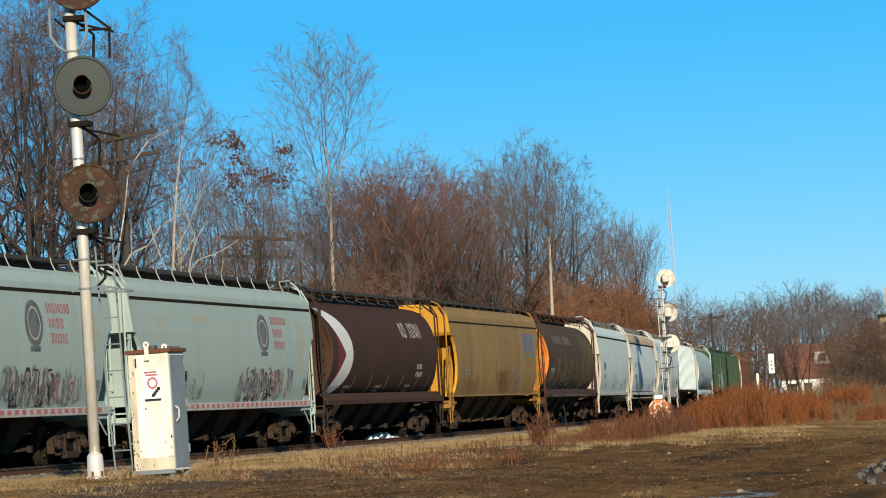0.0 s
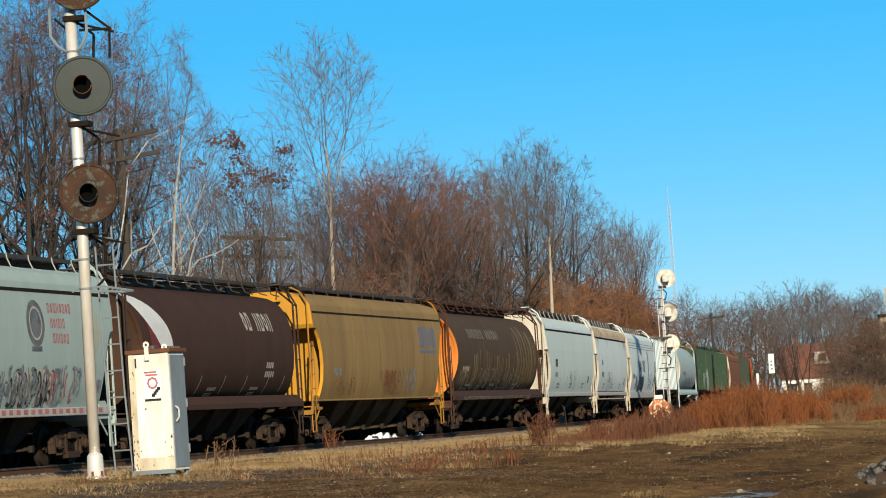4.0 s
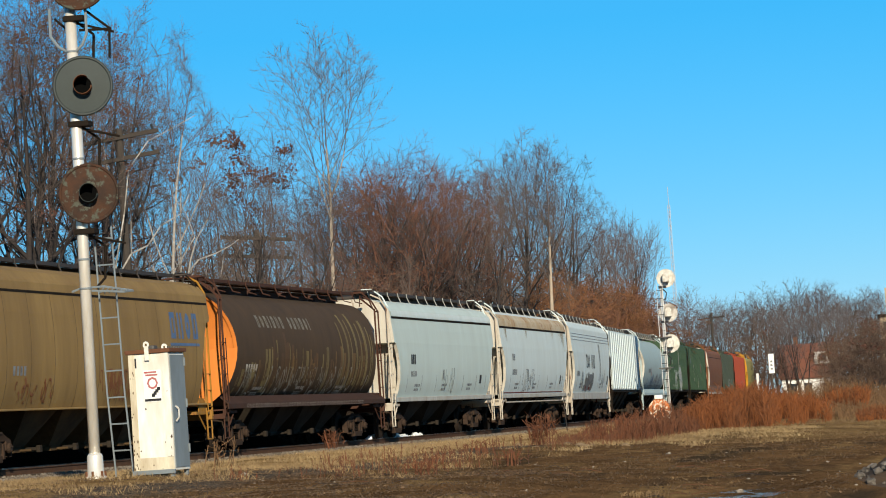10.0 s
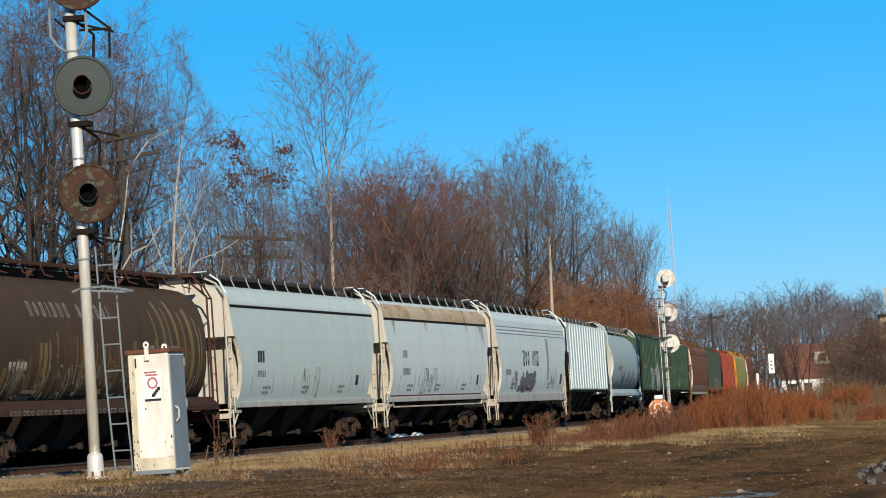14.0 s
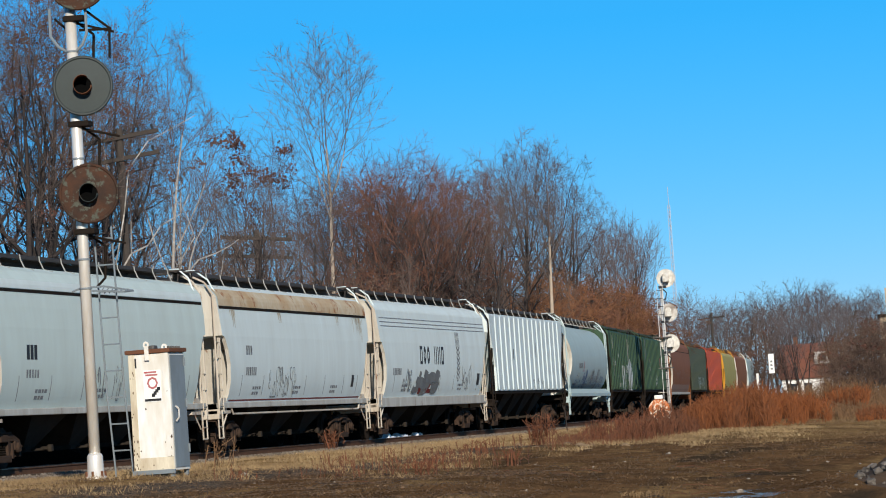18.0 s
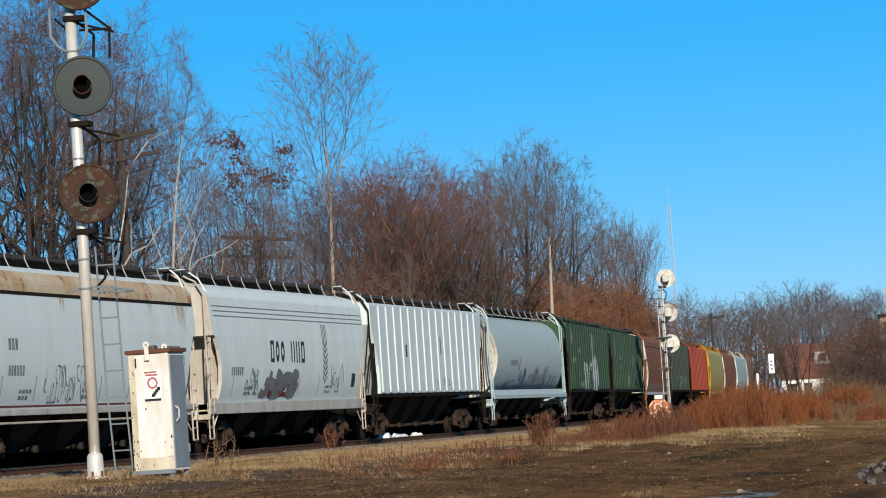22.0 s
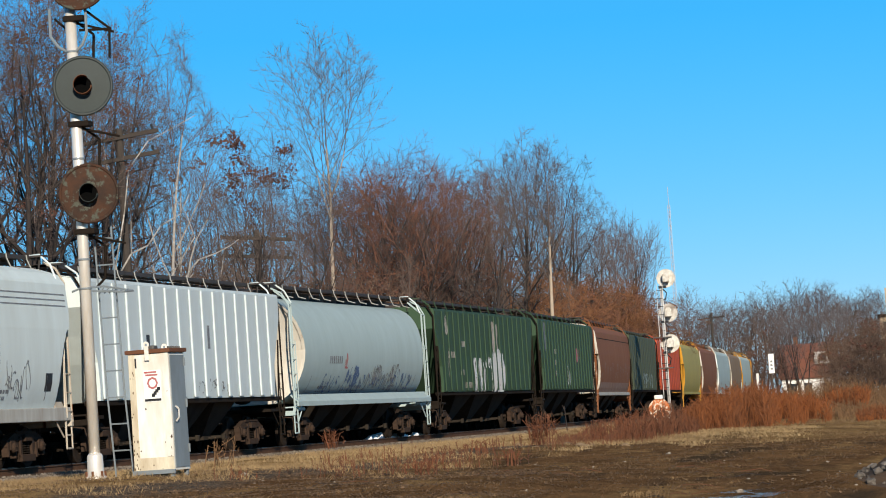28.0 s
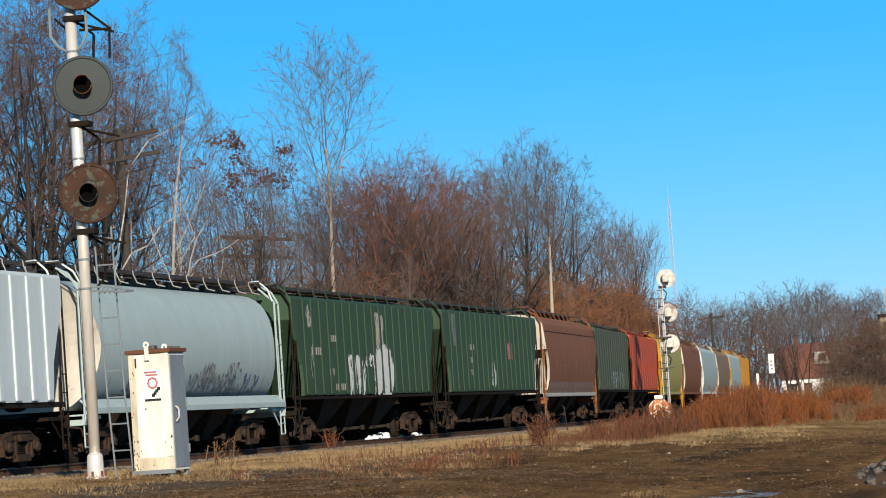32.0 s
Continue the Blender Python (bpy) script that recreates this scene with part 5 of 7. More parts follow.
def build_case():
    m = pose(47.32, 15.47, gz(47.32, 15.47), 0, 0, -6) @ Matrix.Diagonal((1, 1.03, 1.08, 1))
    case = thing("relay_case", m, "white-painted steel relay case with rusty lid and warning decal", "relay case")
    bm = bmesh.new()
    box(bm, -.3, .3, -.33, .33, .1, 1.80, .012)
    body = part("cabinet", bm, M_CASE, case)
    bm = bmesh.new()
    box(bm, -.27, .27, -.345, -.33, .14, 1.76, .006)
    d = part("door", bm, M_CASEGREY, case, "grey-painted side door")
    bm = bmesh.new()
    pipe(bm, [(-.2, -.36, 1.02), (-.2, -.41, .98), (-.2, -.41, .86), (-.2, -.36, .80)], .014, 6)
    part("handle", bm, M_ALU, d)
    for z in (.35, 1.0, 1.6):
        bm = bmesh.new()
        rod(bm, (.25, -.355, z), (.25, -.355, z + .12), .016, 6)
        part("hinge", bm, M_CASEGREY, d)
    bm = bmesh.new()
    box(bm, -.34, .34, -.37, .37, 1.80, 1.86, .012)
    part("lid", bm, M_RUST, case, "rust-red overhanging lid")
    bm = bmesh.new()
    box(bm, -.356, -.344, -.035, .035, 1.70, 1.90, .004)
    lathe(bm, [(.02, 0), (.05, 0), (.05, .014), (.02, .014), (.02, 0)], 16, Matrix.Translation((-.357, 0, 1.925)) @ pose(0, 0, 0, 0, 90, 0), False)
    lathe(bm, [(.02, 0), (.05, 0), (.05, .014), (.02, .014), (.02, 0)], 16, Matrix.Translation((.34, .0, 1.895)) @ pose(0, 0, 0, 0, 90, 0), False)
    part("lifting_lug", bm, M_CASE, case)
    bm = bmesh.new()
    for i in range(5):
        bm = bmesh.new()
        lathe(bm, [(.02, 0), (.02, .03)], 8, Matrix.Translation((-.2 + i * .1, -.30, 1.858)))
        part("lid_bolt", bm, M_GALV, case)
    bm = bmesh.new()
    box(bm, -.06, .1, .0, .14, 1.858, 1.92, .02)
    part("vent_cap", bm, M_GALV, case)
    for sx in (-1, 1):
        for sy in (-1, 1):
            bm = bmesh.new()
            box(bm, sx * .26 - .03, sx * .26 + .03, sy * .28 - .03, sy * .28 + .03, -.12, .1)
            part("foot", bm, M_CASEGREY, case)
    bm = bmesh.new()
    box(bm, -.34, -.30, -.345, .345, .06, .12)
    part("base_angle", bm, M_CASEGREY, case)
    bm = bmesh.new()
    box(bm, -.311, -.300, .225, .329, .104, 1.796, .004)
    part("corner_strip", bm, M_CASEDIRT, body, "soiled beige corner strip")
    bm = bmesh.new()
    box(bm, -.311, -.300, -.329, -.225, .30, 1.796, .004)
    part("corner_strip", bm, M_CASE, body)
    bm = bmesh.new()
    box(bm, -.3035, -.300, -.329, .224, .104, .298)
    part("kick_strip", bm, M_CASEDIRT, body, "soiled beige foot strip")
    # chips, holes and rust runs in the white paint
    r = np.random.default_rng(8)
    bm = bmesh.new()
    for i in range(34):
        y = r.choice([r.uniform(.22, .325), r.uniform(.26, .325), r.uniform(-.325, -.25), r.uniform(-.32, .32)])
        z = .13 + 1.5 * r.uniform(0, 1) ** 1.7
        a, b = r.uniform(.004, .014), r.uniform(.006, .03)
        k = 6
        bm.faces.new([bm.verts.new((-.3125 if abs(y) > .21 else -.3045, y + a * math.cos(t) * r.uniform(.7, 1.3), z + b * math.sin(t) * r.uniform(.7, 1.3))) for t in [q * 6.283 / k for q in range(k)]])
    tagged(part("rust_spots", bm, M_RUSTCHIP, body, "rust spots and chipped paint"), kind="stuff")
    # plate and decal on the front
    bm = bmesh.new()
    box(bm, -.306, -.301, .20, .29, 1.60, 1.74)
    part("name_plate", bm, M_BLACK, case)
    bm = bmesh.new()
    box(bm, -.3065, -.306, .212, .278, 1.67, 1.725)
    part("plate_panel", bm, M_GALV, case)
    bm = bmesh.new()
    box(bm, -.305, -.301, -.19, .10, 1.10, 1.56)
    dec = part("warning_decal", bm, M_SIGN, case, "white warning decal with red and black marks")
    bm = bmesh.new()
    for i in range(8):
        a0, a1 = i * .785, (i + 1) * .785
        bm.faces.new([bm.verts.new((-.3065, -.05 + q * math.cos(a), 1.37 + q * math.sin(a))) for q, a in ((.06, a0), (.09, a0), (.09, a1), (.06, a1))])
    part("red_ring", bm, M_REDINK, dec)
    bm = bmesh.new()
    box(bm, -.308, -.3055, -.14, .06, 1.475, 1.50)
    box(bm, -.308, -.3055, -.12, .08, 1.515, 1.54)
    part("red_bar", bm, M_REDINK, dec)
    bm = bmesh.new()
    box(bm, -.308, -.3055, -.18, .09, 1.11, 1.145)
    for i in range(4):
        box(bm, -.308, -.3055, -.17 + i * .03, -.12 + i * .03, 1.17 + (3 - i) * .03, 1.22 + (3 - i) * .03)
    part("black_bar", bm, M_BLACK, dec)


def build_far_signal():
    b = Vector((158.07, 24.78, gz(158.07, 24.78)))
    sig = thing("signal_mast", Matrix.Translation(b), "silver signal mast with three white round heads seen from behind", "railway signal", "signals beside the track")
    bm = bmesh.new()
    rod(bm, (0, 0, 0), (0, 0, 6.9), .085, 12)
    part("pole", bm, M_SILVER, sig, smooth=True)
    bm = bmesh.new()
    lathe(bm, [(.2, -.05), (.2, .05), (.14, .1), (.13, .4), (.1, .42)], 12)
    part("base_collar", bm, M_ALU, sig)
    for z in (7.15, 5.4, 3.85):
        worn = M_GRIMEWHITE if z == 5.4 else M_DINGY
        signal_head(sig, Vector((.1, -.25, z)), worn, worn, .47, 8, "dirty white back of a round signal head", None, M_DINGY)
        bm = bmesh.new()
        pipe(bm, [(0, 0, z - .45), (-.15, -.28, z - .75), (-.1, -.2, z - 1.05), (0, 0, z - 1.1)], .03, 6)
        box(bm, -.12, .12, -.25, .12, z - .5, z - .38)
        part("cable_loop", bm, M_BLACK, sig)
    lad = None
    bm = bmesh.new()
    for y in (.1, .4):
        rod(bm, (-.3, y - .2, .1), (-.3, y - .2, 6.9), .016, 5)
    lad = part("ladder", bm, M_SILVER, sig)
    for i in range(16):
        bm = bmesh.new()
        rod(bm, (-.3, -.1, .4 + i * .41), (-.3, .2, .4 + i * .41), .016, 5)
        part("rung", bm, M_BLACK, lad)
    for z in (4.15, 2.6):
        bm = bmesh.new()
        box(bm, -.4, .2, -.35, .55 if z > 4 else .35, z, z + .05)
        part("step_platform", bm, M_GALV, sig)
    t = thing("round_target", pose(155.03, 24.82, gz(155.03, 24.82), 0, 0, 0), "flaking orange round metal target on a short post", "signal target")
    bm = bmesh.new()
    lathe(bm, [(.1, -.02), (.50, -.015), (.53, .0), (.53, .03), (.50, .03), (.48, .01), (.1, .012)], 30, Matrix.Translation((0, 0, .58)) @ pose(0, 0, 0, 0, -90, 8))
    part("disc", bm, M_DISCORANGE, t)
    bm = bmesh.new()
    rod(bm, (.06, 0, -.1), (.06, 0, 1.2), .04, 8)
    part("post", bm, M_RUST, t)
    bm = bmesh.new()
    box(bm, -.1, .14, -.2, .2, 1.08, 1.28, .03)
    part("cap", bm, M_CASE, t)


# ---------------------------------------------------------------- plants
def polar(px, rng_):
    """A place by its bearing, counted in steps of 0.01017 degrees from 20.984, and its range."""
    a = radians(20.984 - 0.01017 * px)
    return rng_ * math.cos(a), rng_ * math.sin(a)


def tube_set(segs, sides):
    """Tapered branch pieces. segs: arrays a, b (n,3), ra, rb (n). Two sides make a flat sliver."""
    a, b, ra, rb = segs
    n = len(a)
    d = b - a
    d = d / np.maximum(np.linalg.norm(d, axis=1, keepdims=True), 1e-6)
    ref = np.where(np.abs(d[:, 2:3]) > 0.9, np.array([[1.0, 0, 0]]), np.array([[0, 0, 1.0]]))
    u = np.cross(d, ref)
    u /= np.linalg.norm(u, axis=1, keepdims=True)
    v = np.cross(d, u)
    if sides == 2:
        t = (np.arange(n) * 2.399)[:, None]
        u = u * np.cos(t) + v * np.sin(t)
        verts = np.stack([a - u * ra[:, None], a + u * ra[:, None], b + u * rb[:, None], b - u * rb[:, None]], 1).reshape(-1, 3)
        return verts, np.arange(n)[:, None] * 4 + np.arange(4)
    ang = np.arange(sides) * 2 * np.pi / sides
    ring = u[:, None, :] * np.cos(ang)[None, :, None] + v[:, None, :] * np.sin(ang)[None, :, None]
    verts = np.concatenate([a[:, None, :] + ring * ra[:, None, None], b[:, None, :] + ring * rb[:, None, None]], 1).reshape(-1, 3)
    base = (np.arange(n) * 2 * sides)[:, None]
    faces = [np.concatenate([base + j, base + (j + 1) % sides, base + sides + (j + 1) % sides, base + sides + j], 1) for j in range(sides)]
    return verts, np.concatenate(faces)


def grow(seed, height, trunk_r, bole, profile, limbs, kids, angle=.6, up=.1, curl=.09, leader=.85, stems=1, splay=.1, lean=0.0, wobble=.03):
    """Branches of a leafless tree that fill a crown. bole: where the limbs begin; profile: (share of the height, share of it as crown
    radius). Returns wood pieces and shoots as (start, end, radius, radius)."""
    r = np.random.default_rng(seed)
    zs, rs = np.array(profile).T
    ph = r.uniform(0, 6.28, 4)
    wood, shoots = [], []

    def inside(p):
        u = p[2] / height
        if u > 1 or u < zs[0] - .05:
            return u < zs[0]
        x, y = p[0] - lean * p[2], p[1]
        az = math.atan2(y, x)
        lump = 1 + .2 * math.sin(3 * az + ph[0] + 6 * u) + .15 * math.sin(2 * az - 11 * u + ph[1]) + .1 * math.sin(5 * az + 17 * u + ph[2])
        return math.hypot(x, y) < float(np.interp(u, zs, rs)) * lump * height

    def branch(p, d, length, rad, level, cap):
        step = max(.3, length / 7)
        n = max(2, int(length / step))
        pts, dirs, rads = [p], [d], [rad]
        for i in range(n):
            d = d + r.normal(0, wobble if level == 0 else curl, 3)
            d[2] += up * step if level else .06
            d = d / np.linalg.norm(d)
            q = p + d * step
            if level and not inside(q):
                break
            r1 = rad * (1 - (.9 if level == 0 else .72) * (i + 1) / n)
            (wood if level < 3 else shoots).append((p, q, rads[-1], r1))
            pts.append(q)
            dirs.append(d)
            rads.append(r1)
            p = q
        m = len(pts) - 1
        if level >= 3 or m < 1:
            return
        count = limbs if level == 0 else kids[level - 1]
        if level:
            count = max(2, round(count * min(1.3, .35 + .65 * m * step / cap)))
        turn = r.uniform(0, 6.28)
        for j in range(count):
            f = (j + r.uniform(.1, .9)) / count
            f = bole / leader + (1 - bole / leader) * f if level == 0 else .18 + .82 * f
            i = min(int(f * m), m - 1)
            q = pts[i] + (pts[i + 1] - pts[i]) * (f * m - i)
            dd = dirs[i + 1]
            turn += 2.4 + r.normal(0, .3)
            ref = np.cross(dd, [.3, .9, .1])
            ref /= np.linalg.norm(ref)
            side = ref * math.cos(turn) + np.cross(dd, ref) * math.sin(turn)
            a = angle * (r.uniform(.75, 1.2) if level else 1.25 - .55 * (f - bole) / max(1 - bole, .1)) * (1 + .1 * level)
            nd = dd * math.cos(a) + side * math.sin(a)
            if level == 0:
                go, w = 0.0, q
                while go < height and inside(w):
                    w = w + nd * .4 + np.array([0, 0, up * go * .06])
                    go += .4
                ln = max(go, 1.0) * r.uniform(.75, 1.0)
            else:
                ln = m * step * (1 - .45 * f) * r.uniform(.45, .75)
            branch(q, nd, max(ln, .5), max((rads[i] * (1 - f) + rads[i + 1] * f) * r.uniform(.48, .7), .005), level + 1, max(ln, .5))

    for k in range(stems):
        a = k * 2.4 + ph[3]
        off = np.array([math.cos(a), math.sin(a), 0]) * (1 if stems > 1 else 0)
        branch(off * .25 + np.array([0, 0, -.2]), np.array([lean, 0, 1.0]) + off * splay, height * leader * (r.uniform(.85, 1) if k else 1), trunk_r * (r.uniform(.7, 1) if k else 1), 0, 1)
    return [tuple(np.array([x[i] for x in L]) for i in range(4)) for L in (wood, shoots)] + [r]


TREES = {}


def tree_kind(name, seed, height, trunk_r, bark, twig, bole, profile, limbs, kids, twig_r=.006, twigs=5, twig_len=.6, droop=.15, leaves=0, leaf_size=.05, leaf_from=.0, limb_r=.02, **kw):
    wood, shoots, r = grow(seed, height, trunk_r, bole, profile, limbs, kids, **kw)
    big = wood[3] > limb_r
    v, fc = tube_set([q[big] for q in wood], 5)
    trunk = mesh_of("trunk", v, fc.tolist(), bark, True)
    a, b, ra, rb = (q[~big] for q in wood)
    v1, f1 = tube_set((a, b, np.maximum(ra, twig_r * 1.3), np.maximum(rb, twig_r * 1.1)), 3)
    a, end = shoots[0], shoots[1]
    m = len(a)
    w = np.full(m, twig_r)
    v2, f2 = tube_set((a, end, w, w * .75), 2)
    # fine twigs on the shoots
    k = twigs
    d = (end - a) / np.maximum(np.linalg.norm(end - a, axis=1, keepdims=True), 1e-6)
    foot = a[:, None] + (end - a)[:, None] * r.uniform(0, 1, (m, k, 1))
    t = d[:, None] * .8 + r.normal(0, .4, (m, k, 3)) + np.array([0, 0, droop])
    t /= np.linalg.norm(t, axis=2, keepdims=True)
    point = foot + t * (twig_len * r.uniform(.35, 1.1, (m, k, 1)))
    side = np.cross(t, r.normal(0, 1, (m, k, 3)))
    side *= twig_r * .8 / np.maximum(np.linalg.norm(side, axis=2, keepdims=True), 1e-6)
    v3 = np.stack([foot - side, foot + side, point], 2).reshape(-1, 3)
    f3 = np.arange(m * k)[:, None] * 3 + np.arange(3)
    crown = mesh_of("crown", np.concatenate([v1, v2, v3]), f1.tolist() + (f2 + len(v1)).tolist() + (f3 + len(v1) + len(v2)).tolist(), twig)
    leaf = None
    if leaves:
        tips = end[end[:, 2] > leaf_from * height]
        hubs = tips[r.integers(0, len(tips), max(8, leaves // 60))]
        c = hubs[r.integers(0, len(hubs), leaves)] + r.normal(0, .2, (leaves, 3)) * [1, 1, .7]
        u, w = r.uniform(-1, 1, (leaves, 3)) * leaf_size * 1.4, r.uniform(-1, 1, (leaves, 3)) * leaf_size * 1.2
        v = np.stack([c - u, c + w, c + u, c - w], 1).reshape(-1, 3)
        leaf = mesh_of("dead_leaves", v, (np.arange(leaves)[:, None] * 4 + np.arange(4)).tolist(), M_LEAF)
    TREES[name] = (trunk, crown, leaf, float(np.percentile(end[:, 2], 98.5)))


def plant(kind, px, rng_, height, label, name="bare_tree", group="bare trees behind the track", rz=None, wide=1.0):
    x, y = polar(px, rng_)
    trunk, crown, leaf, top = TREES[kind]
    s = height / top
    rz = (px * 47.0) % 360 if rz is None else rz
    e = thing(name, pose(x, y, gz(x, y), 0, 0, rz) @ Matrix.Diagonal((s * wide, s * wide, s, 1)), label, "tree" if name == "bare_tree" else "bush", group)
    stem = part("trunk", trunk, None, e)
    if name == "brush":
        tagged(stem, kind="stuff")
    part("crown", crown, None, e)
    if leaf:
        part("dead_leaves", leaf, None, e, "clusters of withered brown leaves")
    return e


def build_trees():
    dome = [(.16, .12), (.33, .22), (.55, .28), (.75, .27), (.9, .18), (1, .05)]
    ball = [(.08, .2), (.28, .32), (.5, .37), (.72, .34), (.9, .2), (1, .06)]
    tree_kind("spread", 3, 15, .2, M_BARK, M_TWIG, .2, dome, 9, (7, 5), angle=.68, up=.07, stems=2, splay=.08)
    tree_kind("spread_b", 23, 15, .2, M_BARK, M_PALETWIG, .22, dome, 14, (7, 5), angle=.7, up=.07, wobble=.05)
    tree_kind("round", 8, 15, .2, M_BARK, M_REDTWIG, .1, ball, 9, (8, 5), angle=.72, up=.06, curl=.12, stems=4, splay=.28, leader=.7)
    tree_kind("round_b", 81, 15, .22, M_BARK, M_TWIG, .12, ball, 9, (8, 5), angle=.75, up=.06, curl=.12, stems=3, splay=.25, leader=.7)
    tree_kind("tall", 6, 21, .14, M_PALEBARK, M_ASHTWIG, .5, [(.48, .04), (.6, .09), (.74, .15), (.85, .165), (.93, .12), (1, .03)], 13, (8, 5), twig_r=.0055, angle=.56, up=.08, leader=.82, twigs=6, twig_len=.5, curl=.05, wobble=.03, droop=.3)
    tree_kind("straight", 29, 16, .19, M_PALEBARK, M_PALETWIG, .5, [(.4, .07), (.6, .14), (.8, .15), (.95, .09), (1, .03)], 13, (7, 5), twig_r=.0055, angle=.5, leader=.95, lean=.03, wobble=.02, limb_r=.055)
    tree_kind("birch", 11, 17, .11, M_BIRCH, M_TWIG, .14, [(.1, .09), (.35, .15), (.6, .19), (.85, .14), (1, .03)], 10, (7, 5), twig_r=.005, twigs=7, angle=.5, stems=2, splay=.08, wobble=.05, droop=-.1, leader=.8)
    tree_kind("birch_b", 12, 17, .10, M_BIRCH, M_PALETWIG, .16, [(.1, .09), (.4, .16), (.65, .18), (.85, .12), (1, .03)], 18, (7, 5), twig_r=.005, twigs=7, angle=.5, wobble=.05, droop=-.1, leader=.8)
    tree_kind("old", 14, 18, .3, M_BARK, M_TWIG, .26, [(.15, .1), (.3, .2), (.55, .3), (.8, .27), (1, .12)], 8, (8, 6), twig_r=.0052, twigs=6, angle=.7, stems=3, splay=.12, leaves=3800, leaf_size=.034, leaf_from=.35)
    tree_kind("old_b", 15, 18, .27, M_BARK, M_PALETWIG, .28, [(.15, .06), (.35, .2), (.6, .26), (.85, .22), (1, .1)], 20, (8, 6), twig_r=.0052, twigs=6, angle=.7, wobble=.06, leaves=3000, leaf_size=.034, leaf_from=.4)
    tree_kind("leafy", 44, 13, .12, M_BARK, M_TWIG, .2, [(.2, .12), (.45, .25), (.7, .3), (.9, .22), (1, .08)], 7, (7, 5), twig_r=.0052, angle=.65, stems=2, splay=.15, leader=.8, leaves=1100, leaf_size=.05, leaf_from=.76)
    tree_kind("leafy_b", 45, 13, .12, M_BARK, M_TWIG, .2, [(.2, .12), (.45, .25), (.7, .3), (.9, .22), (1, .08)], 11, (7, 5), twig_r=.0052, angle=.65, leader=.85, leaves=500, leaf_size=.045, leaf_from=.55)
    tree_kind("limby", 46, 13, .16, M_BARK, M_TWIG, .25, [(.2, .1), (.5, .25), (.75, .3), (.92, .2), (1, .08)], 6, (7, 5), twig_r=.0052, angle=.6, stems=2, splay=.2, leader=.75)
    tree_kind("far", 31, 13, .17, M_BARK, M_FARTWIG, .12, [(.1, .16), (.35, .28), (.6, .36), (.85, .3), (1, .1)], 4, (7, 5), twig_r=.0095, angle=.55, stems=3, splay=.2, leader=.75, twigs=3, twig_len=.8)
    tree_kind("brush", 17, 6, .04, M_BARK, M_VINE, .05, [(.0, .35), (.4, .45), (.75, .4), (1, .15)], 3, (5, 4), twig_r=.0075, angle=.85, stems=9, splay=.35, leader=.7, twigs=4, twig_len=.5, curl=.22, up=.04)
    tree_kind("brush_b", 19, 6, .04, M_BARK, M_DIMTWIG, .05, [(.0, .35), (.4, .42), (.75, .36), (1, .12)], 3, (5, 4), twig_r=.0075, angle=.85, stems=8, splay=.3, leader=.75, twigs=4, twig_len=.5, curl=.22, up=.04, leaves=220, leaf_size=.045)
    tree_kind("brush_c", 37, 6, .04, M_BARK, M_REDTWIG, .05, [(.0, .35), (.4, .42), (.75, .36), (1, .12)], 3, (5, 4), twig_r=.0075, angle=.85, stems=8, splay=.3, leader=.75, twigs=4, twig_len=.5, curl=.22, up=.04)
    brown, grey = "bare tree with brown twigs and clinging dead leaves", "bare grey-brown tree with fine twigs"
    for kind, px, R, h in (("old", 49, 98, 15.2), ("old_b", 119, 100, 14.9), ("old", 174, 106, 14.5), ("old_b", 210, 112, 13.3),
                           ("leafy", 440, 126, 12.7), ("leafy_b", 484, 132, 12.4), ("spread_b", 363, 122, 10.7), ("limby", 531, 140, 14.2),
                           ("spread", 488, 130, 11.2), ("spread_b", 561, 150, 12.2), ("old_b", 18, 112, 15.5), ("limby", 590, 150, 9.0), ("spread_b", 452, 107, 8.6), ("limby", 505, 109, 7.6), ("spread", 405, 110, 8.0)):
        plant(kind, px, R, h, brown if kind[:3] in ("old", "lea") else grey, wide=.9)
    for kind, px, R, h in (("birch", 298, 103, 13.6), ("birch_b", 253, 116, 14.7), ("birch_b", 335, 110, 12.9)):
        plant(kind, px, R, h, "bare white-barked birch with thin brown twigs")
    plant("tall", 603, 166, 21.3, "tall bare vase-shaped tree with pale bark", rz=110, wide=1.2)
    plant("straight", 996, 172, 15.4, "tall bare tree with pale straight trunk", rz=90)
    for kind, px, R, h in (("spread", 601, 170, 13.7), ("round", 724, 172, 15.2), ("round_b", 670, 178, 14.8), ("round", 780, 180, 14.9),
                           ("round_b", 643, 186, 15.1), ("spread", 755, 196, 16.8), ("spread_b", 864, 186, 15.8), ("spread", 831, 205, 16.8),
                           ("spread_b", 897, 190, 15.6), ("spread", 929, 194, 16.6), ("spread_b", 959, 205, 18.3), ("round_b", 805, 200, 15.8),
                           ("spread", 1023, 205, 16.5), ("spread_b", 1038, 206, 14.2), ("spread", 1058, 212, 12.5), ("spread_b", 1003, 208, 15.6),
                           ("spread_b", 976, 208, 18.7), ("spread", 879, 178, 13.7), ("spread_b", 933, 180, 13.4), ("round", 700, 184, 14.9), ("round_b", 762, 170, 13.2), ("spread_b", 880, 168, 12.0)):
        plant(kind, px, R, h, "bare tree with reddish-brown rounded crown" if kind == "round" else grey, wide=1.0 if kind[:5] == "round" else .85)
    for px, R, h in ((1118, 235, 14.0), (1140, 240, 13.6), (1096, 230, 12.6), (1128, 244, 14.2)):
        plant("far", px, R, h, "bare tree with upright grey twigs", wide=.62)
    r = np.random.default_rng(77)
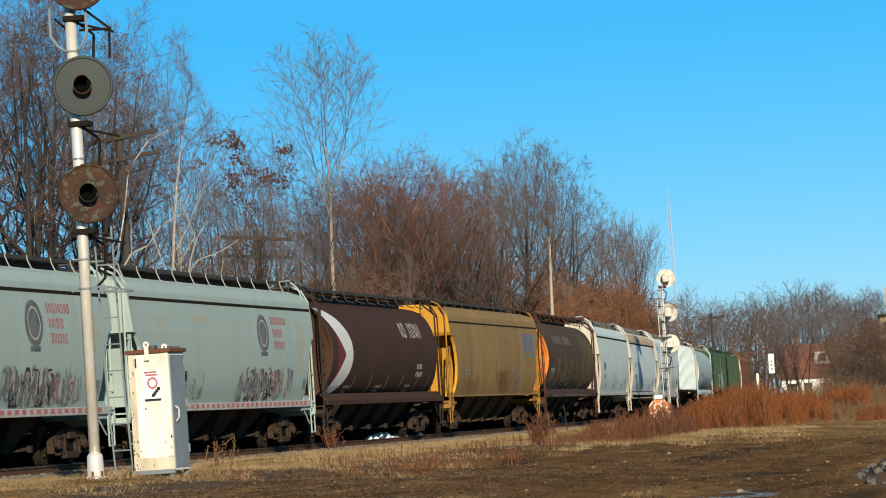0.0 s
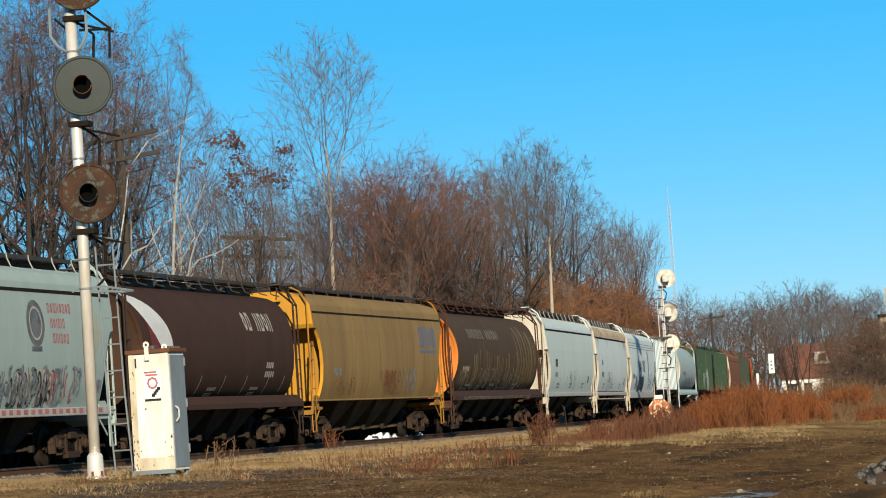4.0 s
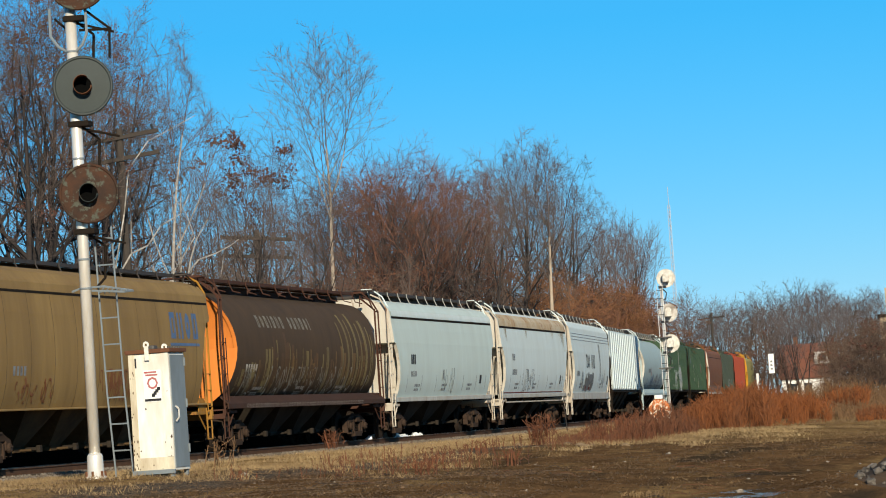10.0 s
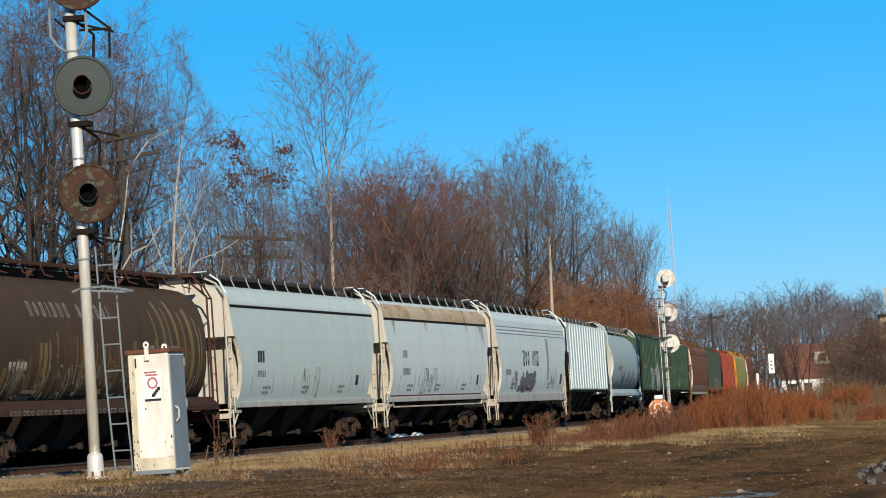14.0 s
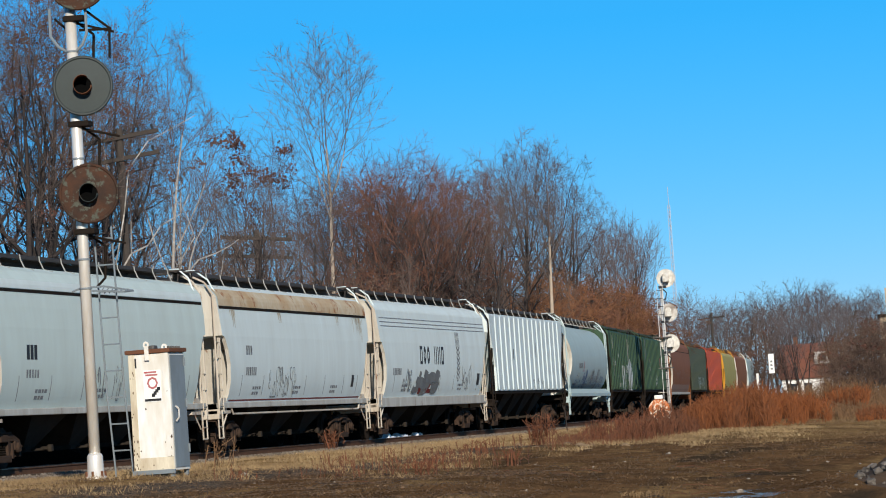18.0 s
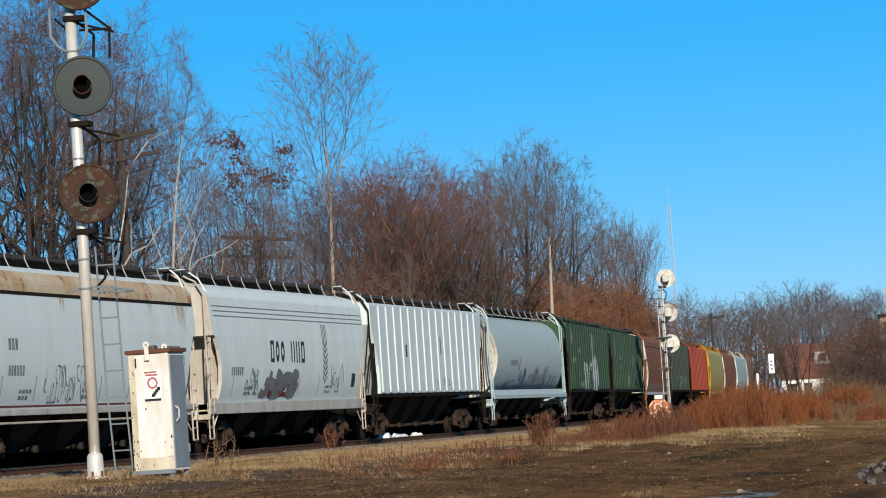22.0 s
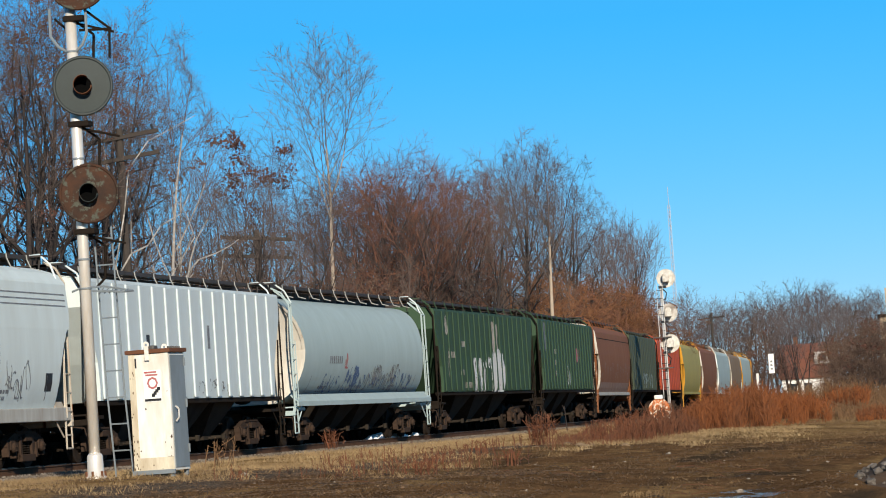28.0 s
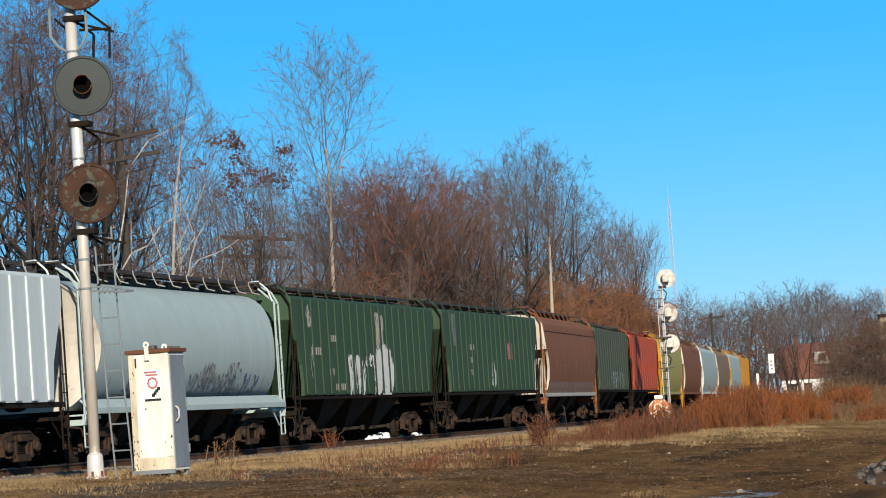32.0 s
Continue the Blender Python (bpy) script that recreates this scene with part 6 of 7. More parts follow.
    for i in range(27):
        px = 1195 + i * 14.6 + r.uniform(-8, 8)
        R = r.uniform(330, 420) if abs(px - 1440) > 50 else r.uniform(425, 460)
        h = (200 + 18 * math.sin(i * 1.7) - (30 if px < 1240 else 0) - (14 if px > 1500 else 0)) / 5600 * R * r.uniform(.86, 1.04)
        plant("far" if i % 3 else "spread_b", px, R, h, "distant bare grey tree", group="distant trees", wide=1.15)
    for i in range(42):
        px = 470 + i * 16.2 + r.uniform(-14, 14)
        R = r.uniform(152, 180) + max(0, px - 700) * .10
        top = np.interp(px, [470, 600, 800, 1000, 1150], [300, 290, 270, 265, 215]) * r.uniform(.68, 1.0)
        plant(("brush", "brush_b", "brush", "brush_c")[i % 4], px, R, top / 5600 * R, "leafless russet brush thicket", "brush", "brush along the track", wide=1.1)
    for px, R, h in ((1022, 190, 8.0), (1048, 196, 7.0), (905, 178, 8.5), (742, 166, 9.5)):
        plant("straight", px, R, h, "slender pale-barked bare tree in the thicket", rz=px * 1.7, wide=.7)
    for px, R, h in ((1424, 285, 8.6), (1404, 292, 7.4), (1478, 280, 8.0)):
        plant("far", px, R, h, "bare dark tree before the house", rz=px, wide=.9)
    for i in range(8):
        px = 598 + i * 26 + r.uniform(-8, 8)
        R = r.uniform(168, 182)
        plant(("brush_c", "brush_b")[i % 2], px, R, r.uniform(230, 330) / 5600 * R, "tall leafless reddish-brown brush", "brush", "brush along the track", wide=.8)
    for i in range(16):
        px = 1015 + i * 8.2 + r.uniform(-6, 6)
        R = r.uniform(206, 232)
        plant(("brush", "brush_c")[i % 2], px, R, r.uniform(175, 235) / 5600 * R, "leafless orange-brown brush thicket", "brush", "brush along the track", wide=1.1)
    for i in range(15):
        px = -30 + i * 36 + r.uniform(-14, 14)
        R = r.uniform(97, 118) + px * .05
        plant("brush_b" if i % 2 else "brush", px, R, (np.interp(px, [200, 330], [265, 360]) + r.uniform(-70, 30)) / 5600 * R, "leafless brown brush thicket", "brush", "brush along the track", wide=1.0)
    for px, R, h in ((1488, 225, 4.4), (1511, 205, 4.6), (1521, 222, 5.2), (1547, 208, 5.6), (1551, 230, 6), (1573, 204, 5.4), (1501, 235, 4.6), (1531, 215, 5), (1561, 210, 5.4), (1587, 215, 6), (1475, 250, 4), (1345, 300, 6), (1331, 310, 7.5), (1365, 290, 5)):
        plant("brush_b" if px % 2 else "brush", px, R, h, "leafless brown brush thicket", "brush", "brush along the track", wide=1.2)


def build_birch_limbs():
    t = thing("leaning_birch", pose(92.6, 30.9, gz(92.6, 30.9), 0, 0, 0), "leaning white birch with bare crooked limbs behind the train", "tree")
    base = Vector((92.6, 30.9, gz(92.6, 30.9)))
    for r0, pts in ((.09, ((92.6, 31.2, -.3), (92.2, 31.1, 3.2), (91.92, 30.98, 5.65), (92.02, 30.67, 6.15), (92.19, 30.17, 6.38), (92.32, 29.76, 6.96), (92.5, 29.19, 7.27), (92.6, 28.88, 7.86))),
                    (.08, ((94.2, 31.6, -.3), (94.3, 30.4, 4.2), (94.47, 29.62, 5.63), (94.56, 29.31, 5.96), (94.74, 28.74, 6.15), (94.86, 28.34, 6.34), (94.93, 28.09, 6.52))),
                    (.05, ((92.0, 30.4, 3.5), (91.8, 29.2, 5.6), (91.67, 28.5, 6.48), (91.61, 28.7, 7.19), (91.49, 29.07, 7.81), (91.57, 28.81, 8.57))),
                    (.07, ((92.6, 31.2, 3.0), (91.87, 31.13, 5.83), (91.98, 30.8, 7.37), (92.05, 30.59, 8.75), (92.25, 29.98, 9.58), (92.46, 29.34, 9.89), (92.7, 28.57, 10.28)))):
        bm = bmesh.new()
        n = len(pts) - 1
        for i, (a, b) in enumerate(zip(pts, pts[1:])):
            rod(bm, Vector(a) - base, Vector(b) - base, r0 * .45 * (1 - .7 * i / n), 7, r0 * .45 * (1 - .7 * (i + 1) / n))
        part("limb", bm, M_BIRCH, t, smooth=True)


def blade_mesh(name, base, height, lean, width, mat, seed):
    """Thin tapering blades; base (n,3)."""
    r = np.random.default_rng(seed)
    n = len(base)
    a = r.uniform(0, 2 * np.pi, n)
    side = np.stack([np.cos(a), np.sin(a), np.zeros(n)], 1) * width[:, None]
    b = r.uniform(0, 2 * np.pi, n)
    out = np.stack([np.cos(b), np.sin(b), np.zeros(n)], 1) * (lean * height)[:, None]
    mid = base + out * .35 + np.array([0, 0, 1.0]) * (height * .6)[:, None]
    tip = base + out + np.array([0, 0, 1.0]) * height[:, None]
    v = np.stack([base - side, base + side, mid + side * .7, mid - side * .7, tip], 1).reshape(-1, 3)
    i = np.arange(n)[:, None] * 5
    faces = (i + np.array([0, 1, 2, 3])).tolist() + (i + np.array([3, 2, 4])).tolist()
    return mesh_of(name, v, faces, mat)


def scatter(seed, n, x0, x1, d0, d1, power=1.0):
    r = np.random.default_rng(seed)
    x = x0 + (x1 - x0) * r.uniform(0, 1, n) ** power
    d = r.uniform(d0, d1, n)
    y = track_y(x) - d
    return np.stack([x, y, ground_z(x, y) - .01], 1), d, r


def clumpy(p, r, scale, cut):
    f = np.sin(p[:, 0] * scale + 2 * np.sin(p[:, 1] * scale * .7)) * np.sin(p[:, 1] * scale * 1.3 + 1.7 * np.sin(p[:, 0] * scale * .6)) + r.normal(0, .35, len(p))
    return f > cut


def build_grass():
    p, d, r = scatter(1, 230000, 42, 170, 2.7, 11.6, 1.7)
    keep = clumpy(p, r, 1.1, -.25) & (r.uniform(0, 1, len(p)) < np.interp(d, [2.7, 3.4, 9.8, 10.8, 11.6], [.3, 1, 1, .4, .05]))
    keep &= r.uniform(0, 1, len(p)) < np.interp(p[:, 0] + (d - 9) * .8, [41, 45, 50], [.2, .6, 1])
    p, d = p[keep], d[keep]
    n = len(p)
    h = r.uniform(.03, .12, n) * np.interp(d, [2.7, 4, 12], [.6, 1, .75])
    tagged(new("dry_grass", blade_mesh("dry_grass", p, h, r.uniform(.3, 1.4, n), r.uniform(.003, .007, n), M_STRAW, 2)), "short straw-coloured dry grass beside the track", "grass", kind="stuff")
    # open ground far off to the near side
    r = np.random.default_rng(3)
    px, R = r.uniform(1050, 1620, 150000), r.uniform(62, 150, 150000)
    x, y = R * np.cos(np.radians(20.984 - .01017 * px)), R * np.sin(np.radians(20.984 - .01017 * px))
    p = np.stack([x, y, ground_z(x, y) - .01], 1)
    keep = clumpy(p, r, .45, .35) & (r.uniform(0, 1, len(p)) < np.interp(R, [70, 84, 110, 150], [.02, .7, .8, .3]))
    off = R - np.interp(px, [1050, 1250, 1440], [83, 87, 92]) - 2 * np.sin(px * .03) - 2 * np.sin(px * .05)
    band = (r.uniform(0, 1, len(p)) < np.interp(off, [-15, -10, -5, 6, 9], [0, .6, 1, .9, 0]) * np.interp(px, [1130, 1190, 1390, 1455], [.3, 1, 1, 0])) & clumpy(p, r, .8, -.55)
    q = p[band]
    n = len(q)
    tagged(new("dry_grass", blade_mesh("dry_grass", q, r.uniform(.03, .12, n), r.uniform(.6, 2.4, n), r.uniform(.005, .01, n), M_STRAW, 6)), "golden dry grass at the foot of the weeds", "grass", kind="stuff")
    p = p[keep]
    n = len(p)
    tagged(new("field_grass", blade_mesh("field_grass", p, r.uniform(.02, .08, n), r.uniform(.6, 2.2, n), r.uniform(.005, .011, n), M_DULLSTRAW, 4)), "tufts of tan dry grass on open ground", "grass", kind="stuff")


def weed_mesh(name, base, height, mat, seed, arms=6, width=.007):
    """Upright dry stalks with side sprays."""
    r = np.random.default_rng(seed)
    n = len(base)
    lean = r.normal(0, .16, (n, 3))
    lean[:, 2] = 1
    tip = base + lean * height[:, None]
    A, B, W = [base], [tip], [np.full(n, width * 1.3)]
    for k in range(arms):
        f = r.uniform(.3, .98, n)[:, None]
        s = base + (tip - base) * f
        o = r.normal(0, .5, (n, 3))
        o[:, 2] = r.uniform(.4, 1.0, n)
        A.append(s)
        B.append(s + o * (height * r.uniform(.14, .3, n))[:, None])
        W.append(np.full(n, width))
    a, b, w = np.concatenate(A), np.concatenate(B), np.concatenate(W)
    v, f = tube_set((a, b, w, w * .6), 2)
    return mesh_of(name, v, f.tolist(), mat)


def build_weeds():
    r = np.random.default_rng(9)

    def bank(n, p0, p1, near, deep, mat, name, label, tall, seed, arms=8, width=.008, cut=-.75, power=1.0):
        px = p0 + (p1 - p0) * r.uniform(0, 1, n) ** power
        R = near(px) + deep * r.uniform(0, 1, n)
        x, y = R * np.cos(np.radians(20.984 - .01017 * px)), R * np.sin(np.radians(20.984 - .01017 * px))
        p = np.stack([x, y, ground_z(x, y) - .02], 1)
        k = clumpy(p, r, .4, cut) & (track_y(x) - y > 2.4)
        p, px = p[k], px[k]
        swell = .8 + .25 * np.sin(p[:, 0] * .35 + 1.5 * np.sin(p[:, 1] * .8)) + .25 * np.sin(p[:, 1] * 1.7 + p[:, 0] * .22)
        h = tall(px) * r.uniform(.35, 1.2, len(p)) * np.clip(swell, .35, 1.25)
        tagged(new(name, weed_mesh(name, p, h, mat, seed, arms, width)), label, "weeds", kind="stuff")

    bank(9500, 1205, 1470, lambda q: np.interp(q, [1205, 1300, 1475], [97, 93, 112]) + 5 * np.sin(q * .11) + 3 * np.sin(q * .29 + 1), 42, M_WEED, "russet_weeds", "thick bank of russet dry weeds",
         lambda q: np.interp(q, [1205, 1240, 1290, 1340, 1390, 1430, 1470], [.3, .6, .85, 1.05, .95, .75, .35]), 5, 9, .0075)
    bank(1300, 1180, 1460, lambda q: np.interp(q, [1180, 1300, 1460], [86, 87, 98]), 12, M_WEED, "russet_weeds", "thin fringe of short russet weeds in the straw", lambda q: q * 0 + .32, 53, 7, .0065, .15)
    bank(1700, 1460, 1535, lambda q: q * 0 + 150, 25, M_WEED, "russet_weeds", "patch of russet weeds before the house", lambda q: q * 0 + .85, 51, 8, .011)
    bank(3600, 1375, 1640, lambda q: q * 0 + 160, 40, M_DULLWEED, "brown_weeds", "tall dull brown weeds before the house", lambda q: np.interp(q, [1375, 1410, 1640], [.7, 1.15, 1.2]), 16, 8, .011)
    bank(1400, 1515, 1640, lambda q: q * 0 + 100, 14, M_WEED, "russet_weeds", "low patch of russet weeds on rough ground", lambda q: q * 0 + .38, 52)
    bank(5200, 1400, 1650, lambda q: q * 0 + 112, 80, M_DULLWEED, "brown_weeds", "dull brown dry weeds on rough ground", lambda q: np.interp(q, [1400, 1480, 1650], [.25, .4, .5]), 15)
    # reddish stalks between the dirt and the track
    bank(2600, 985, 1235, lambda q: np.interp(q, [985, 1235], [67, 82]), 12, M_WEED2, "weed_stalks", "thicket of reddish-brown weed stalks by the track", lambda q: np.interp(q, [985, 1100, 1190, 1235], [.35, .55, .65, .35]), 6, 7, .006, .0)
    bank(420, 560, 985, lambda q: np.interp(q, [560, 985], [56, 66]), 8, M_WEED2, "weed_stalks", "sparse reddish-brown weed stalks", lambda q: q * 0 + .26, 61, 5, .006, 0.1)
    # reddish stems where the gravel meets the dirt
    p, d, q = scatter(71, 2200, 46, 78, 11.5, 13.7)
    p = p[clumpy(p, q, .9, .25)]
    tagged(new("weed_stalks", weed_mesh("weed_stalks", p, q.uniform(.04, .24, len(p)), M_WEED2, 72, 5, .0055)), "low reddish dead stems along the edge of the dirt", "weeds", kind="stuff")
    p, d, q = scatter(73, 26000, 45, 84, 10.8, 14.2)
    p = p[clumpy(p, q, .9, .5)]
    n = len(p)
    tagged(new("dead_grass", blade_mesh("dead_grass", p, q.uniform(.03, .14, n), q.uniform(.5, 2.0, n), q.uniform(.003, .007, n), M_STRAW, 74)), "tufts of straw along the edge of the dirt", "grass", kind="stuff")
    # single dead plants by the rail
    for px, R, hh, cnt, lab in ((383, 66, .55, 14, "dead brown weed beside the rail"), (585, 92, .5, 26, "tangle of dead brown stems by the rail"), (957, 72, .72, 46, "clump of red dead stems"), (748, 50, .32, 16, "low clump of red dead stems"),
                                (848, 63, .3, 22, "low tuft of dead stems"), (902, 57, .28, 20, "low tuft of dead stems"), (1105, 84, .6, 30, "clump of red dead stems"), (1055, 78, .6, 34, "clump of red dead stems"), (1125, 39.5, .08, 90, "matted clump of dead grass roots on the dirt")):
        x, y = polar(px, R)
        rr = np.random.default_rng(int(px))
        base = np.stack([rr.normal(0, .16, cnt), rr.normal(0, .16, cnt), np.zeros(cnt) - .02], 1)
        me = weed_mesh("dead_weed", base, rr.uniform(.5, 1.1, cnt) * hh, (M_DULLSTRAW if "matted" in lab else M_DULLWEED if px == 383 else M_WEED2), int(px), 8, .008)
        ob = tagged(new("dead_weed", me), lab, "weed", "dead weeds", "stuff")
        ob.location = (x, y, gz(x, y))


def rock(name, c, size, seed, mat, label="", group="", flat=.6):
    r = np.random.default_rng(seed)
    bm = bmesh.new()
    bmesh.ops.create_icosphere(bm, subdivisions=2, radius=1.0)
    ph = r.uniform(0, 6, 6)
    for v in bm.verts:
        q = v.co.normalized()
        k = 1 + .22 * math.sin(3.1 * q.x + ph[0]) * math.sin(2.7 * q.y + ph[1]) + .16 * math.sin(5 * q.z + ph[2] + 2 * q.x) + .1 * math.sin(7 * q.y + ph[3])
        v.co = Vector((q.x * k * size, q.y * k * size * 1.15, q.z * k * size * flat))
    me = bpy.data.meshes.new(name)
    bm.to_mesh(me)
    bm.free()
    me.materials.append(mat)
    ob = new(name, me)
    ob.location = c
    ob.rotation_euler.z = ph[4]
    return tagged(ob, label, "rock" if "rock" in name or "stone" in name else ("earth" if "earth" in name else "litter"), group)


def build_clutter():
    r = np.random.default_rng(12)
    # mound of dug earth at the edge of the dirt, with broken rock in it
    def swell(x, y):
        rise = min(1, max(0, (4.02 + (x - 40) * .09 - y) / .6))
        return .3 * rise * rise * (3 - 2 * rise) * math.exp(-((x - 41.8) / 1.7) ** 2) * (1 + .22 * math.sin(x * 5.1 + y * 3) + .16 * math.sin(y * 9 - x * 4) + .1 * math.sin(x * 17 + y * 13))

    bm = bmesh.new()
    rows = [[bm.verts.new((x, y, gz(x, y) + swell(x, y) + .02 * math.sin(x * 31) * math.sin(y * 37) - .015)) for y in np.linspace(2.2, 4.5, 56).tolist()] for x in np.linspace(37.4, 46.2, 120).tolist()]
    for p, q in zip(rows, rows[1:]):
        for k in range(55):
            bm.faces.new((p[k], q[k], q[k + 1], p[k + 1]))
    tagged(part("earth_mound", bm, M_CLOD, smooth=True), "low mound of dug brown earth on open ground", "earth", kind="stuff")
    for i in range(120):
        x, y = r.uniform(39.0, 44.8), 3.95 - r.uniform(0, 1) ** .8 * 1.25
        y += (x - 40) * .09
        s = r.uniform(.02, .08)
        rock("rock", (x, y, gz(x, y) + swell(x, y) + s * .25), s, i, M_RUBBLE, "broken grey rock in a heap on the dirt", "heap of broken rock", .8)
    # lumps of dug earth
    for i in range(16):
        x, y = polar(r.uniform(890, 1120), r.uniform(64, 73))
        s = r.uniform(.05, .14)
        rock("earth_lump", (x, y, gz(x, y) + s * .1), s, 500 + i, M_LUMP, "pale dry lump of dug earth", "lumps of dug earth", .45)
    # scattered stones
    for i in range(60):
        px, R = r.uniform(250, 1540), r.uniform(37, 60)
        x, y = polar(px, R)
        s = r.uniform(.012, .03) if i % 9 else r.uniform(.03, .06)
        rock("stone", (x, y, gz(x, y) + s * .2), s, 100 + i, M_STONE, "small pale stone lying on brown earth", "stones on the dirt")
    # ballast
    n = 9000
    p, d, rr = scatter(21, n, 44, 130, 1.7, 4.6, 1.6)
    t = np.array([[1, 0, -.5], [-.5, .87, -.5], [-.5, -.87, -.5], [0, 0, .7]])
    a = rr.uniform(0, 6.28, n)
    s = rr.uniform(.02, .05, n)
    ca, sa = np.cos(a), np.sin(a)
    v = np.stack([np.stack([(t[j, 0] * ca - t[j, 1] * sa) * s, (t[j, 0] * sa + t[j, 1] * ca) * s, t[j, 2] * s], 1) for j in range(4)], 1) + p[:, None, :] + np.array([0, 0, .02])
    i = np.arange(n)[:, None] * 4
    f = np.concatenate([i + np.array([0, 1, 3]), i + np.array([1, 2, 3]), i + np.array([2, 0, 3])])
    tagged(new("ballast", mesh_of("ballast", v.reshape(-1, 3), f.tolist(), M_GRAVEL)), "crushed brownish stone ballast along the rail", "ballast", kind="stuff")
    # crumpled white sheet between the rails, with scraps at its ends
    bm = bmesh.new()
    box(bm, -2.1, 2.1, -.14, .14, -.17, .09, .05)
    bmesh.ops.subdivide_edges(bm, edges=[e for e in bm.edges if e.calc_length() > 1], cuts=26)
    for v in bm.verts:
        x = v.co.x
        v.co += Vector((.04 * math.sin(x * 9 + v.co.z * 20), .04 * math.sin(x * 7 + v.co.z * 9), (.06 * math.sin(x * 5.3) + .05 * math.sin(x * 11 + v.co.y * 13) + .03 * math.sin(x * 23) - .22 * max(0, math.sin(x * 4.1 + 1)) ** .5) * (v.co.z > 0)))
    o = part("plastic_sheet", bm, M_LOOSE)
    o.location = beside(102.2, .46)
    tagged(o, "long crumpled white plastic sheet lying between the rails", "litter")
    for i, (at, hgt) in enumerate(((98.9, .12), (99.6, .15), (105.2, .14), (106.0, .1))):
        rock("crumpled_litter", beside(at, .5, -.02), hgt, 300 + i, M_LOOSE, "crumpled white plastic scrap beside the rail", "white litter by the rail", 1.0)
    # crumbs of earth
    n = 15000
    px, R = r.uniform(-50, 1620, n), r.uniform(33, 75, n)
    x, y = R * np.cos(np.radians(20.984 - .01017 * px)), R * np.sin(np.radians(20.984 - .01017 * px))
    p = np.stack([x, y, ground_z(x, y)], 1)
    p = p[(track_y(x) - y > 9.0) & (ground_z(x, y) > PUDDLE_Z + .02)]
    n = len(p)
    a, s = r.uniform(0, 6.28, n), r.uniform(.006, .02, n) * r.choice([1, 1, 1, 2.2], n)
    ca, sa = np.cos(a), np.sin(a)
    v = np.stack([np.stack([(t[j, 0] * ca - t[j, 1] * sa) * s * 1.4, (t[j, 0] * sa + t[j, 1] * ca) * s, t[j, 2] * s], 1) for j in range(4)], 1) + p[:, None, :]
    i = np.arange(n)[:, None] * 4
    f = np.concatenate([i + np.array([0, 1, 3]), i + np.array([1, 2, 3]), i + np.array([2, 0, 3])])
    tagged(new("earth_clods", mesh_of("earth_clods", v.reshape(-1, 3), f.tolist(), M_CLOD)), "crumbly brown earth clods on the dirt", "clods", kind="stuff")
    def leaves(n, p0, p1, r0, r1, cut, size, mat, name, label, dmin=4.0):
        px, R = r.uniform(p0, p1, n), r.uniform(r0, r1, n)
        x, y = R * np.cos(np.radians(20.984 - .01017 * px)), R * np.sin(np.radians(20.984 - .01017 * px))
        p = np.stack([x, y, ground_z(x, y) + .01], 1)
        p = p[(track_y(x) - y > dmin) & (ground_z(x, y) > PUDDLE_Z + .01) & clumpy(p, r, .6, cut)]
        k = len(p)
        u, w = r.normal(0, size, (k, 3)) * [1, 1, .5], r.normal(0, size * .7, (k, 3)) * [1, 1, .6]
        v = np.stack([p - u, p + w, p + u, p - w], 1).reshape(-1, 3)
        tagged(new(name, mesh_of(name, v, (np.arange(k)[:, None] * 4 + np.arange(4)).tolist(), mat)), label, "leaf litter", kind="stuff")

    leaves(4200, -50, 1620, 34, 90, .25, .016, M_LITTER, "leaf_litter", "scattered tan fallen leaves on the earth")
    leaves(15000, -60, 960, 38, 54, -.4, .0105, M_LITTER, "leaf_litter", "matted tan leaves and dead grass by the track", 5.5)
    leaves(22000, -60, 1000, 37, 56, -.7, .0115, M_DUFFLEAF, "leaf_litter", "dark brown rotting leaves by the track", 5.5)
    leaves(9000, 850, 1620, 36, 66, -.2, .012, M_DUFFLEAF, "leaf_litter", "dark brown rotting leaves on the dirt", 8.0)
    n = 26000
    px, R = r.uniform(-60, 1600, n), r.uniform(37, 66, n)
    x, y = R * np.cos(np.radians(20.984 - .01017 * px)), R * np.sin(np.radians(20.984 - .01017 * px))
    p = np.stack([x, y, ground_z(x, y) - .005], 1)
    p = p[(track_y(x) - y > 8.5) & (ground_z(x, y) > PUDDLE_Z + .03) & clumpy(p, r, .8, .55)]
    n = len(p)
    tagged(new("dead_grass", blade_mesh("dead_grass", p, r.uniform(.015, .05, n), r.uniform(.6, 2.4, n), r.uniform(.003, .007, n), M_DULLSTRAW, 44)), "sparse flattened dead grass on the dirt", "grass", kind="stuff")
    # straws and sticks on the dirt
    for i in range(40):
        px, R = r.uniform(300, 1400), r.uniform(38, 58)
        x, y = polar(px, R)
        a, L = r.uniform(0, 3.14), r.uniform(.15, .6)
        bm = bmesh.new()
        b2 = Vector((x + L * math.cos(a), y + L * math.sin(a), 0))
        b2.z = gz(b2.x, b2.y) + .02
        mid = (Vector((x, y, gz(x, y) + .02)) + b2) / 2 + Vector((r.normal(0, .04), r.normal(0, .04), .03))
        pipe(bm, [(x, y, gz(x, y) + .01), mid, b2], .004, 4)
        ob = part("stick", bm, M_WEED2 if i % 3 else M_BARK)
        tagged(ob, "dry fallen stick on brown earth", "stick", "sticks on the dirt")
    # standing water fills the low places of the rutted dirt
    rim = [(PUDDLE[0] + 1.12 * PUDDLE[2] * math.cos(a * .157), PUDDLE[1] + 1.12 * PUDDLE[3] * math.sin(a * .157), PUDDLE_Z) for a in range(40)]
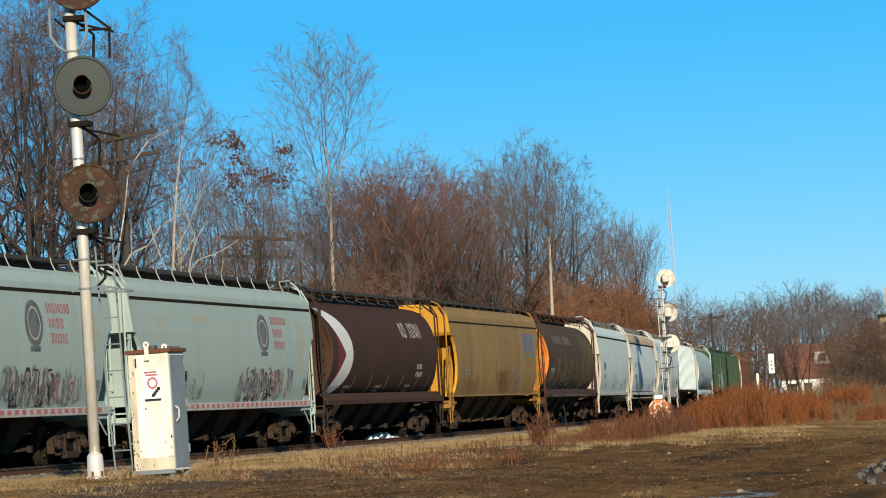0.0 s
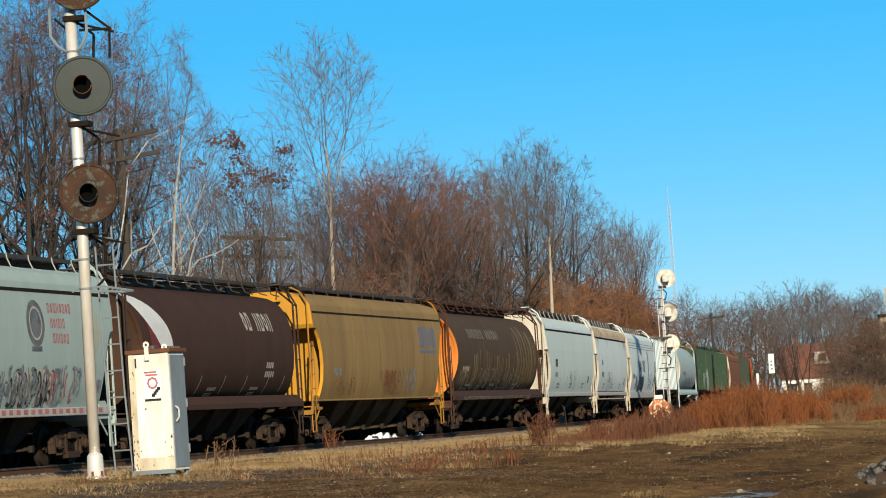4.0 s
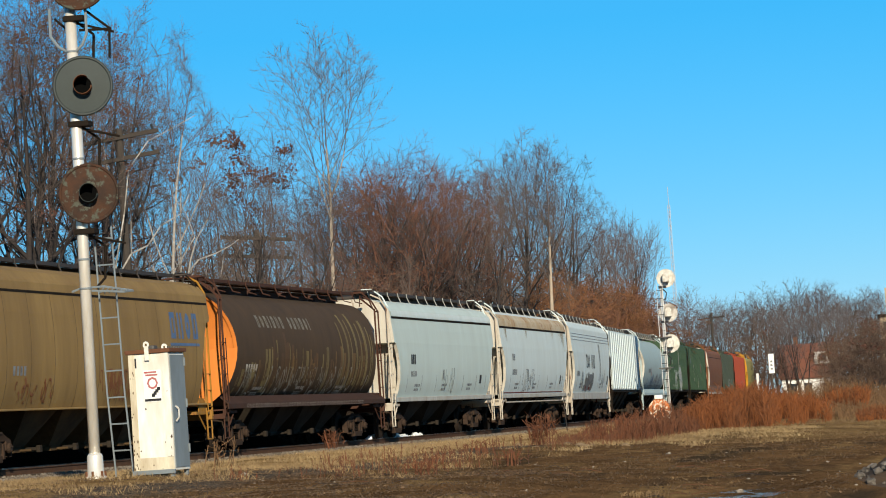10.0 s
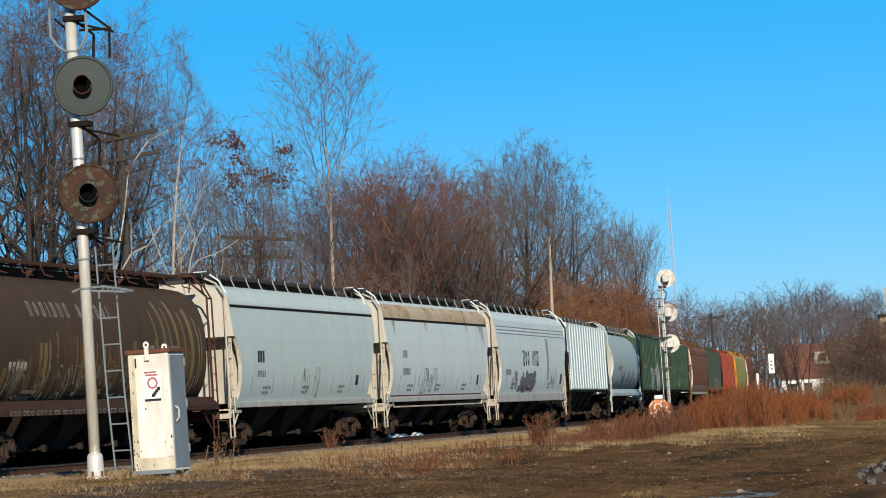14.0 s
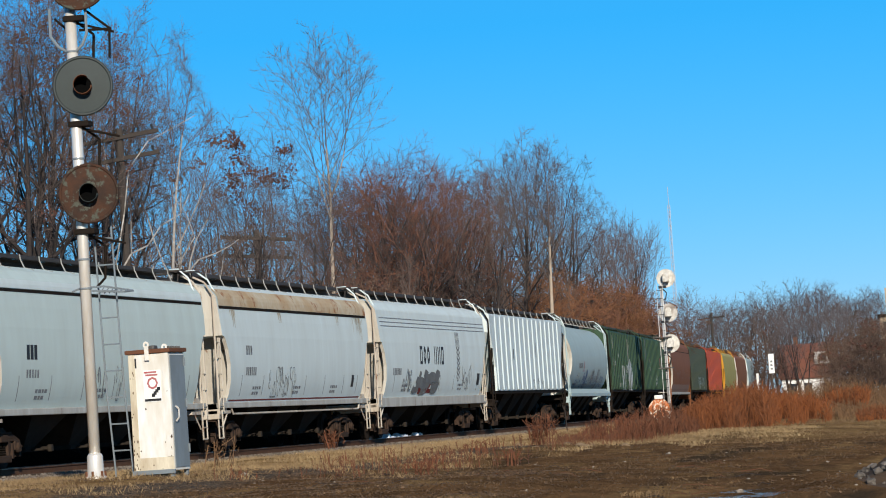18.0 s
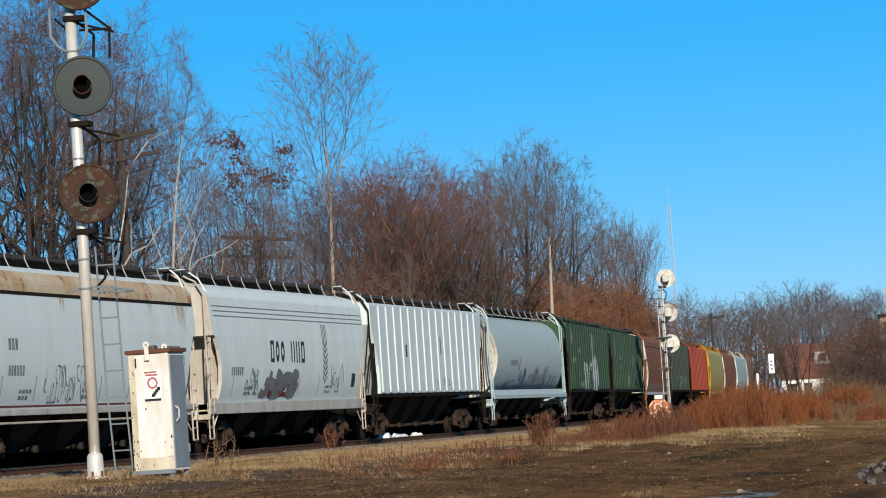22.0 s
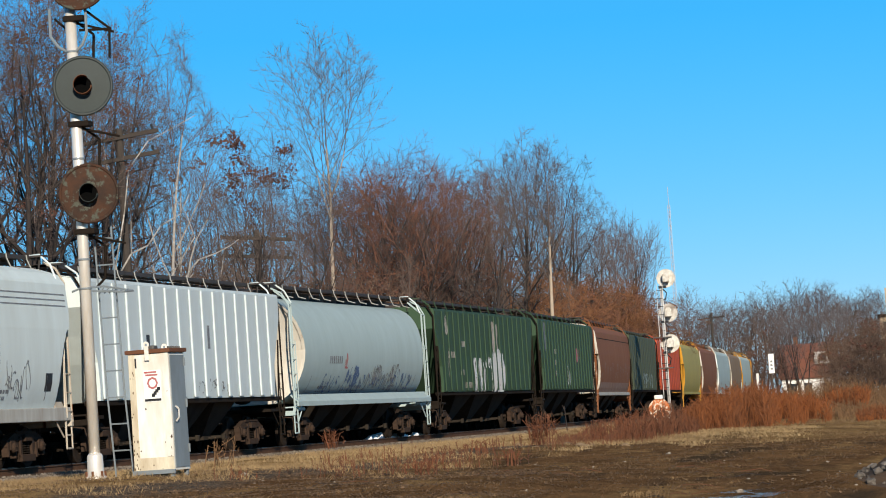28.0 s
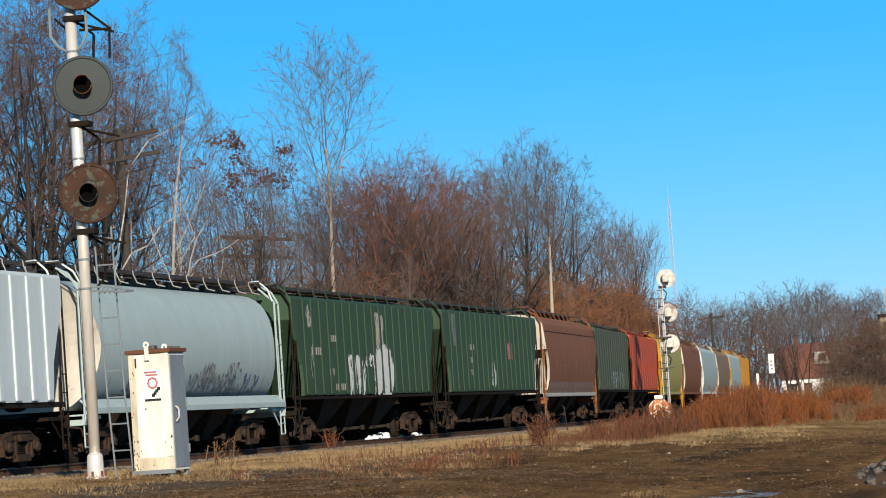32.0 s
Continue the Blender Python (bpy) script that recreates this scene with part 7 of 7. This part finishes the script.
    ob = new("puddle", mesh_of("puddle", rim, [tuple(range(40))], M_WATER))
    tagged(ob, "shallow muddy puddle reflecting the train and sky", "puddle", kind="structure")


# ---------------------------------------------------------------- poles, tower, houses
def build_poles():
    for px, R, h, arms, tilt, lab in ((243, 100, 9.7, (8.72, 9.4), -.12, "weathered utility pole with two crossarms"), (475, 112, 6.8, (5.85, 6.5), .1, "old low telegraph pole with two crossarms"), (1272, 300, 9.2, (8.7,), -.05, "distant utility pole with one crossarm")):
        x, y = polar(px, R)
        t = thing("utility_pole", pose(x, y, gz(x, y), 0, 0, 8), lab, "utility pole", "utility poles")
        bm = bmesh.new()
        rod(bm, (0, 0, -.3), (0, 0, h), .16, 10, .12)
        part("pole", bm, M_WOOD, t)
        for z in arms:
            bm = bmesh.new()
            box(bm, -.19, -.08, -1.28, 1.28, -.065, .065, .01)
            arm = part("crossarm", bm, M_WOOD, t)
            arm.rotation_euler.x = tilt
            arm.location.z = z
            for i in range(6):
                bm = bmesh.new()
                yy = -1.1 + i * .44
                lathe(bm, [(.02, 0), (.04, .05), (.035, .11), (.05, .13), (.03, .17)], 8, Matrix.Translation((-.15, yy, .06)))
                part("insulator", bm, M_BLACK, arm)
    x, y = polar(1211, 700)
    t = thing("radio_tower", pose(x, y, -1, 0, 0, 0), "tall thin grey lattice radio tower far behind the trees", "radio tower")
    legs = [(.6 * math.cos(a), .6 * math.sin(a)) for a in (0, 2.094, 4.189)]
    for i in range(3):
        bm = bmesh.new()
        rod(bm, (legs[i][0], legs[i][1], 0), (legs[i][0] * .5, legs[i][1] * .5, 46), .05, 4)
        part("leg", bm, M_PALETOWER, t)
    for i in range(46):
        bm = bmesh.new()
        k = 1 - .5 * i / 46
        for a in range(3):
            b = (a + 1) % 3
            rod(bm, (legs[a][0] * k, legs[a][1] * k, i), (legs[b][0] * k, legs[b][1] * k, i + 1), .03, 3)
        part("brace", bm, M_PALETOWER, t)
    bm = bmesh.new()
    rod(bm, (0, 0, 46), (0, 0, 50), .06, 4)
    part("antenna", bm, M_PALETOWER, t)
    # trackside sign and marker post
    x, y = polar(1372, 220)
    t = thing("trackside_sign", pose(x, y, gz(x, y), 0, 0, 0), "tall narrow white sign board with dark marks", "sign")
    bm = bmesh.new()
    box(bm, -.02, .02, -.19, .19, 2.5, 3.85, .01)
    part("board", bm, M_SIGN, t)
    bm = bmesh.new()
    rod(bm, (.05, 0, -.2), (.05, 0, 3.7), .04, 8)
    part("post", bm, M_GALV, t)
    for i in range(3):
        bm = bmesh.new()
        box(bm, -.026, -.021, -.07, .07, 2.75 + i * .25, 2.88 + i * .25)
        part("sign_bar", bm, M_INK, t)
    x, y = polar(1346, 225)
    t = thing("marker_post", pose(x, y, gz(x, y), 0, 0, 0), "short white-topped wooden marker post", "post")
    bm = bmesh.new()
    box(bm, -.08, .08, -.08, .08, -.2, 2.6, .01)
    part("post", bm, M_WALL, t)
    # stick beside the track
    x, y = polar(1004, 104)
    bm = bmesh.new()
    rod(bm, (x, y, gz(x, y) - .1), (x - .03, y + .05, gz(x, y) + .95), .022, 5, .014)
    rod(bm, (x - .02, y + .03, gz(x, y) + .72), (x, y + .12, gz(x, y) + 1.0), .012, 4)
    tagged(part("forked_stake", bm, M_BARK), "thin forked wooden stake in the weeds", "stake")


def build_houses():
    x, y = polar(1437, 400)
    h = thing("house", pose(x, y, -1, 0, 0, 6), "small white house with steep brown shingled roof and dormer", "house")
    L, D, eave, ridge = 3.4, 3.0, 4.2, 8.1
    bm = bmesh.new()
    box(bm, -D, D, -L, L, -.2, eave)
    vs = [bm.verts.new(p) for p in ((-D, -L, eave), (D, -L, eave), (0, -L, ridge - .1), (-D, L, eave), (D, L, eave), (0, L, ridge - .1))]
    bm.faces.new((vs[0], vs[1], vs[2]))
    bm.faces.new((vs[3], vs[5], vs[4]))
    part("wall", bm, M_WALL, h)
    bm = bmesh.new()
    for sx in (-1, 1):
        v = [bm.verts.new(p) for p in ((sx * (D + .35), -L - .3, eave - .35), (sx * (D + .35), L + .3, eave - .35), (0, L + .3, ridge), (0, -L - .3, ridge), (sx * (D + .35), -L - .3, eave - .2), (sx * (D + .35), L + .3, eave - .2), (0, L + .3, ridge + .15), (0, -L - .3, ridge + .15))]
        for f in ((0, 1, 2, 3), (4, 5, 6, 7), (0, 1, 5, 4), (1, 2, 6, 5), (3, 0, 4, 7)):
            bm.faces.new([v[i] for i in f])
    roof = part("roof", bm, M_ROOF, h)
    bm = bmesh.new()
    box(bm, .2, .7, 1.2, 1.7, ridge - .6, ridge + 1.0)
    part("chimney", bm, M_RUSTY, roof)
    bm = bmesh.new()
    box(bm, -2.3, -.4, -2.6, -.8, 5.6, 7.1)
    part("dormer", bm, M_WALL, h)
    bm = bmesh.new()
    box(bm, -2.34, -2.31, -2.2, -1.3, 5.9, 6.8)
    part("window", bm, M_GLASS, h)
    for yy in (-2.2, .2, 2.2):
        bm = bmesh.new()
        box(bm, -D - .05, -D - .02, yy - .5, yy + .5, 1.9, 3.3)
        part("window", bm, M_GLASS, h)
    x, y = polar(1604, 300)
    b = thing("brick_building", pose(x, y, -1, 0, 0, 4), "tan flat-roofed building with a square chimney", "building")
    bm = bmesh.new()
    box(bm, -3, 3, -2, 1.9, -.2, 8.4)
    part("wall", bm, M_TANWALL, b)
    bm = bmesh.new()
    box(bm, -3.2, 3.2, -2.2, 2.1, 8.4, 8.7)
    part("roof", bm, M_STEEL, b)
    bm = bmesh.new()
    box(bm, -1, .2, .3, 1.3, 8.7, 11.2)
    part("chimney", bm, M_TANWALL, b)
    for zz in (6.8, 4.4):
        bm = bmesh.new()
        box(bm, -3.04, -3.01, .5, 1.6, zz, zz + 1.2)
        part("window", bm, M_GLASS, b)


def build_ties(t):
    bm = bmesh.new()
    box(bm, -.12, .12, -1.3, 1.3, -.34, -.148, .012)
    me = bpy.data.meshes.new("tie")
    bm.to_mesh(me)
    bm.free()
    me.materials.append(M_TIE)
    for i in range(290):
        x, y, h = track(50 + i * .55)
        o = part("tie", me, M_TIE, t)
        o.location = (x, y, 0)
        o.rotation_euler.z = h


def build_all():
    build_ground()
    t = build_track()
    build_train()
    build_near_signal()
    build_case()
    build_far_signal()
    build_trees()
    build_birch_limbs()
    build_poles()
    build_houses()
    build_grass()
    build_weeds()
    build_clutter()
    build_ties(t)


build_all()
motions()
